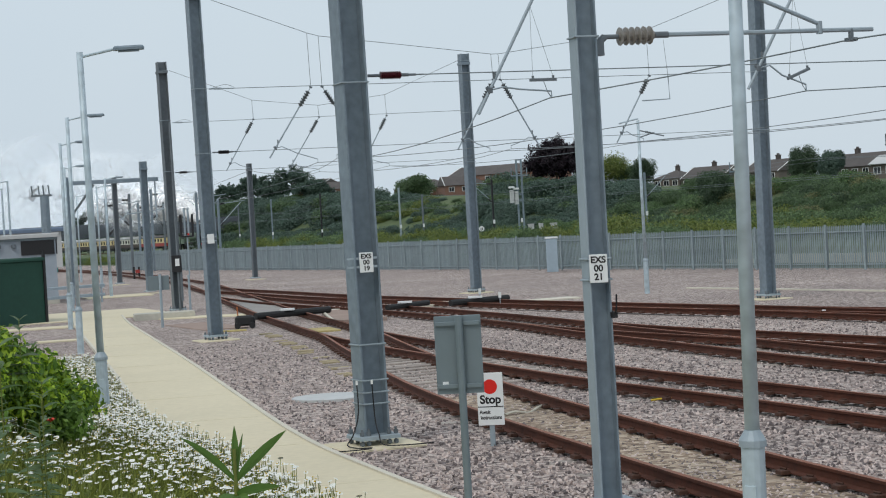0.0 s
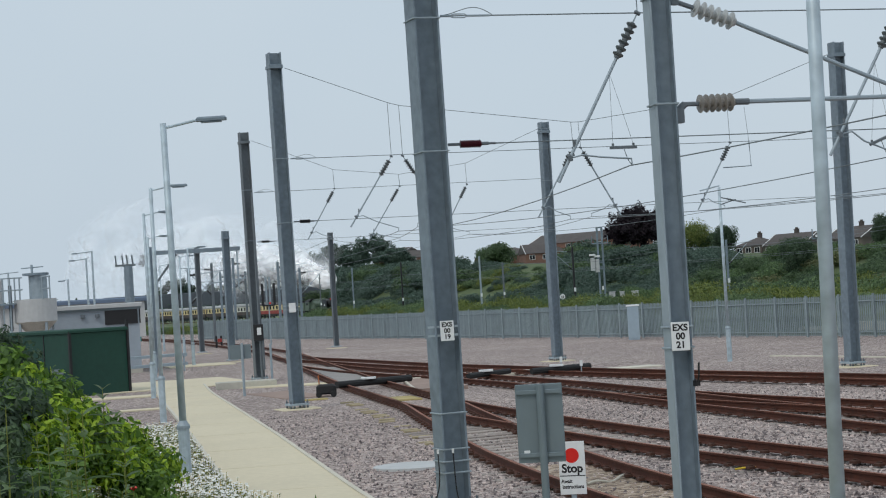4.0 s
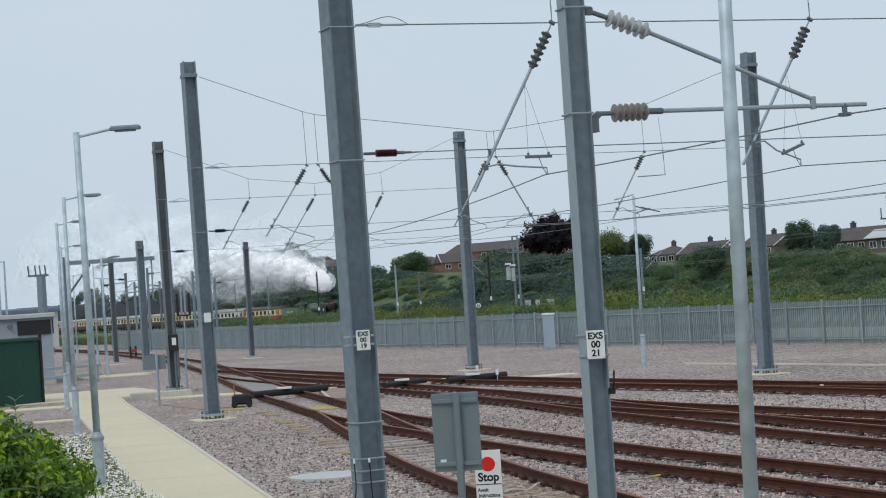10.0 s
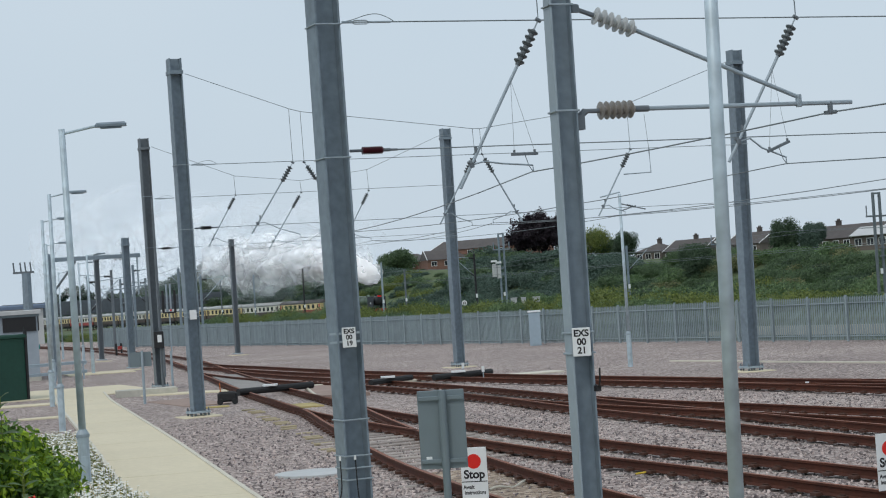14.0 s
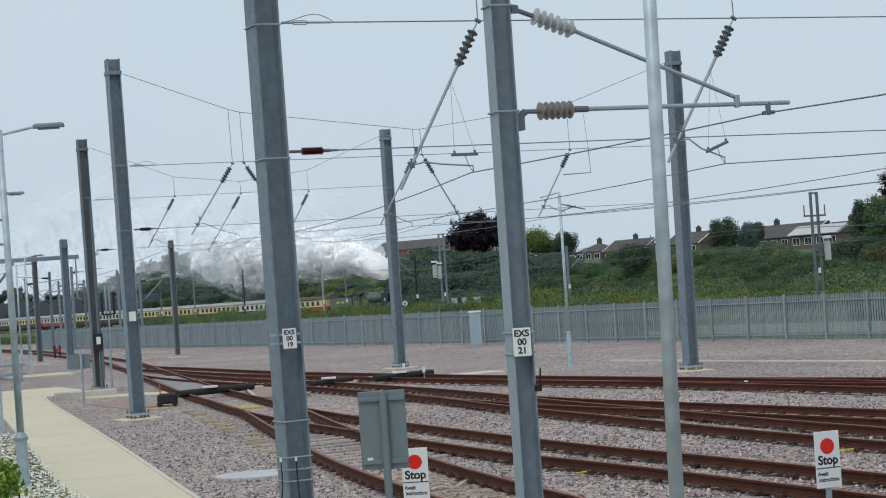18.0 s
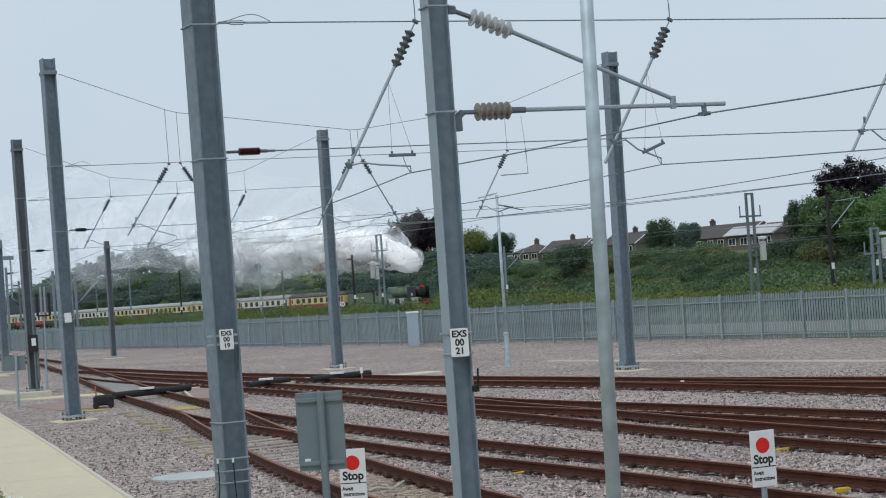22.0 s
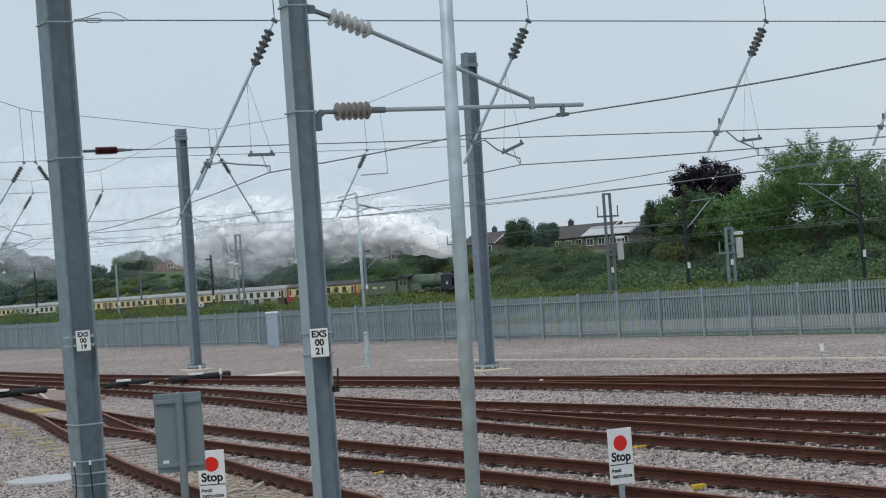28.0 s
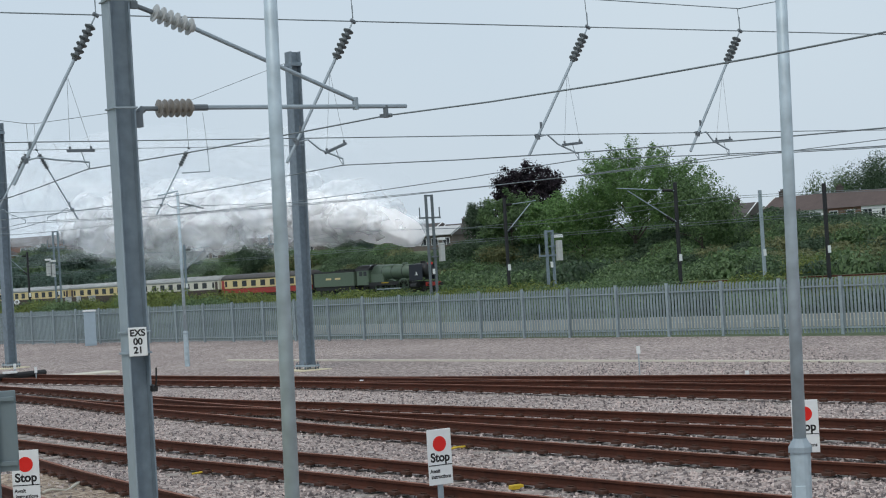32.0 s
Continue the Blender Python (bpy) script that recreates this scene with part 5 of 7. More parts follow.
def plant(name, me, p, scale, label, category, group, flat=1.0):
    ob = new(name, me)
    ob.matrix_basis = Matrix.LocRotScale(p, Euler((0, 0, random.uniform(0, 6.28))), (scale * random.uniform(0.85, 1.2), scale * random.uniform(0.85, 1.2), scale * flat * random.uniform(0.8, 1.2)))
    return tagged(ob, label, category, group)


# low scrub between the fence and the main line
s = 84.0
while s < 330:
    for n, k in ((90.5, 1.0), (86.5, 0.85)):
        if random.random() < 0.93:
            q = plan(s + random.uniform(-1.2, 1.2), n + random.uniform(-1.5, 1.5), -0.25)
            tall = 0.92 + 0.1 * smooth(105, 128, s) + 0.3 * smooth(150, 180, s)
            plant("scrub", random.choice(SCRUB), q, k * random.uniform(1.15, 1.7), "yellow-green scrub along the railway", "shrub", "scrub by the railway", tall)
    s += random.uniform(2.1, 3.0) if s < 210 else random.uniform(2.8, 4.0)
# dark undergrowth close behind the fence
UNDER = [mesh_of("undergrowth_leaves", foliage(80 + i, 1300, 2.3, 0.8, 0.11, 9, base=-0.25), (LEAF_DARK, LEAF_SAGE, LEAF)[i]) for i in range(3)]
s = 34.0
while s < 200:
    q = plan(s, random.uniform(50.5, 53.5) + 14 * (s < 92), -0.15)
    plant("undergrowth", random.choice(UNDER), q, random.uniform(0.85, 1.1), "dark green undergrowth behind the fence", "shrub", "undergrowth by the fence", 1.45)
    s += random.uniform(1.9, 2.7)
s = 188.0
while s < 420:
    for n in (51.5, 57.5):
        q = plan(s + random.uniform(-2, 2), n + random.uniform(-2, 2), -0.2)
        plant("undergrowth", random.choice(UNDER + SCRUB[:2]), q, random.uniform(0.9, 1.3), "rough undergrowth beyond the end of the fence", "shrub", "undergrowth by the fence", 0.8)
    s += random.uniform(3.0, 5.0)
# yellow-green scrub at the foot of the bank, past the main line
s = 76.0
while s < 215:
    q = plan(s * FAR, random.uniform(105.3, 106.8) * FAR, 0)
    q.z = ground_z(s * FAR, 106 * FAR) - 0.2
    plant("scrub", random.choice((SCRUB[0], SCRUB[3], SCRUB[2])) if random.random() < 0.75 - 0.65 * smooth(95, 115, s) else random.choice(UNDER), q, random.uniform(1.1, 1.8) * FAR, "yellow-green scrub at the foot of the bank", "shrub", "scrub by the railway", 1.2)
    s += random.uniform(2.2, 3.4)
# the growth is lower where it gives the houses a view over the line, by direction
HEDGE = ((-20, 1.0), (-1.9, 1.0), (-0.2, 0.78), (0.9, 0.66), (1.3, 1.05), (2.2, 1.32), (4.6, 1.2), (5.6, 1.15), (6.1, 0.95), (6.5, 0.66), (7.1, 0.6), (8.3, 0.92), (10.2, 0.78), (12.4, 0.68), (13.2, 0.38), (14, 0.46), (14.8, 0.7), (16, 1.2), (21, 1.25), (22.2, 1.0), (24, 0.88), (25, 0.72), (34, 0.75))


def hedge(q):
    """Room in metres for growth over a spot on the bank."""
    az = math.degrees(math.atan2(q.x, q.y))
    for (a, u), (b, v) in zip(HEDGE, HEDGE[1:]):
        if az <= b:
            break
    el = u + (v - u) * min(max((az - a) / (b - a), 0), 1)
    return EYE + math.hypot(q.x, q.y) * math.tan(radians(el)) - q.z


# bushes up the bank, in no order: single ones near by, thickets farther off
thickets = {}
singles = 0
for i in range(1000):
    s = 78 + 482 * random.random() ** 1.45
    n = random.uniform(106.5, 137)
    if n < 128 and 282 < s - (n - 107) < 326:
        continue
    q = plan(s * FAR, n * FAR)
    q.z = ground_z(s * FAR, n * FAR) - 0.4
    size = FAR * random.uniform(0.5, 1.15) * (1 - 0.3 * smooth(124, 108, n)) * (1.0 if s < 260 else 1.3)
    size = min(size, hedge(q) / 1.9 * random.uniform(0.65, 1.12))
    if size < 0.3:
        continue
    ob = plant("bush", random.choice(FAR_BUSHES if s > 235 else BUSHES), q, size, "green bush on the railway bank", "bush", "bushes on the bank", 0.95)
    singles += s < 150
    if s >= 150 or singles > 280:
        k = int(s // 40)
        if k not in thickets:
            thickets[k] = thing("thicket", pose(0, 0, 0), "dense green thicket covering the railway bank", "bushes", "thickets on the bank")
        ob.parent = thickets[k]
        for key in ("label", "category", "group"):
            del ob[key]
LEAF_OLIVE = leafy("leaf_olive", (0.22, 0.23, 0.105), (0.105, 0.128, 0.056))
OLIVE = bushes("olive_bush", 70, 2100, 0.2, (LEAF_OLIVE, LEAF_OLIVE, LEAF_FRESH))
for i in range(150):
    s, n = (random.uniform(76, 112), random.uniform(107.5, 116)) if i < 46 else (random.uniform(95, 215), random.uniform(111, 127))
    q = plan(s * FAR, n * FAR)
    if i >= 46 and noise.noise(Vector((s * 0.05, n * 0.08, 9))) < -0.1:
        continue
    q.z = ground_z(s * FAR, n * FAR) - 0.4
    size = min(FAR * random.uniform(0.55, 0.95), hedge(q) / 1.8 * random.uniform(0.7, 1.1))
    if size > 0.3:
        plant("olive_bush", OLIVE[i % 3], q, size, "olive green bush on the railway bank", "bush", "bushes on the bank", 0.95)

for i in range(260):
    s, n = random.uniform(278, 352), random.uniform(106, 129)
    q = plan(s * FAR, n * FAR)
    if noise.noise(Vector((s * 0.11, n * 0.16, 5))) < 0.02:
        continue
    q.z = ground_z(s * FAR, n * FAR) - 0.3
    plant("scrub", random.choice(SCRUB if i % 3 else FAR_BUSHES), q, FAR * random.uniform(0.5, 1.5) * (1 if i % 3 else 0.45), "patchy scrub on the grassy bank", "shrub", "scrub on the bank")


def tree(p, height, width, mat, label, seed, leaves=11000, leaf=0.14, trunk=0.35, lumps=20, category="tree", tight=0.8):
    ob = thing("tree", Matrix.Translation(p), label, category, "trees on the bank")
    part("trunk", limbs(seed, height * 0.55, trunk, width * 0.3), BARK, ob)
    g = foliage(seed, leaves, width / 2, height * 0.57, leaf, lumps, 0.3, tight, base=height * 0.08)
    top = sorted(v[2] for v in g.v)[-40]
    reach = sorted(math.hypot(v[0], v[1]) for v in g.v)[int(len(g.v) * 0.985)]
    kx, kz = width / 2 / reach, height / top
    g.v = [(x * kx, y * kx, z * kz) for x, y, z in g.v]
    part("crown", g, mat, ob)
    return ob


def spray_tree(p, height, width, mat, label, seed, sprays=120, leaves=190, leaf=0.16, trunk=0.35, low=0.12, feather=0.5, gap=0.25):
    """A crown of many small leafy sprays round the ends of real limbs, with an uneven outline and gaps."""
    rng = random.Random(seed)
    ob = thing("tree", Matrix.Translation(p), label, "tree", "trees on the bank")
    part("trunk", limbs(seed, height * 0.6, trunk, width * 0.33, 9), BARK, ob)
    g = Geo()
    zc, rz, rx = height * (0.5 + low / 2), height * (0.5 - low / 2), width / 2
    for i in range(sprays):
        u, v = rng.uniform(-0.75, 1), rng.uniform(0, 2 * math.pi)
        w = math.sqrt(1 - u * u)
        d = Vector((w * math.cos(v), w * math.sin(v), u))
        far = 0.84 + 0.34 * noise.noise(d * 2.1 + Vector((seed * 3.3, 0, 0))) + 0.12 * noise.noise(d * 5 + Vector((0, seed, 0)))
        q = far * (rng.uniform(0.45, 1.0) ** 0.6)
        if noise.noise(d * 3.2 + Vector((9, seed, 4))) > gap and q > 0.62 * far:
            continue
        c = Vector((d.x * rx * q, d.y * rx * q, zc + d.z * rz * q))
        out = (Vector((d.x, d.y, d.z * 0.4 + 0.55 * feather)) + Vector((rng.gauss(0, 0.3), rng.gauss(0, 0.3), rng.gauss(0, 0.2)))).normalized()
        length, fat = rx * rng.uniform(0.13, 0.26), rx * rng.uniform(0.07, 0.13)
        for k in range(leaves):
            t = rng.random()
            e = Vector((rng.gauss(0, 1), rng.gauss(0, 1), rng.gauss(0, 1))) * fat * 0.5 * (1.15 - 0.8 * t * feather)
            pt = c + out * (t - 0.35) * length * (1 + feather) + e
            n = (d * 0.5 + Vector((rng.gauss(0, 0.6), rng.gauss(0, 0.6), rng.gauss(0.5, 0.5)))).normalized()
            tt = n.cross(Vector((rng.gauss(0, 1), rng.gauss(0, 1), rng.gauss(0, 1)))).normalized()
            bb = n.cross(tt)
            z = leaf * rng.uniform(0.6, 1.3)
            g.add([pt - tt * z, pt - bb * z * 0.5, pt + tt * z - n * z * 0.25, pt + bb * z * 0.5], [(0, 1, 2, 3)])
    part("crown", g, mat, ob)
    return ob


def spray_at(az, n, top, width, mat, label, seed, **kw):
    p = on_view(az, n)
    h = EYE + math.hypot(p.x, p.y) * math.tan(radians(top)) - p.z
    kw["leaf"] = kw.get("leaf", 0.16) * 1.35
    return spray_tree(p, h, width * FAR, mat, label, seed, **kw)


def tree_at(az, n, top, width, mat, label, seed, **kw):
    p = on_view(az, n)
    r = math.hypot(p.x, p.y)
    h = EYE + r * math.tan(radians(top)) - p.z
    kw["leaf"] = kw.get("leaf", 0.14) * 1.25
    return tree(p, h, width * FAR, mat, label, seed, **kw)


spray_at(19.9, 121, 3.3, 15.0, LEAF_TREE, "large spreading green tree on the bank", 1, sprays=250, leaves=250, leaf=0.12, feather=1.0, gap=0.3)
tree_at(18.3, 118, 2.3, 8, LEAF_TREE, "green tree on the bank", 2)
tree_at(21.9, 121, 2.5, 8, LEAF_FRESH, "green tree on the bank", 12)
spray_at(16.75, 130, 3.2, 8.8, LEAF_PURPLE, "dark purple-leaved tree beside the houses", 3, sprays=210, leaves=120, leaf=0.17, feather=0.2, gap=0.5)
spray_at(16.2, 123, 2.1, 8.5, LEAF_FRESH, "green tree on the bank below a purple one", 31, leaves=150)
spray_at(17.4, 122, 2.15, 7.5, LEAF_TREE, "green tree on the bank below a purple one", 32, leaves=150)
tree_at(15.2, 131, 2.0, 4.5, LEAF_DARK, "dark evergreen tree beside the houses", 4)
spray_at(3.55, 138, 2.35, 11.5, LEAF_PURPLE, "dark purple-leaved tree beside a long roof", 5, sprays=200, leaves=110, leaf=0.24, feather=0.2, gap=0.5)
tree_at(5.15, 136, 1.85, 8, LEAF_YELLOW, "yellow-green tree behind the masts", 6)
tree_at(6.2, 138, 1.6, 4.6, LEAF_DARK, "dark conifer beside the houses", 7)
tree_at(4.6, 140, 1.5, 7, LEAF_DARK, "dark green tree behind the masts", 21)
tree_at(5.75, 139, 1.4, 6, LEAF, "green tree behind the masts", 23)
tree_at(11.0, 141, 1.7, 5, LEAF_DARK, "dark evergreen trees among the houses", 8)
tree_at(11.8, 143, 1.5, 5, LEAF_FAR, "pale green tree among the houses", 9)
tree_at(27.2, 185, 2.7, 9, LEAF_DARK, "dark conifer behind the terrace", 10)
tree_at(25.9, 190, 2.3, 9, LEAF, "round green tree behind the terrace", 11)
tree_at(-0.8, 146, 1.5, 9, LEAF, "green tree before a gabled house", 13, leaf=0.25)
# blue cast of these crowns is distance haze painted into the leaves
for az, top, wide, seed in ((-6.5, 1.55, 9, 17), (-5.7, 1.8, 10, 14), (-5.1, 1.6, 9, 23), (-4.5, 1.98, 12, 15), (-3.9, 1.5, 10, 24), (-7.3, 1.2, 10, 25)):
    spray_at(az, 138, top, wide, LEAF_FAR, "tall trees at the end of the bank, blued for haze", seed, sprays=130, leaves=80, leaf=0.27, feather=0.3, gap=0.4)
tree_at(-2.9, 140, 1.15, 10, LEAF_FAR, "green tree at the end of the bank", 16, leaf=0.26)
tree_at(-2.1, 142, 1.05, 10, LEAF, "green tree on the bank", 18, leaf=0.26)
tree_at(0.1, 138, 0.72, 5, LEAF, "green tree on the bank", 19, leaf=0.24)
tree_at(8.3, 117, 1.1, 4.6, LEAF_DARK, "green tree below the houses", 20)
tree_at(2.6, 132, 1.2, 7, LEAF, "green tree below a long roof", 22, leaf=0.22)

# trees over the far bridge, their haze put into the leaf colour
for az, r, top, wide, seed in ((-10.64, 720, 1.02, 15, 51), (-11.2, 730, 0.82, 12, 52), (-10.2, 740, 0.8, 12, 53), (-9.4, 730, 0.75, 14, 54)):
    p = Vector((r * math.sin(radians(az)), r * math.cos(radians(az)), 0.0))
    spray_tree(p, EYE + r * math.tan(radians(top)), wide, LEAF_FAR, "tree beyond the bridge, blued for haze", seed, sprays=60, leaves=60, leaf=0.75, feather=0.3, gap=0.35)

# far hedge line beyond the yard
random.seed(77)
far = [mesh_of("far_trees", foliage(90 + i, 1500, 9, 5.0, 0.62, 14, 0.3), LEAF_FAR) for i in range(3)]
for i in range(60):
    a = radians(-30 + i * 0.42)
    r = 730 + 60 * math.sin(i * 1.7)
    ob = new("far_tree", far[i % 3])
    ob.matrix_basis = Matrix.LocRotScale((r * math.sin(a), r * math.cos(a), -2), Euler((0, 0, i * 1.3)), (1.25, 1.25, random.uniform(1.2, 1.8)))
    tagged(ob, "dark trees on the far horizon, blued for haze", "tree", "far trees")


# ---- houses on the ridge ----
def house(az, n, ridge_el, width, depth, wall, label, turn=0.0, tiles=None, chimneys=(0.3,), hip=False, windows=3, eaves=5.0, roof_h=2.6):
    p = on_view(az, n)
    r = math.hypot(p.x, p.y)
    ridge = EYE + r * math.tan(radians(ridge_el))
    z0 = ridge - eaves - roof_h
    ob = thing("house", pose(p.x, p.y, z0, 0, 0, math.degrees(math.atan2(AWAY.y, AWAY.x)) + 180 + turn), label, "house", "houses on the ridge")
    width, depth, windows = width * FAR, depth * 1.2, round(windows * FAR)
    w, d = width / 2, depth / 2
    part("wall", Geo().box((0, 0, eaves / 2 - 2.0), (width, depth, eaves + 4.0)), wall, ob)
    o = 0.35
    inset = depth * 0.45 if hip else 0.0
    g = Geo().add([(-w - o, -d - o, eaves - 0.15), (w + o, -d - o, eaves - 0.15), (w + o, d + o, eaves - 0.15), (-w - o, d + o, eaves - 0.15), (-w - o + inset, 0, eaves + roof_h), (w + o - inset, 0, eaves + roof_h)],
                  [(0, 1, 5, 4), (2, 3, 4, 5), (1, 2, 5), (3, 0, 4), (3, 2, 1, 0)])
    part("roof", g, tiles or ROOF, ob)
    if not hip:
        for sx in (-w - 0.02, w + 0.02):
            part("gable", Geo().add([(sx, -d, eaves - 0.1), (sx, d, eaves - 0.1), (sx, 0, eaves + roof_h - 0.35)], [(0, 1, 2)]), wall, ob)
            part("barge_board", Geo().line([Vector((sx * 1.01, -d - o, eaves - 0.2)), Vector((sx * 1.01, 0, eaves + roof_h)), Vector((sx * 1.01, d + o, eaves - 0.2))], 0.13, 4), WHITE, ob)
    for c in chimneys:
        cx = -w + c * width
        ch = part("chimney", Geo().box((cx, 0.2, eaves + roof_h), (1.1, 0.7, 1.9), chamfer=0.03).box((cx, 0.2, eaves + roof_h + 0.9), (1.25, 0.85, 0.14)), CHIMNEY, ob)
        for k in (-0.3, 0.0, 0.3):
            part("chimney_pot", Geo().tube((cx + k, 0.2, eaves + roof_h + 0.9), (cx + k, 0.2, eaves + roof_h + 1.35), 0.13, 0.1, n=8), CHIMNEY, ch)
    for i in range(windows):
        x = -w + (i + 0.5) * width / max(windows, 1)
        for y in (-d - 0.02,):
            wd = part("window", Geo().box((x, y, eaves - 1.25), (1.5, 0.06, 1.25)), PANE, ob)
            part("window_frame", Geo().box((x - 0.78, y - 0.03, eaves - 1.25), (0.1, 0.08, 1.4)).box((x + 0.78, y - 0.03, eaves - 1.25), (0.1, 0.08, 1.4)).box((x, y - 0.03, eaves - 1.25), (0.08, 0.08, 1.3)).box((x, y - 0.03, eaves - 0.6), (1.6, 0.08, 0.1)).box((x, y - 0.03, eaves - 1.9), (1.7, 0.1, 0.1)), WHITE, wd)
    return ob


terrace = house(27.35, 165, 1.57, 30, 8, BRICK, "long brick terrace with white windows and chimneys", chimneys=(0.03, 0.3, 0.55, 0.8), windows=9, turn=8, tiles=material("red_brown_tiles", (0.11, 0.08, 0.072), 0.85, vary=0.3, grain=6, stain=0.5, bump=0.3))
for x in (-12.2, 2.3, 16.8):
    part("rendered_front", Geo().box((x, -4.8, 3.2), (7.2, 0.06, 3.6)), WHITE, terrace, "white rendered front")
house(23.0, 172, 1.4, 6, 7, BRICK_PALE, "small brick house at the end of a terrace", chimneys=(0.5,), windows=2, turn=14)
house(13.1, 152, 1.36, 12, 8, BRICK_PALE, "weathered brick house under dark tiles", chimneys=(0.2,), windows=4, turn=12)
shed = house(13.9, 146, 1.2, 7.5, 5, BRICK_PALE, "house with a pale lean-to roof", chimneys=(), windows=3, turn=20, eaves=5.2, roof_h=1.3)
part("lean_to_roof", Geo().box((0, -1.9, 6.0), (11.3, 4.2, 0.14), m=Euler((radians(24), 0, 0)).to_matrix().to_4x4()), RENDER, shed, "pale sheeted lean-to roof")
house(14.75, 154, 1.32, 6, 7, BRICK_PALE, "brick house beside a dark tree", chimneys=(0.5,), windows=2, turn=25)
house(10.1, 158, 1.32, 8, 8, BRICK_PALE, "brick house with a tall chimney", chimneys=(0.6,), windows=2, turn=14)
house(8.3, 158, 1.23, 9, 8, BRICK_PALE, "semi-detached brick house under dark tiles", chimneys=(0.5,), windows=3, turn=20)
house(7.2, 156, 1.18, 5.5, 8, BRICK_PALE, "brick house with white upper windows", chimneys=(0.5,), hip=True, windows=2, turn=25, roof_h=2.0)
house(9.25, 166, 1.08, 7, 8, BRICK_PALE, "low brick house between two taller ones", chimneys=(0.3,), windows=2, turn=14)
house(2.1, 150, 1.66, 24, 11, BRICK, "long brown tiled roof above the trees", chimneys=(), windows=4, turn=30, eaves=4)
house(0.62, 141, 1.38, 8, 8, BRICK, "red brick house with a white-edged gable", chimneys=(), turn=80, windows=2)
house(-0.45, 152, 1.32, 12, 10, BRICK, "brick house with a tiled hipped roof", chimneys=(), hip=True, turn=30)
house(-3.3, 146, 1.42, 10, 9, BRICK, "brick house with a white-edged gable", chimneys=(), turn=75, windows=2)
house(-3.75, 152, 1.52, 11, 9, BRICK, "tiled house roof behind the trees", chimneys=(), turn=20)


# ---- main line masts ----
def line_post(az, n, h, mat, label, arm=0, twin=False, box=False):
    p = on_view(az, n)
    ob = thing("signal_post", pose(p.x, p.y, -0.1, 0, 0, TURN), label, "mast", "masts of the main line")
    xs = (-0.35, 0.35) if twin else (0.0,)
    for x in xs:
        part("upright", Geo().box((x, 0, h / 2), (0.22, 0.22, h), chamfer=0.02), mat, ob)
    if twin:
        for z in (h - 0.1, h - 2.2):
            part("cross_member", Geo().box((0, 0, z), (2.4 if z < h - 1 else 0.9, 0.2, 0.16)), mat, ob)
        for x in (-1.15, 1.15):
            part("horn", Geo().tube((x, 0, h - 2.2), (x, 0, h - 1.2), 0.06), mat, ob)
    for dx, zc in box or ():
        part("equipment_box", Geo().box((dx, -0.3, zc), (0.5, 0.4, 1.75), chamfer=0.04), RENDER, ob, "white equipment box")
        part("box_bracket", Geo().box((dx / 2, -0.15, zc + 0.4), (abs(dx) + 0.3, 0.1, 0.12)).box((dx / 2, -0.15, zc - 0.4), (abs(dx) + 0.3, 0.1, 0.12)), mat, ob)
        part("cover", Geo().box((dx, -0.3, zc + 1.25), (0.75, 0.45, 0.25), chamfer=0.05), WHITE, ob)
    if arm:
        part("cantilever", Geo().tube((0, 0, h - 0.6), (arm * 3.3, 0, h - 0.3), 0.035).tube((0, 0, h - 2.9), (arm * 2.7, 0, h - 0.5), 0.04), GALV, ob)
        part("insulator", Geo().discs((arm * 0.15, 0, h - 0.58), (arm * 0.75, 0, h - 0.55), 0.12, 5), BLACK, ob)
        part("insulator", Geo().discs((arm * 0.15, 0, h - 2.85), (arm * 0.6, 0, h - 2.45), 0.12, 5), BLACK, ob)
    if n > 80:
        part("number_tag", Geo().box((0, -0.16, 2.9), (0.28, 0.03, 0.5)), WHITE, ob, "small white tag")
    return ob


line_post(16.0, 93.5, 8.6, BLACK, "black mast of the main line", arm=1)
line_post(21.2, 93.5, 8.4, BLACK, "black mast of the main line", arm=-1.7)
line_post(23.72, 101.5, 7.6, GALV, "pale steel mast of the main line")
line_post(25.62, 93.5, 7.3, BLACK, "black mast of the main line")
line_post(1.55, 93.5, 8.3, BLACK, "black mast of the main line", arm=-1)
line_post(-1.3, 93.5, 8.5, GALV, "steel mast of the main line")
line_post(-0.6, 101.5, 7.6, MAST_DARK, "steel mast of the main line")
line_post(-3.7, 93.5, 9.0, BLACK, "black mast of the main line")
line_post(-5.2, 93.5, 9.0, MAST, "steel mast of the main line")
line_post(-6.2, 101.5, 9.0, MAST_DARK, "steel mast of the main line")
line_post(6.2, 101.5, 7.6, MAST, "steel mast of the main line", arm=1)
line_post(2.4, 102.5, 11.1, MAST, "twin steel mast with white equipment boxes", twin=True, box=((-1.35, 6.1), (-0.7, 5.9)))
line_post(13.7, 102.5, 10.2, MAST_DARK, "twin steel mast with equipment box", twin=True, box=((0.95, 4.7),))
line_post(17.3, 102.5, 5.9, MAST, "steel mast with a white equipment box", twin=True, box=((0.8, 4.1),))
line_post(9.05, 102.5, 9.0, MAST, "twin steel mast with equipment box", twin=True, box=((-0.5, 5.8),))
p = on_view(1.17, 92.0)
disc = thing("lineside_sign", pose(p.x, p.y, -0.1, 0, 0, -1.2), "round grey-white sign on a thin post by the railway", "sign", "")
part("post", Geo().tube((0, 0.03, 0), (0, 0.03, 2.5), 0.03, n=6), GALV, disc)
plate = part("disc", Geo().tube((0, -0.03, 2.08), (0, 0.0, 2.08), 0.34, n=24), WHITE, disc)
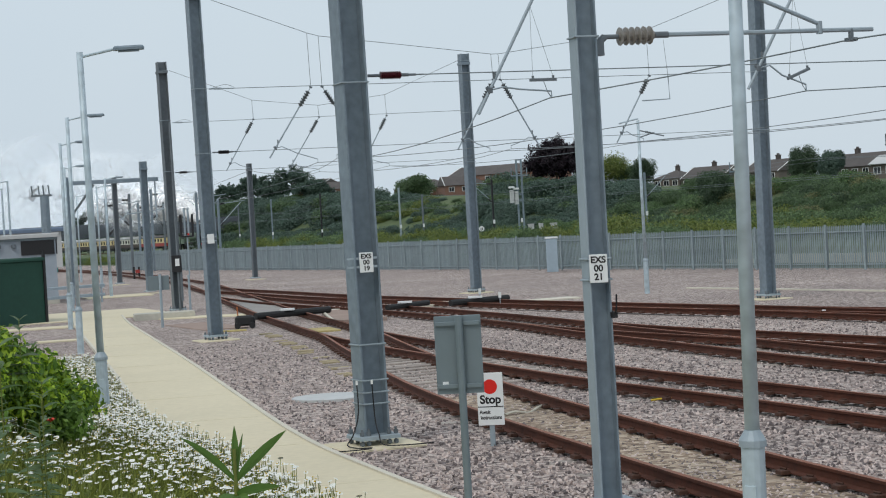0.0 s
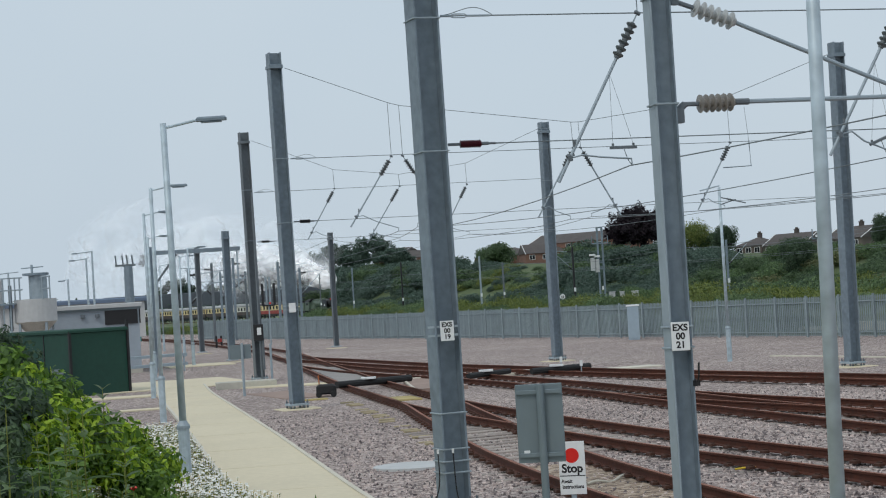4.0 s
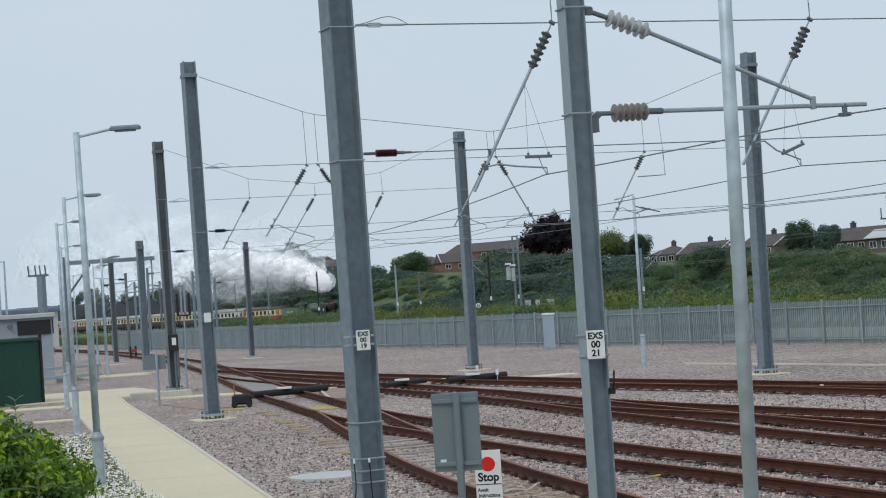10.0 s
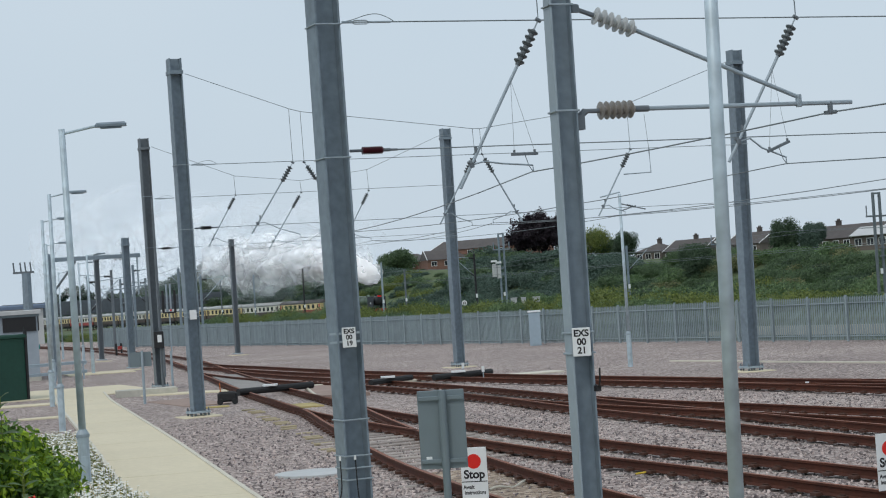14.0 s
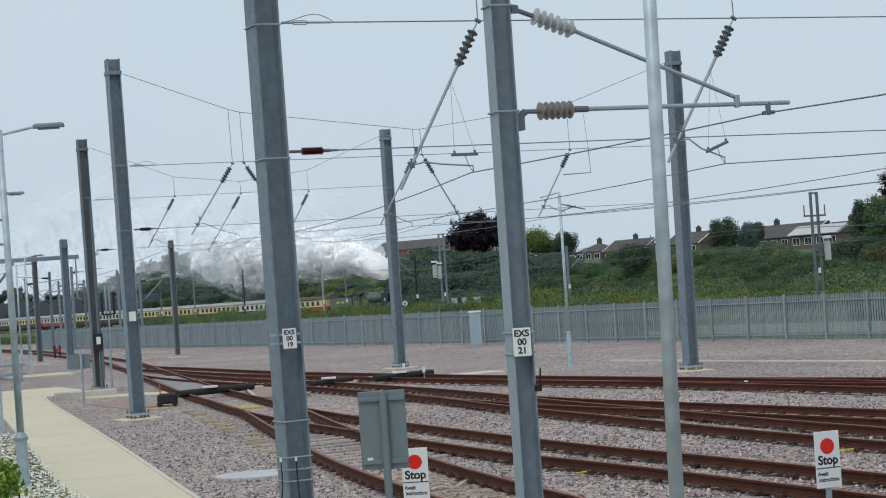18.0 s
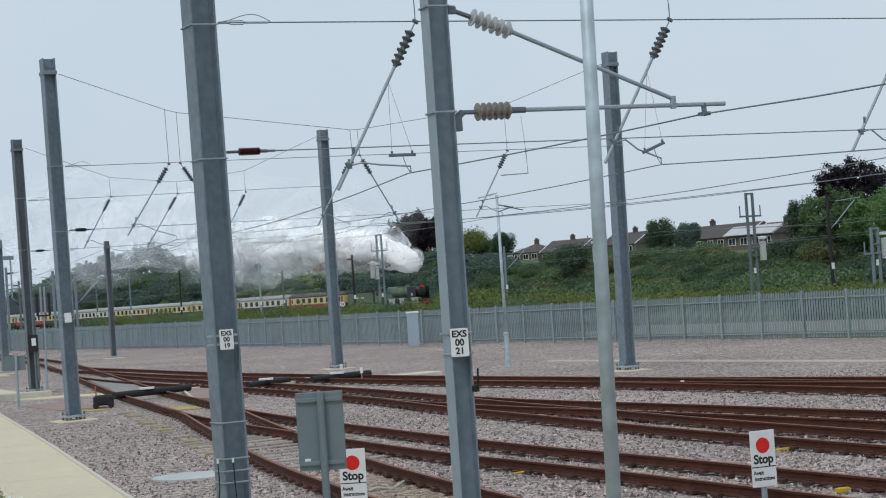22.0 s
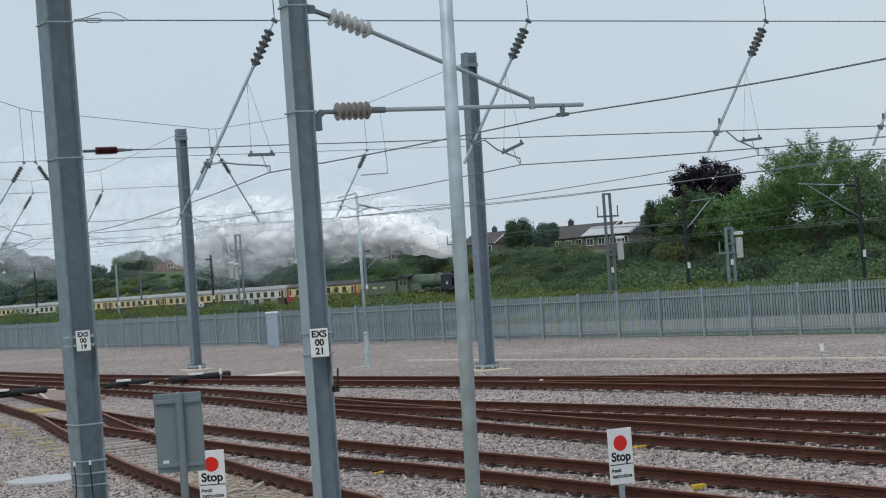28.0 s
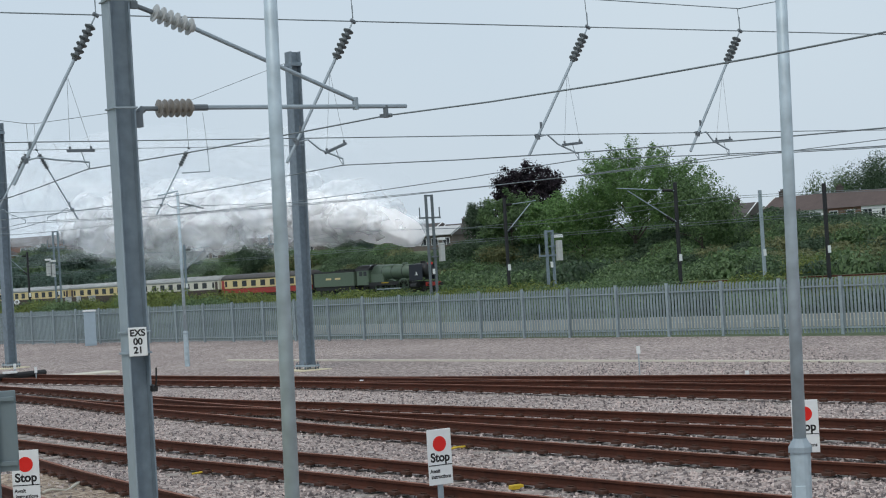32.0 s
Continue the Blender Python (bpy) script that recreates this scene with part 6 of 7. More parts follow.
part("numeral_bar", Geo().box((-0.09, -0.035, 2.08), (0.1, 0.01, 0.3)).box((0.09, -0.035, 2.08), (0.1, 0.01, 0.3)), BLACK, plate)
for az, w in ((2.68, 0.62), (2.98, 0.42), (3.37, 0.7)):
    p = on_view(az, 92.5)
    unit = thing("trackside_box", pose(p.x, p.y, -0.12, 0, 0, TURN), "pale grey equipment box in the lineside scrub", "equipment box", "boxes by the main line")
    part("plinth", Geo().box((0, 0, 0.9), (w * 0.5, 0.3, 1.8)), SLAB, unit)
    part("body", Geo().box((0, 0, 2.05), (w, 0.45, 0.62), chamfer=0.03), RENDER, unit)
    part("lid", Geo().box((0, 0, 2.39), (w + 0.1, 0.55, 0.07), chamfer=0.02), RENDER, unit)
for n, z in ((95.4, 5.3), (95.4, 6.7), (99.2, 5.2), (99.2, 6.6)):
    w = thing("main_line_wire", pose(0, 0, 0), "thin wire along the main line", "overhead wire", "overhead wires")
    part("wire_strand", Geo().line([plan(q, n, z + (0.35 * math.cos(q / 8.0) if z > 6 else 0)) for q in range(70, 420, 10)], 0.016, 4), WIRE, w)

# ---- buildings and plant beyond the walkway ----
def polar(az, d, z=0.0):
    a = radians(az)
    return Vector((d * math.sin(a), d * math.cos(a), z))


gc = thing("equipment_kiosk", pose(-18.9, 75.4, 0, 0, 0, 44), "dark green equipment kiosk with black corner trim", "kiosk")
part("body", Geo().box((0, 0, 1.25), (2.6, 6.0, 2.5), chamfer=0.03), DKGREEN, gc)
part("roof", Geo().box((0, 0, 2.56), (2.75, 6.15, 0.14), chamfer=0.05), DKGREEN, gc)
for sx in (-1.31, 1.31):
    part("corner_trim", Geo().box((sx, -3.01, 1.28 + 0.17 * (sx > 0)), (0.1, 0.1, 2.55 + 0.34 * (sx > 0))), BLACK, gc)
for y in (-1.0, 1.0):
    part("panel_joint", Geo().box((-1.31, y, 1.25), (0.03, 0.05, 2.4)), BLACK, gc)
part("sticker", Geo().box((-1.32, -2.0, 1.0), (0.02, 0.9, 0.2)), SIGNBACK, gc)

bd = thing("depot_building", Matrix.Translation(polar(-13.15, 102)) @ Matrix.Rotation(radians(13), 4, 'Z'), "low pale grey depot building with a flat roof", "building")
CLAD = material("blue_grey_cladding", (0.33, 0.38, 0.43), 0.6, vary=0.12, grain=3, stain=0.5, bump=0.05)
part("wall", Geo().box((0.1, 2, 1.7), (4.9, 8, 3.4)), CLAD, bd)
part("roof", Geo().box((0.1, 2, 3.6), (5.3, 8.4, 0.22), chamfer=0.04), RENDER, bd)
part("fascia", Geo().box((0.1, 2, 3.43), (5.1, 8.2, 0.14), chamfer=0.02), SIGNBACK, bd)
part("louvre", Geo().box((1.62, -2.03, 2.98), (1.7, 0.08, 0.75)), BLACK, bd, "black louvre")
part("louvre", Geo().box((2.58, -1.0, 2.98), (0.08, 1.6, 0.75)), BLACK, bd, "black louvre")
for x in (-0.35, 0.4):
    part("lamp_unit", Geo().box((x, -2.1, 3.12), (0.24, 0.2, 0.2), chamfer=0.03), MAST_DARK, bd)
part("plinth", Geo().box((0.1, 2, 0.15), (5.0, 8.1, 0.3)), SLAB, bd)
part("sign_plate", Geo().box((2.59, -1.2, 1.75), (0.05, 0.7, 0.25)), material("teal_paint", (0.02, 0.28, 0.24), 0.5, vary=0.1), bd, "small teal sign")

lb = thing("plant_building", Matrix.Translation(polar(-17.6, 112)) @ Matrix.Rotation(radians(17), 4, 'Z'), "low grey plant building behind the kiosk", "building")
part("wall", Geo().box((0, 0, 1.3), (7, 6, 2.6)), RENDER, lb)
part("roof", Geo().box((0, 0, 2.7), (7.3, 6.3, 0.2)), SLAB, lb)
shl = thing("depot_shelter", Matrix.Translation(polar(-16.8, 128)), "small open shelter with a cream roof", "shelter")
for x in (-0.45, 0.0, 0.45):
    part("post", Geo().box((x, 0, 1.75), (0.1, 0.1, 3.5)), MAST_DARK, shl)
part("roof", Geo().box((0, 0, 3.65), (1.3, 1.6, 0.34), chamfer=0.08), CONCRETE, shl, "cream shelter roof")
fl = thing("floodlight_mast", Matrix.Translation(polar(-16.25, 105)), "grey mast carrying two floodlights", "mast")
part("pole", Geo().tube((0, 0, 0), (0, 0, 6.6), 0.17, 0.12, n=10), GALV, fl)
part("crossarm", Geo().tube((-0.6, 0, 6.62), (0.5, 0, 6.62), 0.06), GALV, fl)
for x, z, k in ((-0.64, 6.85, 0.4), (0.56, 6.85, 0.3)):
    part("floodlight", Geo().box((x, 0, z), (0.34, 0.3, k), chamfer=0.05), MAST_DARK, fl)
    part("yoke", Geo().tube((x, 0, 6.6), (x, 0, z), 0.05), GALV, fl)

tk = thing("water_tank", Matrix.Translation(polar(-14.72, 97.5)), "pale steel hopper with a header drum and railings", "tank")
part("hopper", Geo().tube((0, 0, 3.0), (0, 0, 4.15), 1.06, n=28), RENDER, tk)
part("cone", Geo().tube((0, 0, 2.5), (0, 0, 3.0), 0.55, 1.04, n=28), SLAB, tk, "darker conical underside")
for i in range(4):
    x, y = 0.95 * math.cos(0.785 + i * 1.571), 0.95 * math.sin(0.785 + i * 1.571)
    part("leg", Geo().box((x, y, 1.5), (0.12, 0.12, 3.2)), GALV, tk)
part("tank_drum", Geo().tube((0.18, 0, 4.15), (0.18, 0, 5.35), 0.46, n=20), GALV, tk)
part("drum_cap", Geo().tube((0.08, 0, 5.35), (0.08, 0, 5.47), 0.66, n=20), MAST, tk)
part("roof_vent", Geo().tube((-0.1, 0, 5.4), (-0.1, 0, 5.9), 0.06).tube((-0.65, 0, 5.74), (0.5, 0, 5.78), 0.03), GALV, tk)
for x, z in ((-2.1, 0.0), (-1.75, 0.0), (-1.4, 0.0), (-1.05, 2.4), (-0.8, 4.1), (-0.55, 4.1), (0.6, 4.1), (0.98, 4.1)):
    part("railing_post", Geo().tube((x, -0.85, z), (x, -0.85, 5.26), 0.04, n=6), GALV, tk)
for z in (4.65, 5.26):
    part("railing", Geo().tube((-2.14, -0.85, z), (-0.4, -0.85, z), 0.035, n=6), GALV, tk)
    part("railing", Geo().tube((0.55, -0.85, z), (1.02, -0.85, z), 0.035, n=6), GALV, tk)
part("platform", Geo().box((-1.5, -0.6, 3.95), (1.4, 0.9, 0.08)), MAST, tk)
part("pipe", Geo().tube((-1.62, -0.5, 2.6), (-1.62, -0.5, 5.2), 0.11), RENDER, tk)
part("pipe", Geo().tube((-1.2, -0.3, 2.6), (-1.2, -0.3, 4.9), 0.09), MAST_DARK, tk)

br = thing("footbridge", Matrix.Translation(polar(-9.0, 660)) @ Matrix.Rotation(radians(-4), 4, 'Z'), "long dark grey girder bridge in the haze", "bridge")
part("girder", Geo().box((6, 0, 6.9), (100, 3.5, 4.8), chamfer=0.1), material("sooty_girder", (0.075, 0.09, 0.11), 0.7, vary=0.25, grain=2, stain=0.2, bump=0.1), br)
for x in (-38, -13, 13, 38):
    part("pier", Geo().box((x, 0, 2.2), (1.5, 2.4, 4.8)), SLAB, br)
sh = thing("train_shed", Matrix.Translation(polar(-17.7, 262)) @ Matrix.Rotation(radians(14), 4, 'Z'), "long low shed with a blue-grey roof", "building")
part("wall", Geo().box((0, 0, 2.4), (56, 12, 4.8)), RENDER, sh)
part("roof", Geo().box((0, 0, 5.1), (57, 13, 0.6), chamfer=0.2), material("blue_roof_sheet", (0.13, 0.18, 0.26), 0.5, vary=0.15, grain=2, stain=0.3, bump=0.05), sh)

# portal with a boom across the far tracks
pt = thing("overhead_line_portal", pose(-21.6, 108.0, 0, 0, 0, 10), "dark grey steel portal with a boom", "gantry")
part("upright", octagon(0.45, 0.4, 6.9), MAST, pt)
part("boom", Geo().box((2.6, 0, 6.55), (5.4, 0.28, 0.24), chamfer=0.03), MAST, pt)
part("brace", Geo().tube((0.2, 0, 4.6), (1.6, 0, 6.4), 0.07), MAST_DARK, pt)
for x in (4.6, 5.1):
    part("drop_tube", Geo().tube((x, 0, 6.5), (x, 0, 4.3), 0.05), GALV, pt)
part("steady_arm", Geo().tube((3.4, 0, 4.6), (5.6, 0, 4.8), 0.04), GALV, pt)

sw = thing("switch_mast", Matrix.Translation(polar(-11.94, 150)), "dark steel mast carrying a forked switch head", "mast")
part("upright", octagon(0.75, 0.65, 6.9), MAST, sw)
part("crossarm", Geo().box((-0.2, 0, 6.95), (1.6, 0.3, 0.16)), MAST_DARK, sw)
for x in (-1.2, -0.3, 0.3, 1.0):
    part("horn", Geo().tube((x * 0.6 - 0.2, 0, 6.95), (x * 0.6 - 0.26, 0, 7.75), 0.06), MAST_DARK, sw)
for az, d, h in ((-11.0, 150, 6.8), (-10.4, 128, 6.8)):
    q = polar(az, d)
    lamp_post(q.x, q.y, h, "distant galvanised lamp column", 10)
for az, d, h, reach in ((-17.16, 150, 6.5, 0.8), (-12.99, 150, 8.2, -1.35), (-13.17, 150, 7.65, -1.1), (-13.74, 150, 6.1, -0.5), (-15.47, 150, 6.9, 0.9), (-19.3, 150, 7.4, 0.9), (-21, 160, 8, 0.9)):
    ob = thing("yard_lamp", Matrix.Translation(polar(az, d)), "distant galvanised lamp mast with cross arm", "lamp post", "distant yard lamps")
    part("column", Geo().tube((0, 0, 0), (0, 0, h), 0.11, 0.07, n=8), LAMP, ob)
    part("cross_arm", Geo().tube((-abs(reach), 0, h - 0.1), (abs(reach) * (0.9 if reach > 0 else 0.05), 0, h), 0.04, n=6), LAMP, ob)
    part("lamp_head", Geo().box((-abs(reach), 0, h - 0.1), (0.5, 0.25, 0.1), chamfer=0.03), MAST, ob)


def signal(x, y):
    ob = thing("railway_signal", pose(x, y, 0, 0, 0, facing(x, y)), "black railway signal head on a post", "signal")
    part("post", Geo().tube((0, 0, 0), (0, 0, 3.2), 0.06), GALV, ob)
    for dx in (-0.46, 0.46):
        part("hood_side", Geo().box((dx, 0, 4.0), (0.2, 0.3, 1.75), chamfer=0.02), BLACK, ob)
    part("hood_base", Geo().box((0, 0, 3.12), (1.0, 0.3, 0.12), chamfer=0.02), BLACK, ob)
    for dx in (-0.16, 0.14):
        part("riser", Geo().tube((dx, 0.05, 3.1), (dx, 0.05, 5.4), 0.09), GALV, ob)
    part("lens", Geo().tube((0.1, -0.1, 3.3), (0.1, -0.2, 3.3), 0.08, n=12), REDP, ob, "red signal lens")


for az, n, h, arm in ((-10.15, 30, 6.6, 1), (-9.45, 36, 7.4, -1), (-9.2, 44, 7.2, 1), (-8.8, 40, 8.0, 1), (-8.45, 52, 7.6, -1), (-7.45, 44, 7.4, 1), (-7.1, 58, 8.2, -1), (-6.8, 50, 7.0, 1), (-9.9, 60, 8, 1), (-8.1, 70, 8.2, -1)):
    line_post(az, n, h, MAST if arm > 0 else MAST_DARK, "distant steel mast with a wire bracket", arm=arm * 0.9)
bs = thing("buffer_stop", Matrix.Translation(polar(-9.35, 150)), "dark red buffer stop at a siding end", "buffer stop")
for x in (-0.2, 0.2):
    part("post", Geo().box((x, 0, 0.45), (0.14, 0.2, 1.0)), BLACK, bs)
part("beam", Geo().box((0.1, -0.12, 0.6), (0.34, 0.14, 0.26), chamfer=0.02), COACH_MAROON, bs, "dark red painted beam")
bc = thing("equipment_container", Matrix.Translation(polar(-7.7, 182)) @ Matrix.Rotation(radians(20), 4, 'Z'), "low blue-grey container beside the tracks", "container")
part("body", Geo().box((0, 0, 0.5), (2.6, 1.4, 1.0), chamfer=0.03), material("blue_grey_paint", (0.07, 0.11, 0.19), 0.6, vary=0.2, grain=4), bc)
part("lid", Geo().box((0, 0, 1.04), (2.7, 1.5, 0.08), chamfer=0.02), MAST, bc)
q = polar(-7.78, 150)
signal(q.x, q.y)

# box and cable run on the dark mast
swb = thing("switch_box", pose(ED[0] + 0.1, ED[1] - 0.34, 0, 0, 0, facing(*ED)), "black switch box clamped to a mast", "box")
part("case", Geo().box((0, 0, 2.03), (0.4, 0.2, 0.68), chamfer=0.02), BLACK, swb)
part("label_plate", Geo().box((0.03, -0.11, 2.08), (0.17, 0.02, 0.3)), WHITE, swb)
part("operating_rod", Geo().tube((0.05, 0, 0.15), (0.05, 0, 7.8), 0.05, n=6).tube((0.16, 0, 0.5), (0.16, 0, 2.1), 0.06, n=6), MAST_DARK, swb)

for (x, y), h, w in (((-9.93, 65.1), 1.85, 0.72), ((-10.15, 74.0), 1.6, 0.75)):
    ob = thing("trackside_sign", pose(x, y, 0, 0, 0, facing(x, y)), "small grey sign back on a post", "sign")
    part("post", Geo().tube((0, 0, -0.05), (0, 0, h), 0.05, n=8), GALV, ob)
    if y < 70:
        part("panel", Geo().box((-0.05, 0.06, h - 0.3), (w, 0.03, 0.5), chamfer=0.006), SIGNBACK, ob)

# ---- crossing slabs, boards and point gear ----
slab("pavement_slab", -10.9, 72.0, 2.3, 1.0, 0.26, 12, SLAB, "raised concrete slab across the walkway end")
slab("pavement_spur", -14.6, 69.2, 4.4, 1.4, 0.05, 12, CONCRETE, "pale concrete spur towards the kiosk")
slab("pavement_apron", -15.6, 78.5, 7.0, 9.0, 0.045, 20, CONCRETE, "pale concrete apron before the depot building")
slab("pavement_strip", -8.6, 71.2, 4.6, 1.3, 0.05, -12, CONCRETE, "pale concrete crossing strip")
slab("pavement_pad", -18.3, 104, 3.6, 4.0, 0.05, 16, CONCRETE, "pale concrete pad by the far masts")
slab("pavement_spur", -12.0, 59.6, 2.2, 0.7, 0.05, 14, CONCRETE, "narrow concrete spur beside the walkway")
BOARDS = material("pinkish_boards", (0.33, 0.24, 0.20), 0.9, vary=0.2, grain=7, stain=0.8, bump=0.2)
CROSS = [(-4.6, 68.4), (-3.7, 60.6), (-2.0, 61.2), (-3.0, 68.8)]
deck = part("crossing_boards", Geo().add([(x, y, z) for z in (-0.03, 0.12) for x, y in CROSS], [(3, 2, 1, 0), (4, 5, 6, 7), (0, 1, 5, 4), (1, 2, 6, 5), (2, 3, 7, 6), (3, 0, 4, 7)]), BOARDS)
tagged(deck, "pinkish boarded crossing with white edges", "path", kind="structure")
for a, b in ((0, 1), (3, 0)):
    part("edge_strip", Geo().tube((*CROSS[a], 0.11), (*CROSS[b], 0.11), 0.05, n=6), KERB, deck, "white painted edge")
slab("crossing_boards", -8.3, 64.0, 1.5, 5.5, 0.03, 22, BOARDS, "pinkish gravel pad with a pale edge")
slab("crossing_slab", -0.5, 70.0, 1.7, 2.0, 0.1, 20, KERB, "white edged concrete crossing slab")
slab("crossing_slab", 3.5, 69.2, 2.6, 1.2, 0.06, 20, KERB, "white edged concrete crossing slab")
PANEL = material("worn_grey_panel", (0.30, 0.28, 0.265), 0.9, vary=0.25, grain=9, stain=0.8, bump=0.2)
slab("crossing_panel", -7.85, 77.5, 1.25, 17.0, 0.12, 10.5, PANEL, "grey concrete panel between the turnout rails")
PLANK = material("yellowed_timber", (0.46, 0.37, 0.16), 0.9, vary=0.35, grain=9, stain=1.5, bump=0.3)
for x, y, sx, sy, rz in ((-7.0, 59.7, 1.1, 0.35, 14), (-4.05, 57.2, 1.2, 1.9, 14)):
    slab("crossing_plank", x, y, sx, sy, 0.05, rz, PLANK, "weathered yellow board in the ballast")
cover = part("access_cover", Geo().tube((0, 0, -0.05), (0, 0, 0.045), 0.72, n=40), RENDER, at=pose(-2.22, 34.2, 0))
tagged(cover, "pale round concrete access cover in the ballast", "cover")

pm = thing("point_machine", pose(-6.66, 61.3, 0, 0, 0, 6), "black point machine with an orange rod", "point machine")
part("case", Geo().box((0, 0, 0.28), (0.6, 0.45, 0.28), chamfer=0.06), RUBBER, pm)
part("motor", Geo().tube((-0.32, 0, 0.22), (0.34, 0, 0.22), 0.14, n=12), RUBBER, pm)
part("rod", Geo().tube((-0.2, 0.1, 0.2), (-0.23, 0.1, 0.72), 0.022), material("orange_paint", (0.55, 0.16, 0.04), 0.6, vary=0.3, grain=9), pm)
for x in (-0.24, 0.24):
    part("wheel", Geo().tube((x, -0.22, 0.1), (x, -0.3, 0.1), 0.1, n=12), RUBBER, pm)


def duct(a, b, r, label):
    a, b = Vector((*a, 0.24)), Vector((*b, 0.24))
    ob = thing("cable_duct", Matrix.Translation((a + b) / 2), label, "duct", "cable ducts across the tracks")
    h = (b - a) / 2
    part("sleeve", Geo().tube(-h, h, r, n=10), RUBBER, ob)
    part("tag", Geo().box(Vector((0, 0, r + 0.02)) - h * 0.15, (0.5, 0.45, 0.06)), WHITE, ob, "white tag")
    return ob


duct((-6.6, 64.2), (-4.2, 66.5), 0.12, "black lagged cable duct across the rails")
duct((-2.1, 65.2), (-0.7, 67.4), 0.1, "black lagged cable duct across the rails")
duct((0.1, 66.0), (2.2, 67.9), 0.11, "black lagged cable duct across the rails")


def stake(x, y, h, label="white marker stake in the ballast"):
    ob = thing("marker_stake", pose(x, y, 0, 0, 0, facing(x, y)), label, "stake", "marker stakes")
    part("shaft", Geo().tube((0, 0, -0.05), (0, 0, h), 0.02, n=6), GALV, ob)
    part("plate", Geo().box((0, -0.025, h - 0.1), (0.1, 0.02, 0.2), chamfer=0.004), WHITE, ob)


stake(9.85, 49.2, 0.24)
stake(16.7, 46.4, 0.75)
stake(1.19, 68.1, 0.62)
stake(1.84, 65.6, 0.55)
stake(17.5, 41.2, 0.25)


def cable(pts, r, mat, label):
    line = spline([(x, y) for x, y in pts], 0.12)
    ob = part("loose_cable", Geo().line([p + Vector((0, 0, r + 0.02 + 0.03 * math.sin(i))) for i, p in enumerate(line)], r, 6), mat)
    return tagged(ob, label, "cable", "loose cables")


cable([(3.2, 30.25), (3.5, 30.1), (3.78, 30.15), (3.8, 30.5), (3.62, 30.62)], 0.018, YELLOW, "looped yellow cable beside a rail")
cable([(7.6, 30.75), (7.85, 30.7), (7.95, 30.95), (7.75, 31.1)], 0.018, YELLOW, "looped yellow cable beside a rail")
cable([(10.45, 32.4), (10.65, 32.15), (10.85, 32.1)], 0.018, YELLOW, "looped yellow cable beside a rail")
cable([(0.8, 29.2), (1.15, 29.55), (1.55, 30.25), (1.9, 30.5)], 0.022, KERB, "pale rope lying between the rails")
tagged(part("yellow_marker", Geo().box((0, 0, 0.04), (0.2, 0.1, 0.06), chamfer=0.01), YELLOW, at=pose(7.03, 24.78, 0, 0, 0, 20)), "yellow painted block between the rails", "marker")

# white trough lids along the far ballast
tr = thing("cable_trough", pose(0, 0, 0), "long pale concrete cable trough in the ballast", "trough")
for i in range(38):
    part("lid", Geo().box((0, 0, 0.015), (0.97, 0.16, 0.08), chamfer=0.01), KERB, tr, at=Matrix.Translation(Vector((9.3, 72.4, 0)).lerp(Vector((24.8, 39.0, 0)), (i + 0.5) / 38)) @ Matrix.Rotation(math.atan2(33.4, -15.5), 4, 'Z'))
for n in (56.0, 61.0):
    tr = thing("cable_trough", pose(0, 0, 0), "pale concrete cable trough behind the fence", "trough")
    for i in range(44):
        part("trough_unit", Geo().box((0, 0, 0.1), (1.47, 0.32, 0.26), chamfer=0.02), SLAB, tr, at=Matrix.Translation(plan(30 + 1.5 * i, n - 0.06 * 1.5 * i, -0.05)) @ Matrix.Rotation(math.atan2(AWAY.y, AWAY.x) + 0.06, 4, 'Z'))
hr = thing("handrail", pose(-18.9, 95, -0.15, 0, 0, 40), "galvanised handrail beside the far walkway", "handrail")
for x in (-1.6, 0.0, 1.6):
    part("stanchion", Geo().tube((x, 0, 0), (x, 0, 1.05), 0.05), GALV, hr)
for z in (0.55, 1.02):
    part("rail_bar", Geo().box((0, 0, z), (3.6, 0.1, 0.16), chamfer=0.03), GALV, hr)

# ---- flowery verge beside the walkway ----
EDGE = spline([(1.6, 8.0), (-0.6, 14.2), (-3.0, 22.6), (-4.5, 28.0), (-6.6, 36.8), (-8.4, 45.0)], 0.6)


def verge_z(p, lat):
    d = math.hypot(p.x, p.y)
    z = 0.04 + 0.52 * smooth(32, 14, d) + 0.14 * min(lat, 4.0) * smooth(36, 22, d) * smooth(0, 1.2, lat)
    return z + 0.95 * smooth(1.9, 4.6, lat) * smooth(13.5, 17.5, d) * smooth(38, 26, d)


sign = -1 if (EDGE[0] + side_of(EDGE, 0)).x > EDGE[0].x else 1
g = Geo()
lats = [0, 0.4, 0.9, 1.6, 2.6, 4.0, 6.0, 9.0, 14.0]
for i, p in enumerate(EDGE):
    s = side_of(EDGE, i) * sign
    for k in lats:
        q = p + s * k
        g.v.append((q.x, q.y, verge_z(q, k) - (0.25 if k == 0 else 0) + 0.05 * noise.noise(q * 0.9)))
w = len(lats)
for i in range(len(EDGE) - 1):
    for j in range(w - 1):
        g.f.append((i * w + j, i * w + j + 1, (i + 1) * w + j + 1, (i + 1) * w + j))
        g.m.append(0)
verge = part("ground_verge", g, EARTH, smooth=True)
tagged(verge, "grassy verge rising beside the walkway", "ground", kind="structure")

rng = random.Random(9)
heads, stems, blades = Geo(), Geo(), Geo()


def verge_spot(lo, hi):
    i = int(rng.random() ** 1.0 * (len(EDGE) - 2))
    lat = lo + (hi - lo) * rng.random()
    q = EDGE[i] + (EDGE[i + 1] - EDGE[i]) * rng.random() + side_of(EDGE, i) * sign * lat
    q.z = verge_z(q, lat)
    return q, lat


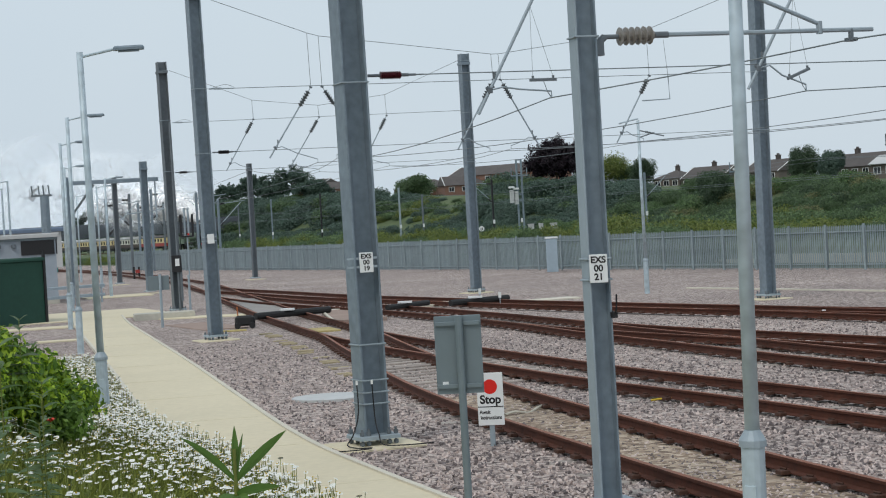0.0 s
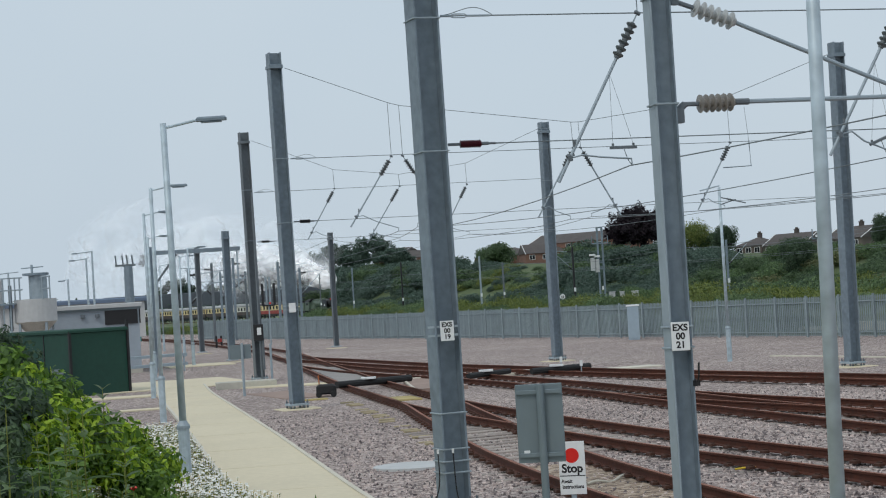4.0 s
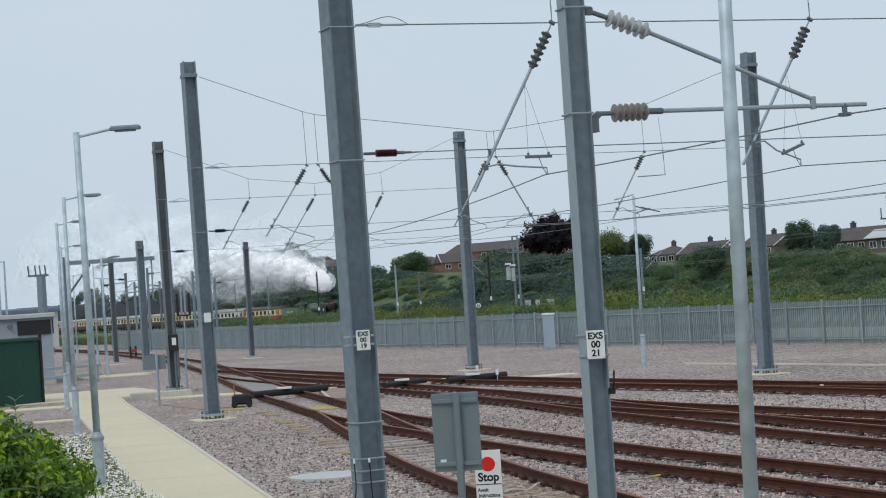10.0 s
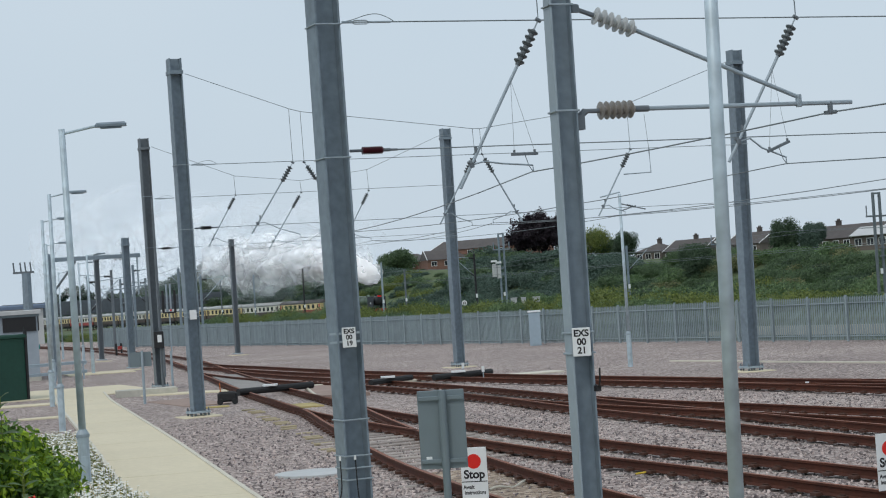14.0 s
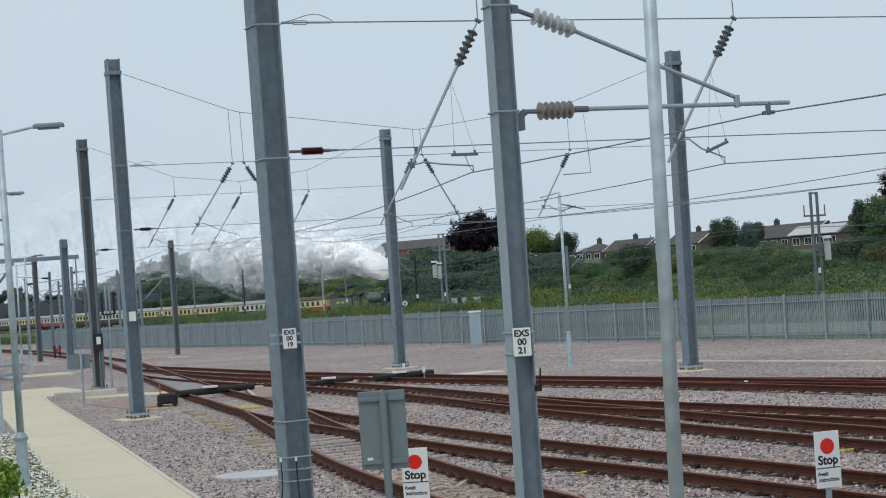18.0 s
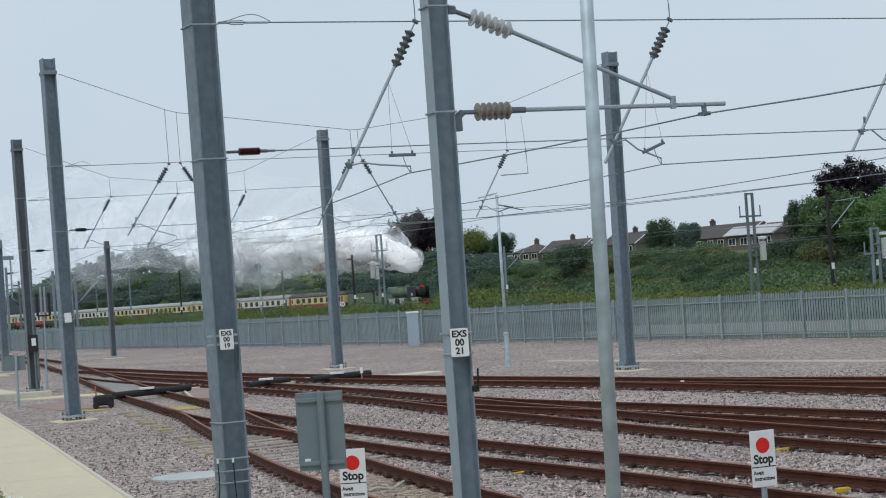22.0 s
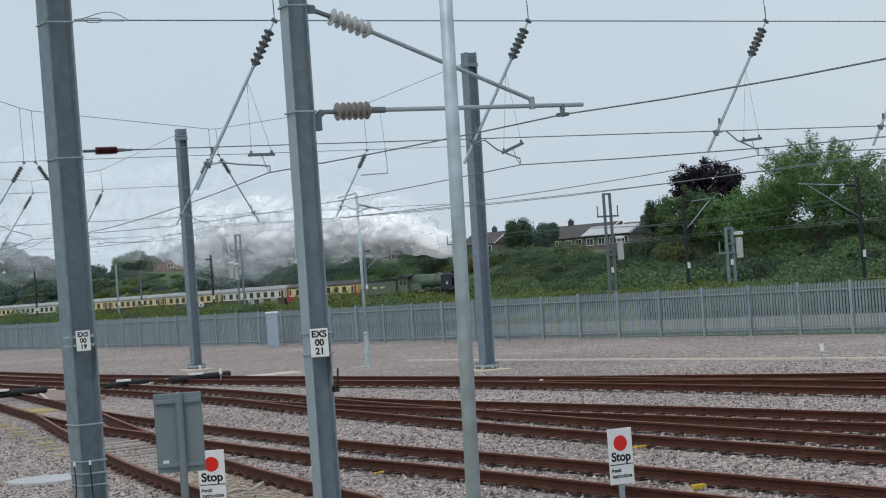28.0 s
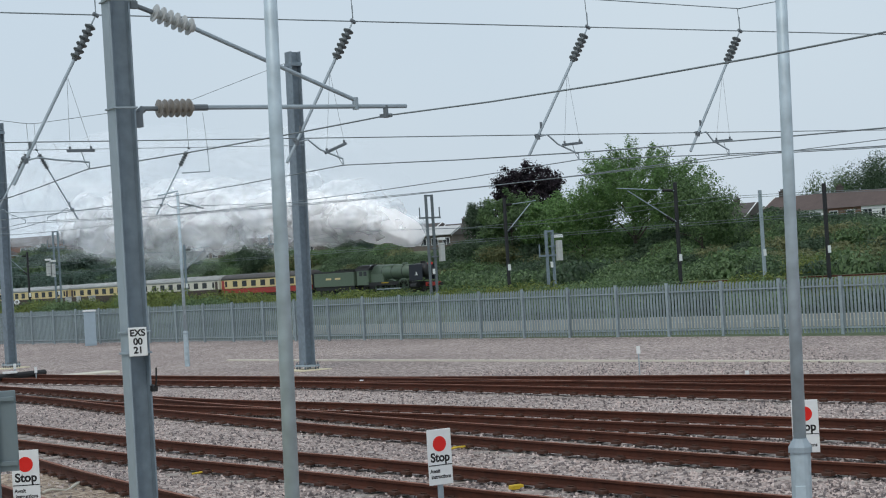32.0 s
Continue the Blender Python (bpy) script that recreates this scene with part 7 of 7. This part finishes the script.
def flower(q, h, r):
    tip = q + Vector((rng.gauss(0, 0.05), rng.gauss(0, 0.05), h))
    stems.tube(q, tip, 0.005, 0.003, 3, 0, False)
    n = Vector((rng.gauss(0, 0.25), rng.gauss(-0.12, 0.25), 1)).normalized()
    t = n.cross(Vector((1, 0, 0))).normalized()
    b = n.cross(t)
    k = 8
    pts = [tip]
    for j in range(k):
        a = 2 * math.pi * j / k
        q2 = r * (1.0 if j % 2 else 0.82)
        pts.append(tip + (t * math.cos(a) + b * math.sin(a)) * q2 - n * r * 0.12)
    heads.add(pts, [(0, 1 + j, 1 + (j + 1) % k) for j in range(k)], 0)
    if rng.random() < 0.3:
        heads.tube(tip, tip + n * 0.008, r * 0.3, r * 0.22, 5, 1)


for i in range(21000):
    q, lat = verge_spot(0.0, 4.4)
    d = math.hypot(q.x, q.y)
    if d < 9.5 or math.degrees(math.atan2(q.x, q.y)) < -14.4 + 2.5 * (rng.random() - 0.5) and rng.random() < 0.85 or rng.random() > (1.0 if lat < 1.6 else 0.75 if lat < 2.6 else 0.35) or noise.noise(q * 0.9) < -0.22 + 0.1 * (lat < 0.9) * -1:
        continue
    flower(q, rng.uniform(0.18, 0.5) if lat > 0.3 else rng.uniform(0.1, 0.35), rng.uniform(0.019, 0.033))
for i in range(7000):
    q, lat = verge_spot(0.0, 0.9)
    if math.hypot(q.x, q.y) > 12:
        flower(q, rng.uniform(0.2, 0.48), rng.uniform(0.02, 0.033))
tagged(part("daisies", heads, [PETAL, YELLOW]), "white ox-eye daisies crowding the verge", "flowers", kind="stuff")
tagged(part("daisy_stems", stems, STEM), "thin green flower stems on the verge", "flowers", kind="stuff")
for i in range(44000):
    q, lat = verge_spot(0.05, 5.0)
    h = rng.uniform(0.12, 0.42) * (0.6 if lat < 0.3 else 1)
    a = rng.uniform(0, 6.28)
    wv = Vector((math.cos(a), math.sin(a), 0)) * rng.uniform(0.007, 0.016)
    lean = Vector((rng.gauss(0, 0.1), rng.gauss(0, 0.1), h))
    blades.add([q - wv, q + wv, q + lean * 0.6 + wv * 0.7, q + lean + Vector((rng.gauss(0, 0.05), 0, -0.02)), q + lean * 0.6 - wv * 0.7], [(0, 1, 2, 3, 4)])
tagged(part("grass", blades, STEM), "long green grass among the daisies", "grass", kind="stuff")

random.seed(12)
BRAMBLE = [mesh_of("bramble_leaves", foliage(120 + i, 1500, 1.25, 0.95, 0.115, 11, 0.3, base=-0.15), mt) for i, mt in enumerate((LEAF_BRIGHT, LEAF_BRIGHT, LEAF_BRIGHT, LEAF_WEED, LEAF_BRIGHT, LEAF, LEAF_GREY, LEAF_DARK))]
TOPS = [max(v.co.z for v in me.vertices) for me in BRAMBLE]
RISE = ((-21, -0.5), (-17.3, -0.5), (-16.4, -0.45), (-15.5, -0.5), (-15, -0.95), (-14.05, -1.6), (-13.24, -2.3), (-12.43, -2.95), (-11.62, -3.5), (-10.82, -4.4), (-10.4, -5.0))


def rise(az):
    for (a, x), (b, y) in zip(RISE, RISE[1:]):
        if a <= az <= b:
            return x + (y - x) * (az - a) / (b - a)
    return RISE[-1][1]


for d, drop, last, k in ((21.3, 0.0, -10.95, 0.38), (20.2, 0.7, -11.9, 0.32), (18.2, 1.35, -13.9, 0.34), (16.6, 2.3, -15.0, 0.34), (14.6, 3.2, -15.9, 0.32), (12.4, 4.0, -16.3, 0.30)):
    az = -19.5
    while az < last:
        p = polar(az, d)
        i = random.choice((0, 1, 2, 3) if az > -14.6 and drop < 2 else (3, 5, 3, 1, 0, 7) if drop < 1 else (3, 5, 3, 0, 7, 7) if drop < 2 else (3, 5, 7, 7, 5))
        q = k * random.uniform(0.8, 1.25)
        top = EYE + d * math.tan(radians(rise(az + 0.25) - drop)) + random.uniform(-0.16, 0.03)
        ob = new("bramble_bush", BRAMBLE[i])
        ob.matrix_basis = Matrix.LocRotScale((p.x, p.y, top - TOPS[i] * q * 1.2), Euler((0, 0, random.random() * 6)), (q, q, q * 1.2))
        tagged(ob, "bright green leafy bush on the verge", "bush", "bushes on the verge")
        az += random.uniform(0.5, 0.85) * 21 / d
DARKB = mesh_of("dark_shrub_leaves", foliage(140, 6000, 1.5, 1.2, 0.085, 12, 0.4), LEAF_DARK)
DTOP = max(v.co.z for v in DARKB.vertices)
for az, d, top, k in ((-15.2, 23.5, 2.5, 0.4), (-16.5, 24.5, 3.08, 0.45), (-17.4, 24.5, 3.14, 0.6), (-19.2, 24.5, 3.1, 0.8), (-20.9, 24.5, 3.1, 1)):
    p = polar(az, d)
    ob = new("dark_shrub", DARKB)
    ob.matrix_basis = Matrix.LocRotScale((p.x, p.y, top - DTOP * k), Euler((0, 0, random.random() * 6)), (k, k, k))
    tagged(ob, "dark green shrub behind the verge", "shrub", "bushes on the verge")


def blade_leaf(g, base, direction, length, width, arch, roll=0.0):
    """A long pointed leaf with a folded midrib, arching over."""
    d = Vector(direction).normalized()
    s = Matrix.Rotation(roll, 3, d) @ d.cross(Vector((0, 0, 1))).normalized()
    up = s.cross(d)
    rows, n = [], 8
    for i in range(n + 1):
        t = i / n
        c = Vector(base) + d * length * t + Vector((0, 0, -arch * t * t))
        w = width * (math.sin(math.pi * min(1, t * 0.92 + 0.08)) ** 0.8) * (1 - 0.15 * t)
        rows.append((c - s * w + up * w * 0.35, c, c + s * w + up * w * 0.35))
    o = len(g.v)
    for r in rows:
        g.v += [tuple(v) for v in r]
    for i in range(n):
        for j in (0, 1):
            g.f.append((o + 3 * i + j, o + 3 * i + j + 1, o + 3 * i + j + 4, o + 3 * i + j + 3))
            g.m.append(0)


def tall_weed(p, h, mat, label, seed, leaf=0.13, pairs=6):
    rng = random.Random(seed)
    ob = thing("tall_weed", Matrix.Translation(p), label, "plant", "tall weeds on the verge")
    part("stem", Geo().tube((0, 0, -0.9), (0, 0, h), 0.006, 0.003, 6), STEM, ob)
    for i in range(pairs):
        z = h * (0.25 + 0.72 * i / (pairs - 1))
        a = rng.uniform(0, 3.14)
        k = leaf * (1.15 - 0.5 * i / pairs)
        for q in (0, math.pi):
            g = Geo()
            up = 0.15 + 0.9 * (i / pairs) ** 2
            blade_leaf(g, (0, 0, z), (math.cos(a + q), math.sin(a + q), up), k, k * 0.15, k * 0.25, rng.uniform(-0.5, 0.5))
            part("leaf", g, mat, ob)
    return ob


BLADE = leafy("leaf_weed_blade", (0.12, 0.225, 0.045), (0.065, 0.135, 0.028))
w = thing("broadleaf_weed", Matrix.Translation(polar(-6.75, 4.0, 2.565)), "young weed with long arching leaves", "plant")
part("stem", Geo().tube((0, 0, -1.4), (0, 0, 0.08), 0.006, 0.004, 6), STEM, w)
for dx, dy, up, ln, wd, ar, ro in ((-1, -0.2, 1.2, 0.175, 0.011, 0.03, 0.9), (1, -0.2, 1.05, 0.17, 0.013, 0.015, -0.9), (0.05, 0.1, 2.5, 0.12, 0.009, 0.0, 0.7), (0.35, 0.1, 1.8, 0.105, 0.008, 0.0, -0.8), (0.9, -0.5, 0.3, 0.12, 0.017, 0.01, -0.7), (0.35, -1, 0.1, 0.1, 0.016, 0.03, 0.2), (-0.3, -1, 0.05, 0.1, 0.02, 0.02, -0.2)):
    g = Geo()
    blade_leaf(g, (0, 0, -0.02 + 0.03 * (up > 1)), (dx, dy, up), ln, wd, ar, ro)
    part("leaf", g, BLADE, w)
random.seed(66)
for i in range(44):
    az, d = random.uniform(-19, -12.2), random.uniform(10.2, 14)
    if d < 11 and az > -13.5:
        d += 2
    tip = EYE - d * math.tan(radians(random.uniform(2.2, 5.8) + 1.6 * smooth(-14.5, -12, az)))
    p = polar(az, d)
    tall_weed(Vector((p.x, p.y, tip - 0.8)), 0.8, LEAF_SAGE, "grey-green leafy weed rising above the verge", 200 + i, leaf=random.uniform(0.1, 0.19), pairs=random.choice((5, 6, 7, 8)))
p = polar(-12.9, 20)
tall_weed(Vector((p.x, p.y, 1.45)), 0.9, LEAF_GREY, "grey-green leafy weed rising above the verge", 190, leaf=0.22, pairs=8)
for az, d, z in ((-12.15, 16.0, 1.62), (-15.94, 10.0, 2.12)):
    p = polar(az, d, z)
    ob = thing("poppy", Matrix.Translation(p), "single red poppy among the daisies", "flower", "poppies")
    for j in range(5):
        a = j * 1.257
        part("petal", Geo().add([(0, 0, 0), (0.035 * math.cos(a - 0.7), 0.035 * math.sin(a - 0.7), 0.018), (0.045 * math.cos(a), 0.045 * math.sin(a), 0.036), (0.035 * math.cos(a + 0.7), 0.035 * math.sin(a + 0.7), 0.018)], [(0, 1, 2, 3)]), POPPY, ob)
    part("stem", Geo().tube((0, 0, -0.6), (0, 0, 0), 0.004, n=4), STEM, ob)

# cable tails at the foot of the nearest mast
for pts in (((-1.33, 26.12, 0.95), (-1.33, 26.1, 0.5), (-1.42, 26.05, 0.2), (-1.5, 26.0, 0.08), (-1.35, 25.75, 0.06), (-1.15, 25.72, 0.06), (-1.3, 25.55, 0.06), (-1.7, 25.45, 0.06)), ((-1.12, 26.14, 0.95), (-1.1, 26.12, 0.4), (-1.05, 25.98, 0.2), (-1.0, 25.88, 0.08), (-0.7, 25.85, 0.06), (-0.3, 25.95, 0.06))):
    cb = thing("earth_cable", pose(0, 0, 0), "black earthing cable clipped to a mast", "cable", "cables at the masts")
    part("cable_run", Geo().line(spline(pts, 0.05), 0.0095, 6), RUBBER, cb)
    part("terminal", Geo().box((pts[0][0], pts[0][1], 0.93), (0.03, 0.025, 0.06)), WHITE, cb, "pale cable terminal")

# ---- pieces of the setting ----
for x in pale_spots:
    part("pale", PALE_MESH, None, fence, at=pose(x, 0, 0))
random.seed(5)
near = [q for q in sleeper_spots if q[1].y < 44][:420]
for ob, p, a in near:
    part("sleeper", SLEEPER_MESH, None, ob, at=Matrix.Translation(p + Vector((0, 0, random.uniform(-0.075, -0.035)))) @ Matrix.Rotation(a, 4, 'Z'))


# loose ballast stones over the bed
rng = random.Random(3)
SHAPES = []
for i in range(14):
    pts = [Vector((rng.uniform(-1, 1), rng.uniform(-1, 1), rng.uniform(-0.7, 0.7))).normalized() for k in range(9)]
    bm = bmesh.new()
    for p in pts:
        bm.verts.new((p.x, p.y * 0.75, p.z * 0.6))
    bmesh.ops.convex_hull(bm, input=bm.verts)
    bm.verts.ensure_lookup_table()
    bm.verts.index_update()
    SHAPES.append(([v.co.copy() for v in bm.verts], [tuple(v.index for v in f.verts) for f in bm.faces]))
    bm.free()
stones = Geo()
for i in range(36000):
    y = 18.5 + 34 * rng.random() ** 1.7
    lo, hi = -0.30 * y + 5.6, 0.42 * y + 3.2
    x = lo + (hi - lo) * rng.random()
    r = rng.uniform(0.02, 0.046)
    vs, fs = SHAPES[i % 14]
    turn = Euler((rng.random() * 6, rng.random() * 6, rng.random() * 6)).to_matrix()
    stones.add([turn @ (v * r) + Vector((x, y, r * 0.25)) for v in vs], fs)
tagged(part("ballast_stones", stones, STONE), "loose grey and pinkish ballast stones", "ballast", kind="stuff")


# ---- movement ----
RUN = [(0, -264.5), (3, -243.7), (7, -215.2), (10, -192.9), (13.5, -169.0), (16.6, -147.4), (20, -122.6), (24, -92.8), (28, -61.8), (32, -31.2)]
HEADING = math.degrees(math.atan2(-LINE_DIR.y, -LINE_DIR.x))
FRONT = LINE_AT + Vector((0, 0, RAIL_Z))


def run_at(t):
    for (a, x), (b, y) in zip(RUN, RUN[1:]):
        if a <= t <= b:
            return x + (y - x) * (t - a) / (b - a)
    return RUN[-1][1]


def motions():
    for ob in train:
        back = ob["start"]
        rows = []
        for t, x in RUN:
            p = FRONT - LINE_DIR * (x + back)
            rows.append((t, pose(p.x, p.y, p.z, 0, 0, HEADING)))
        walk(ob, rows)
    for wheel, x, r in engine_wheels:
        step = 0.1 if r < 0.9 else 0.2
        rows = []
        for i in range(int(32 / step) + 1):
            t = min(32.0, i * step)
            rows.append((t, pose(x, 0, r, 0, math.degrees((run_at(t) + 264.5) / r), 0)))
        walk(wheel, rows)


motions()
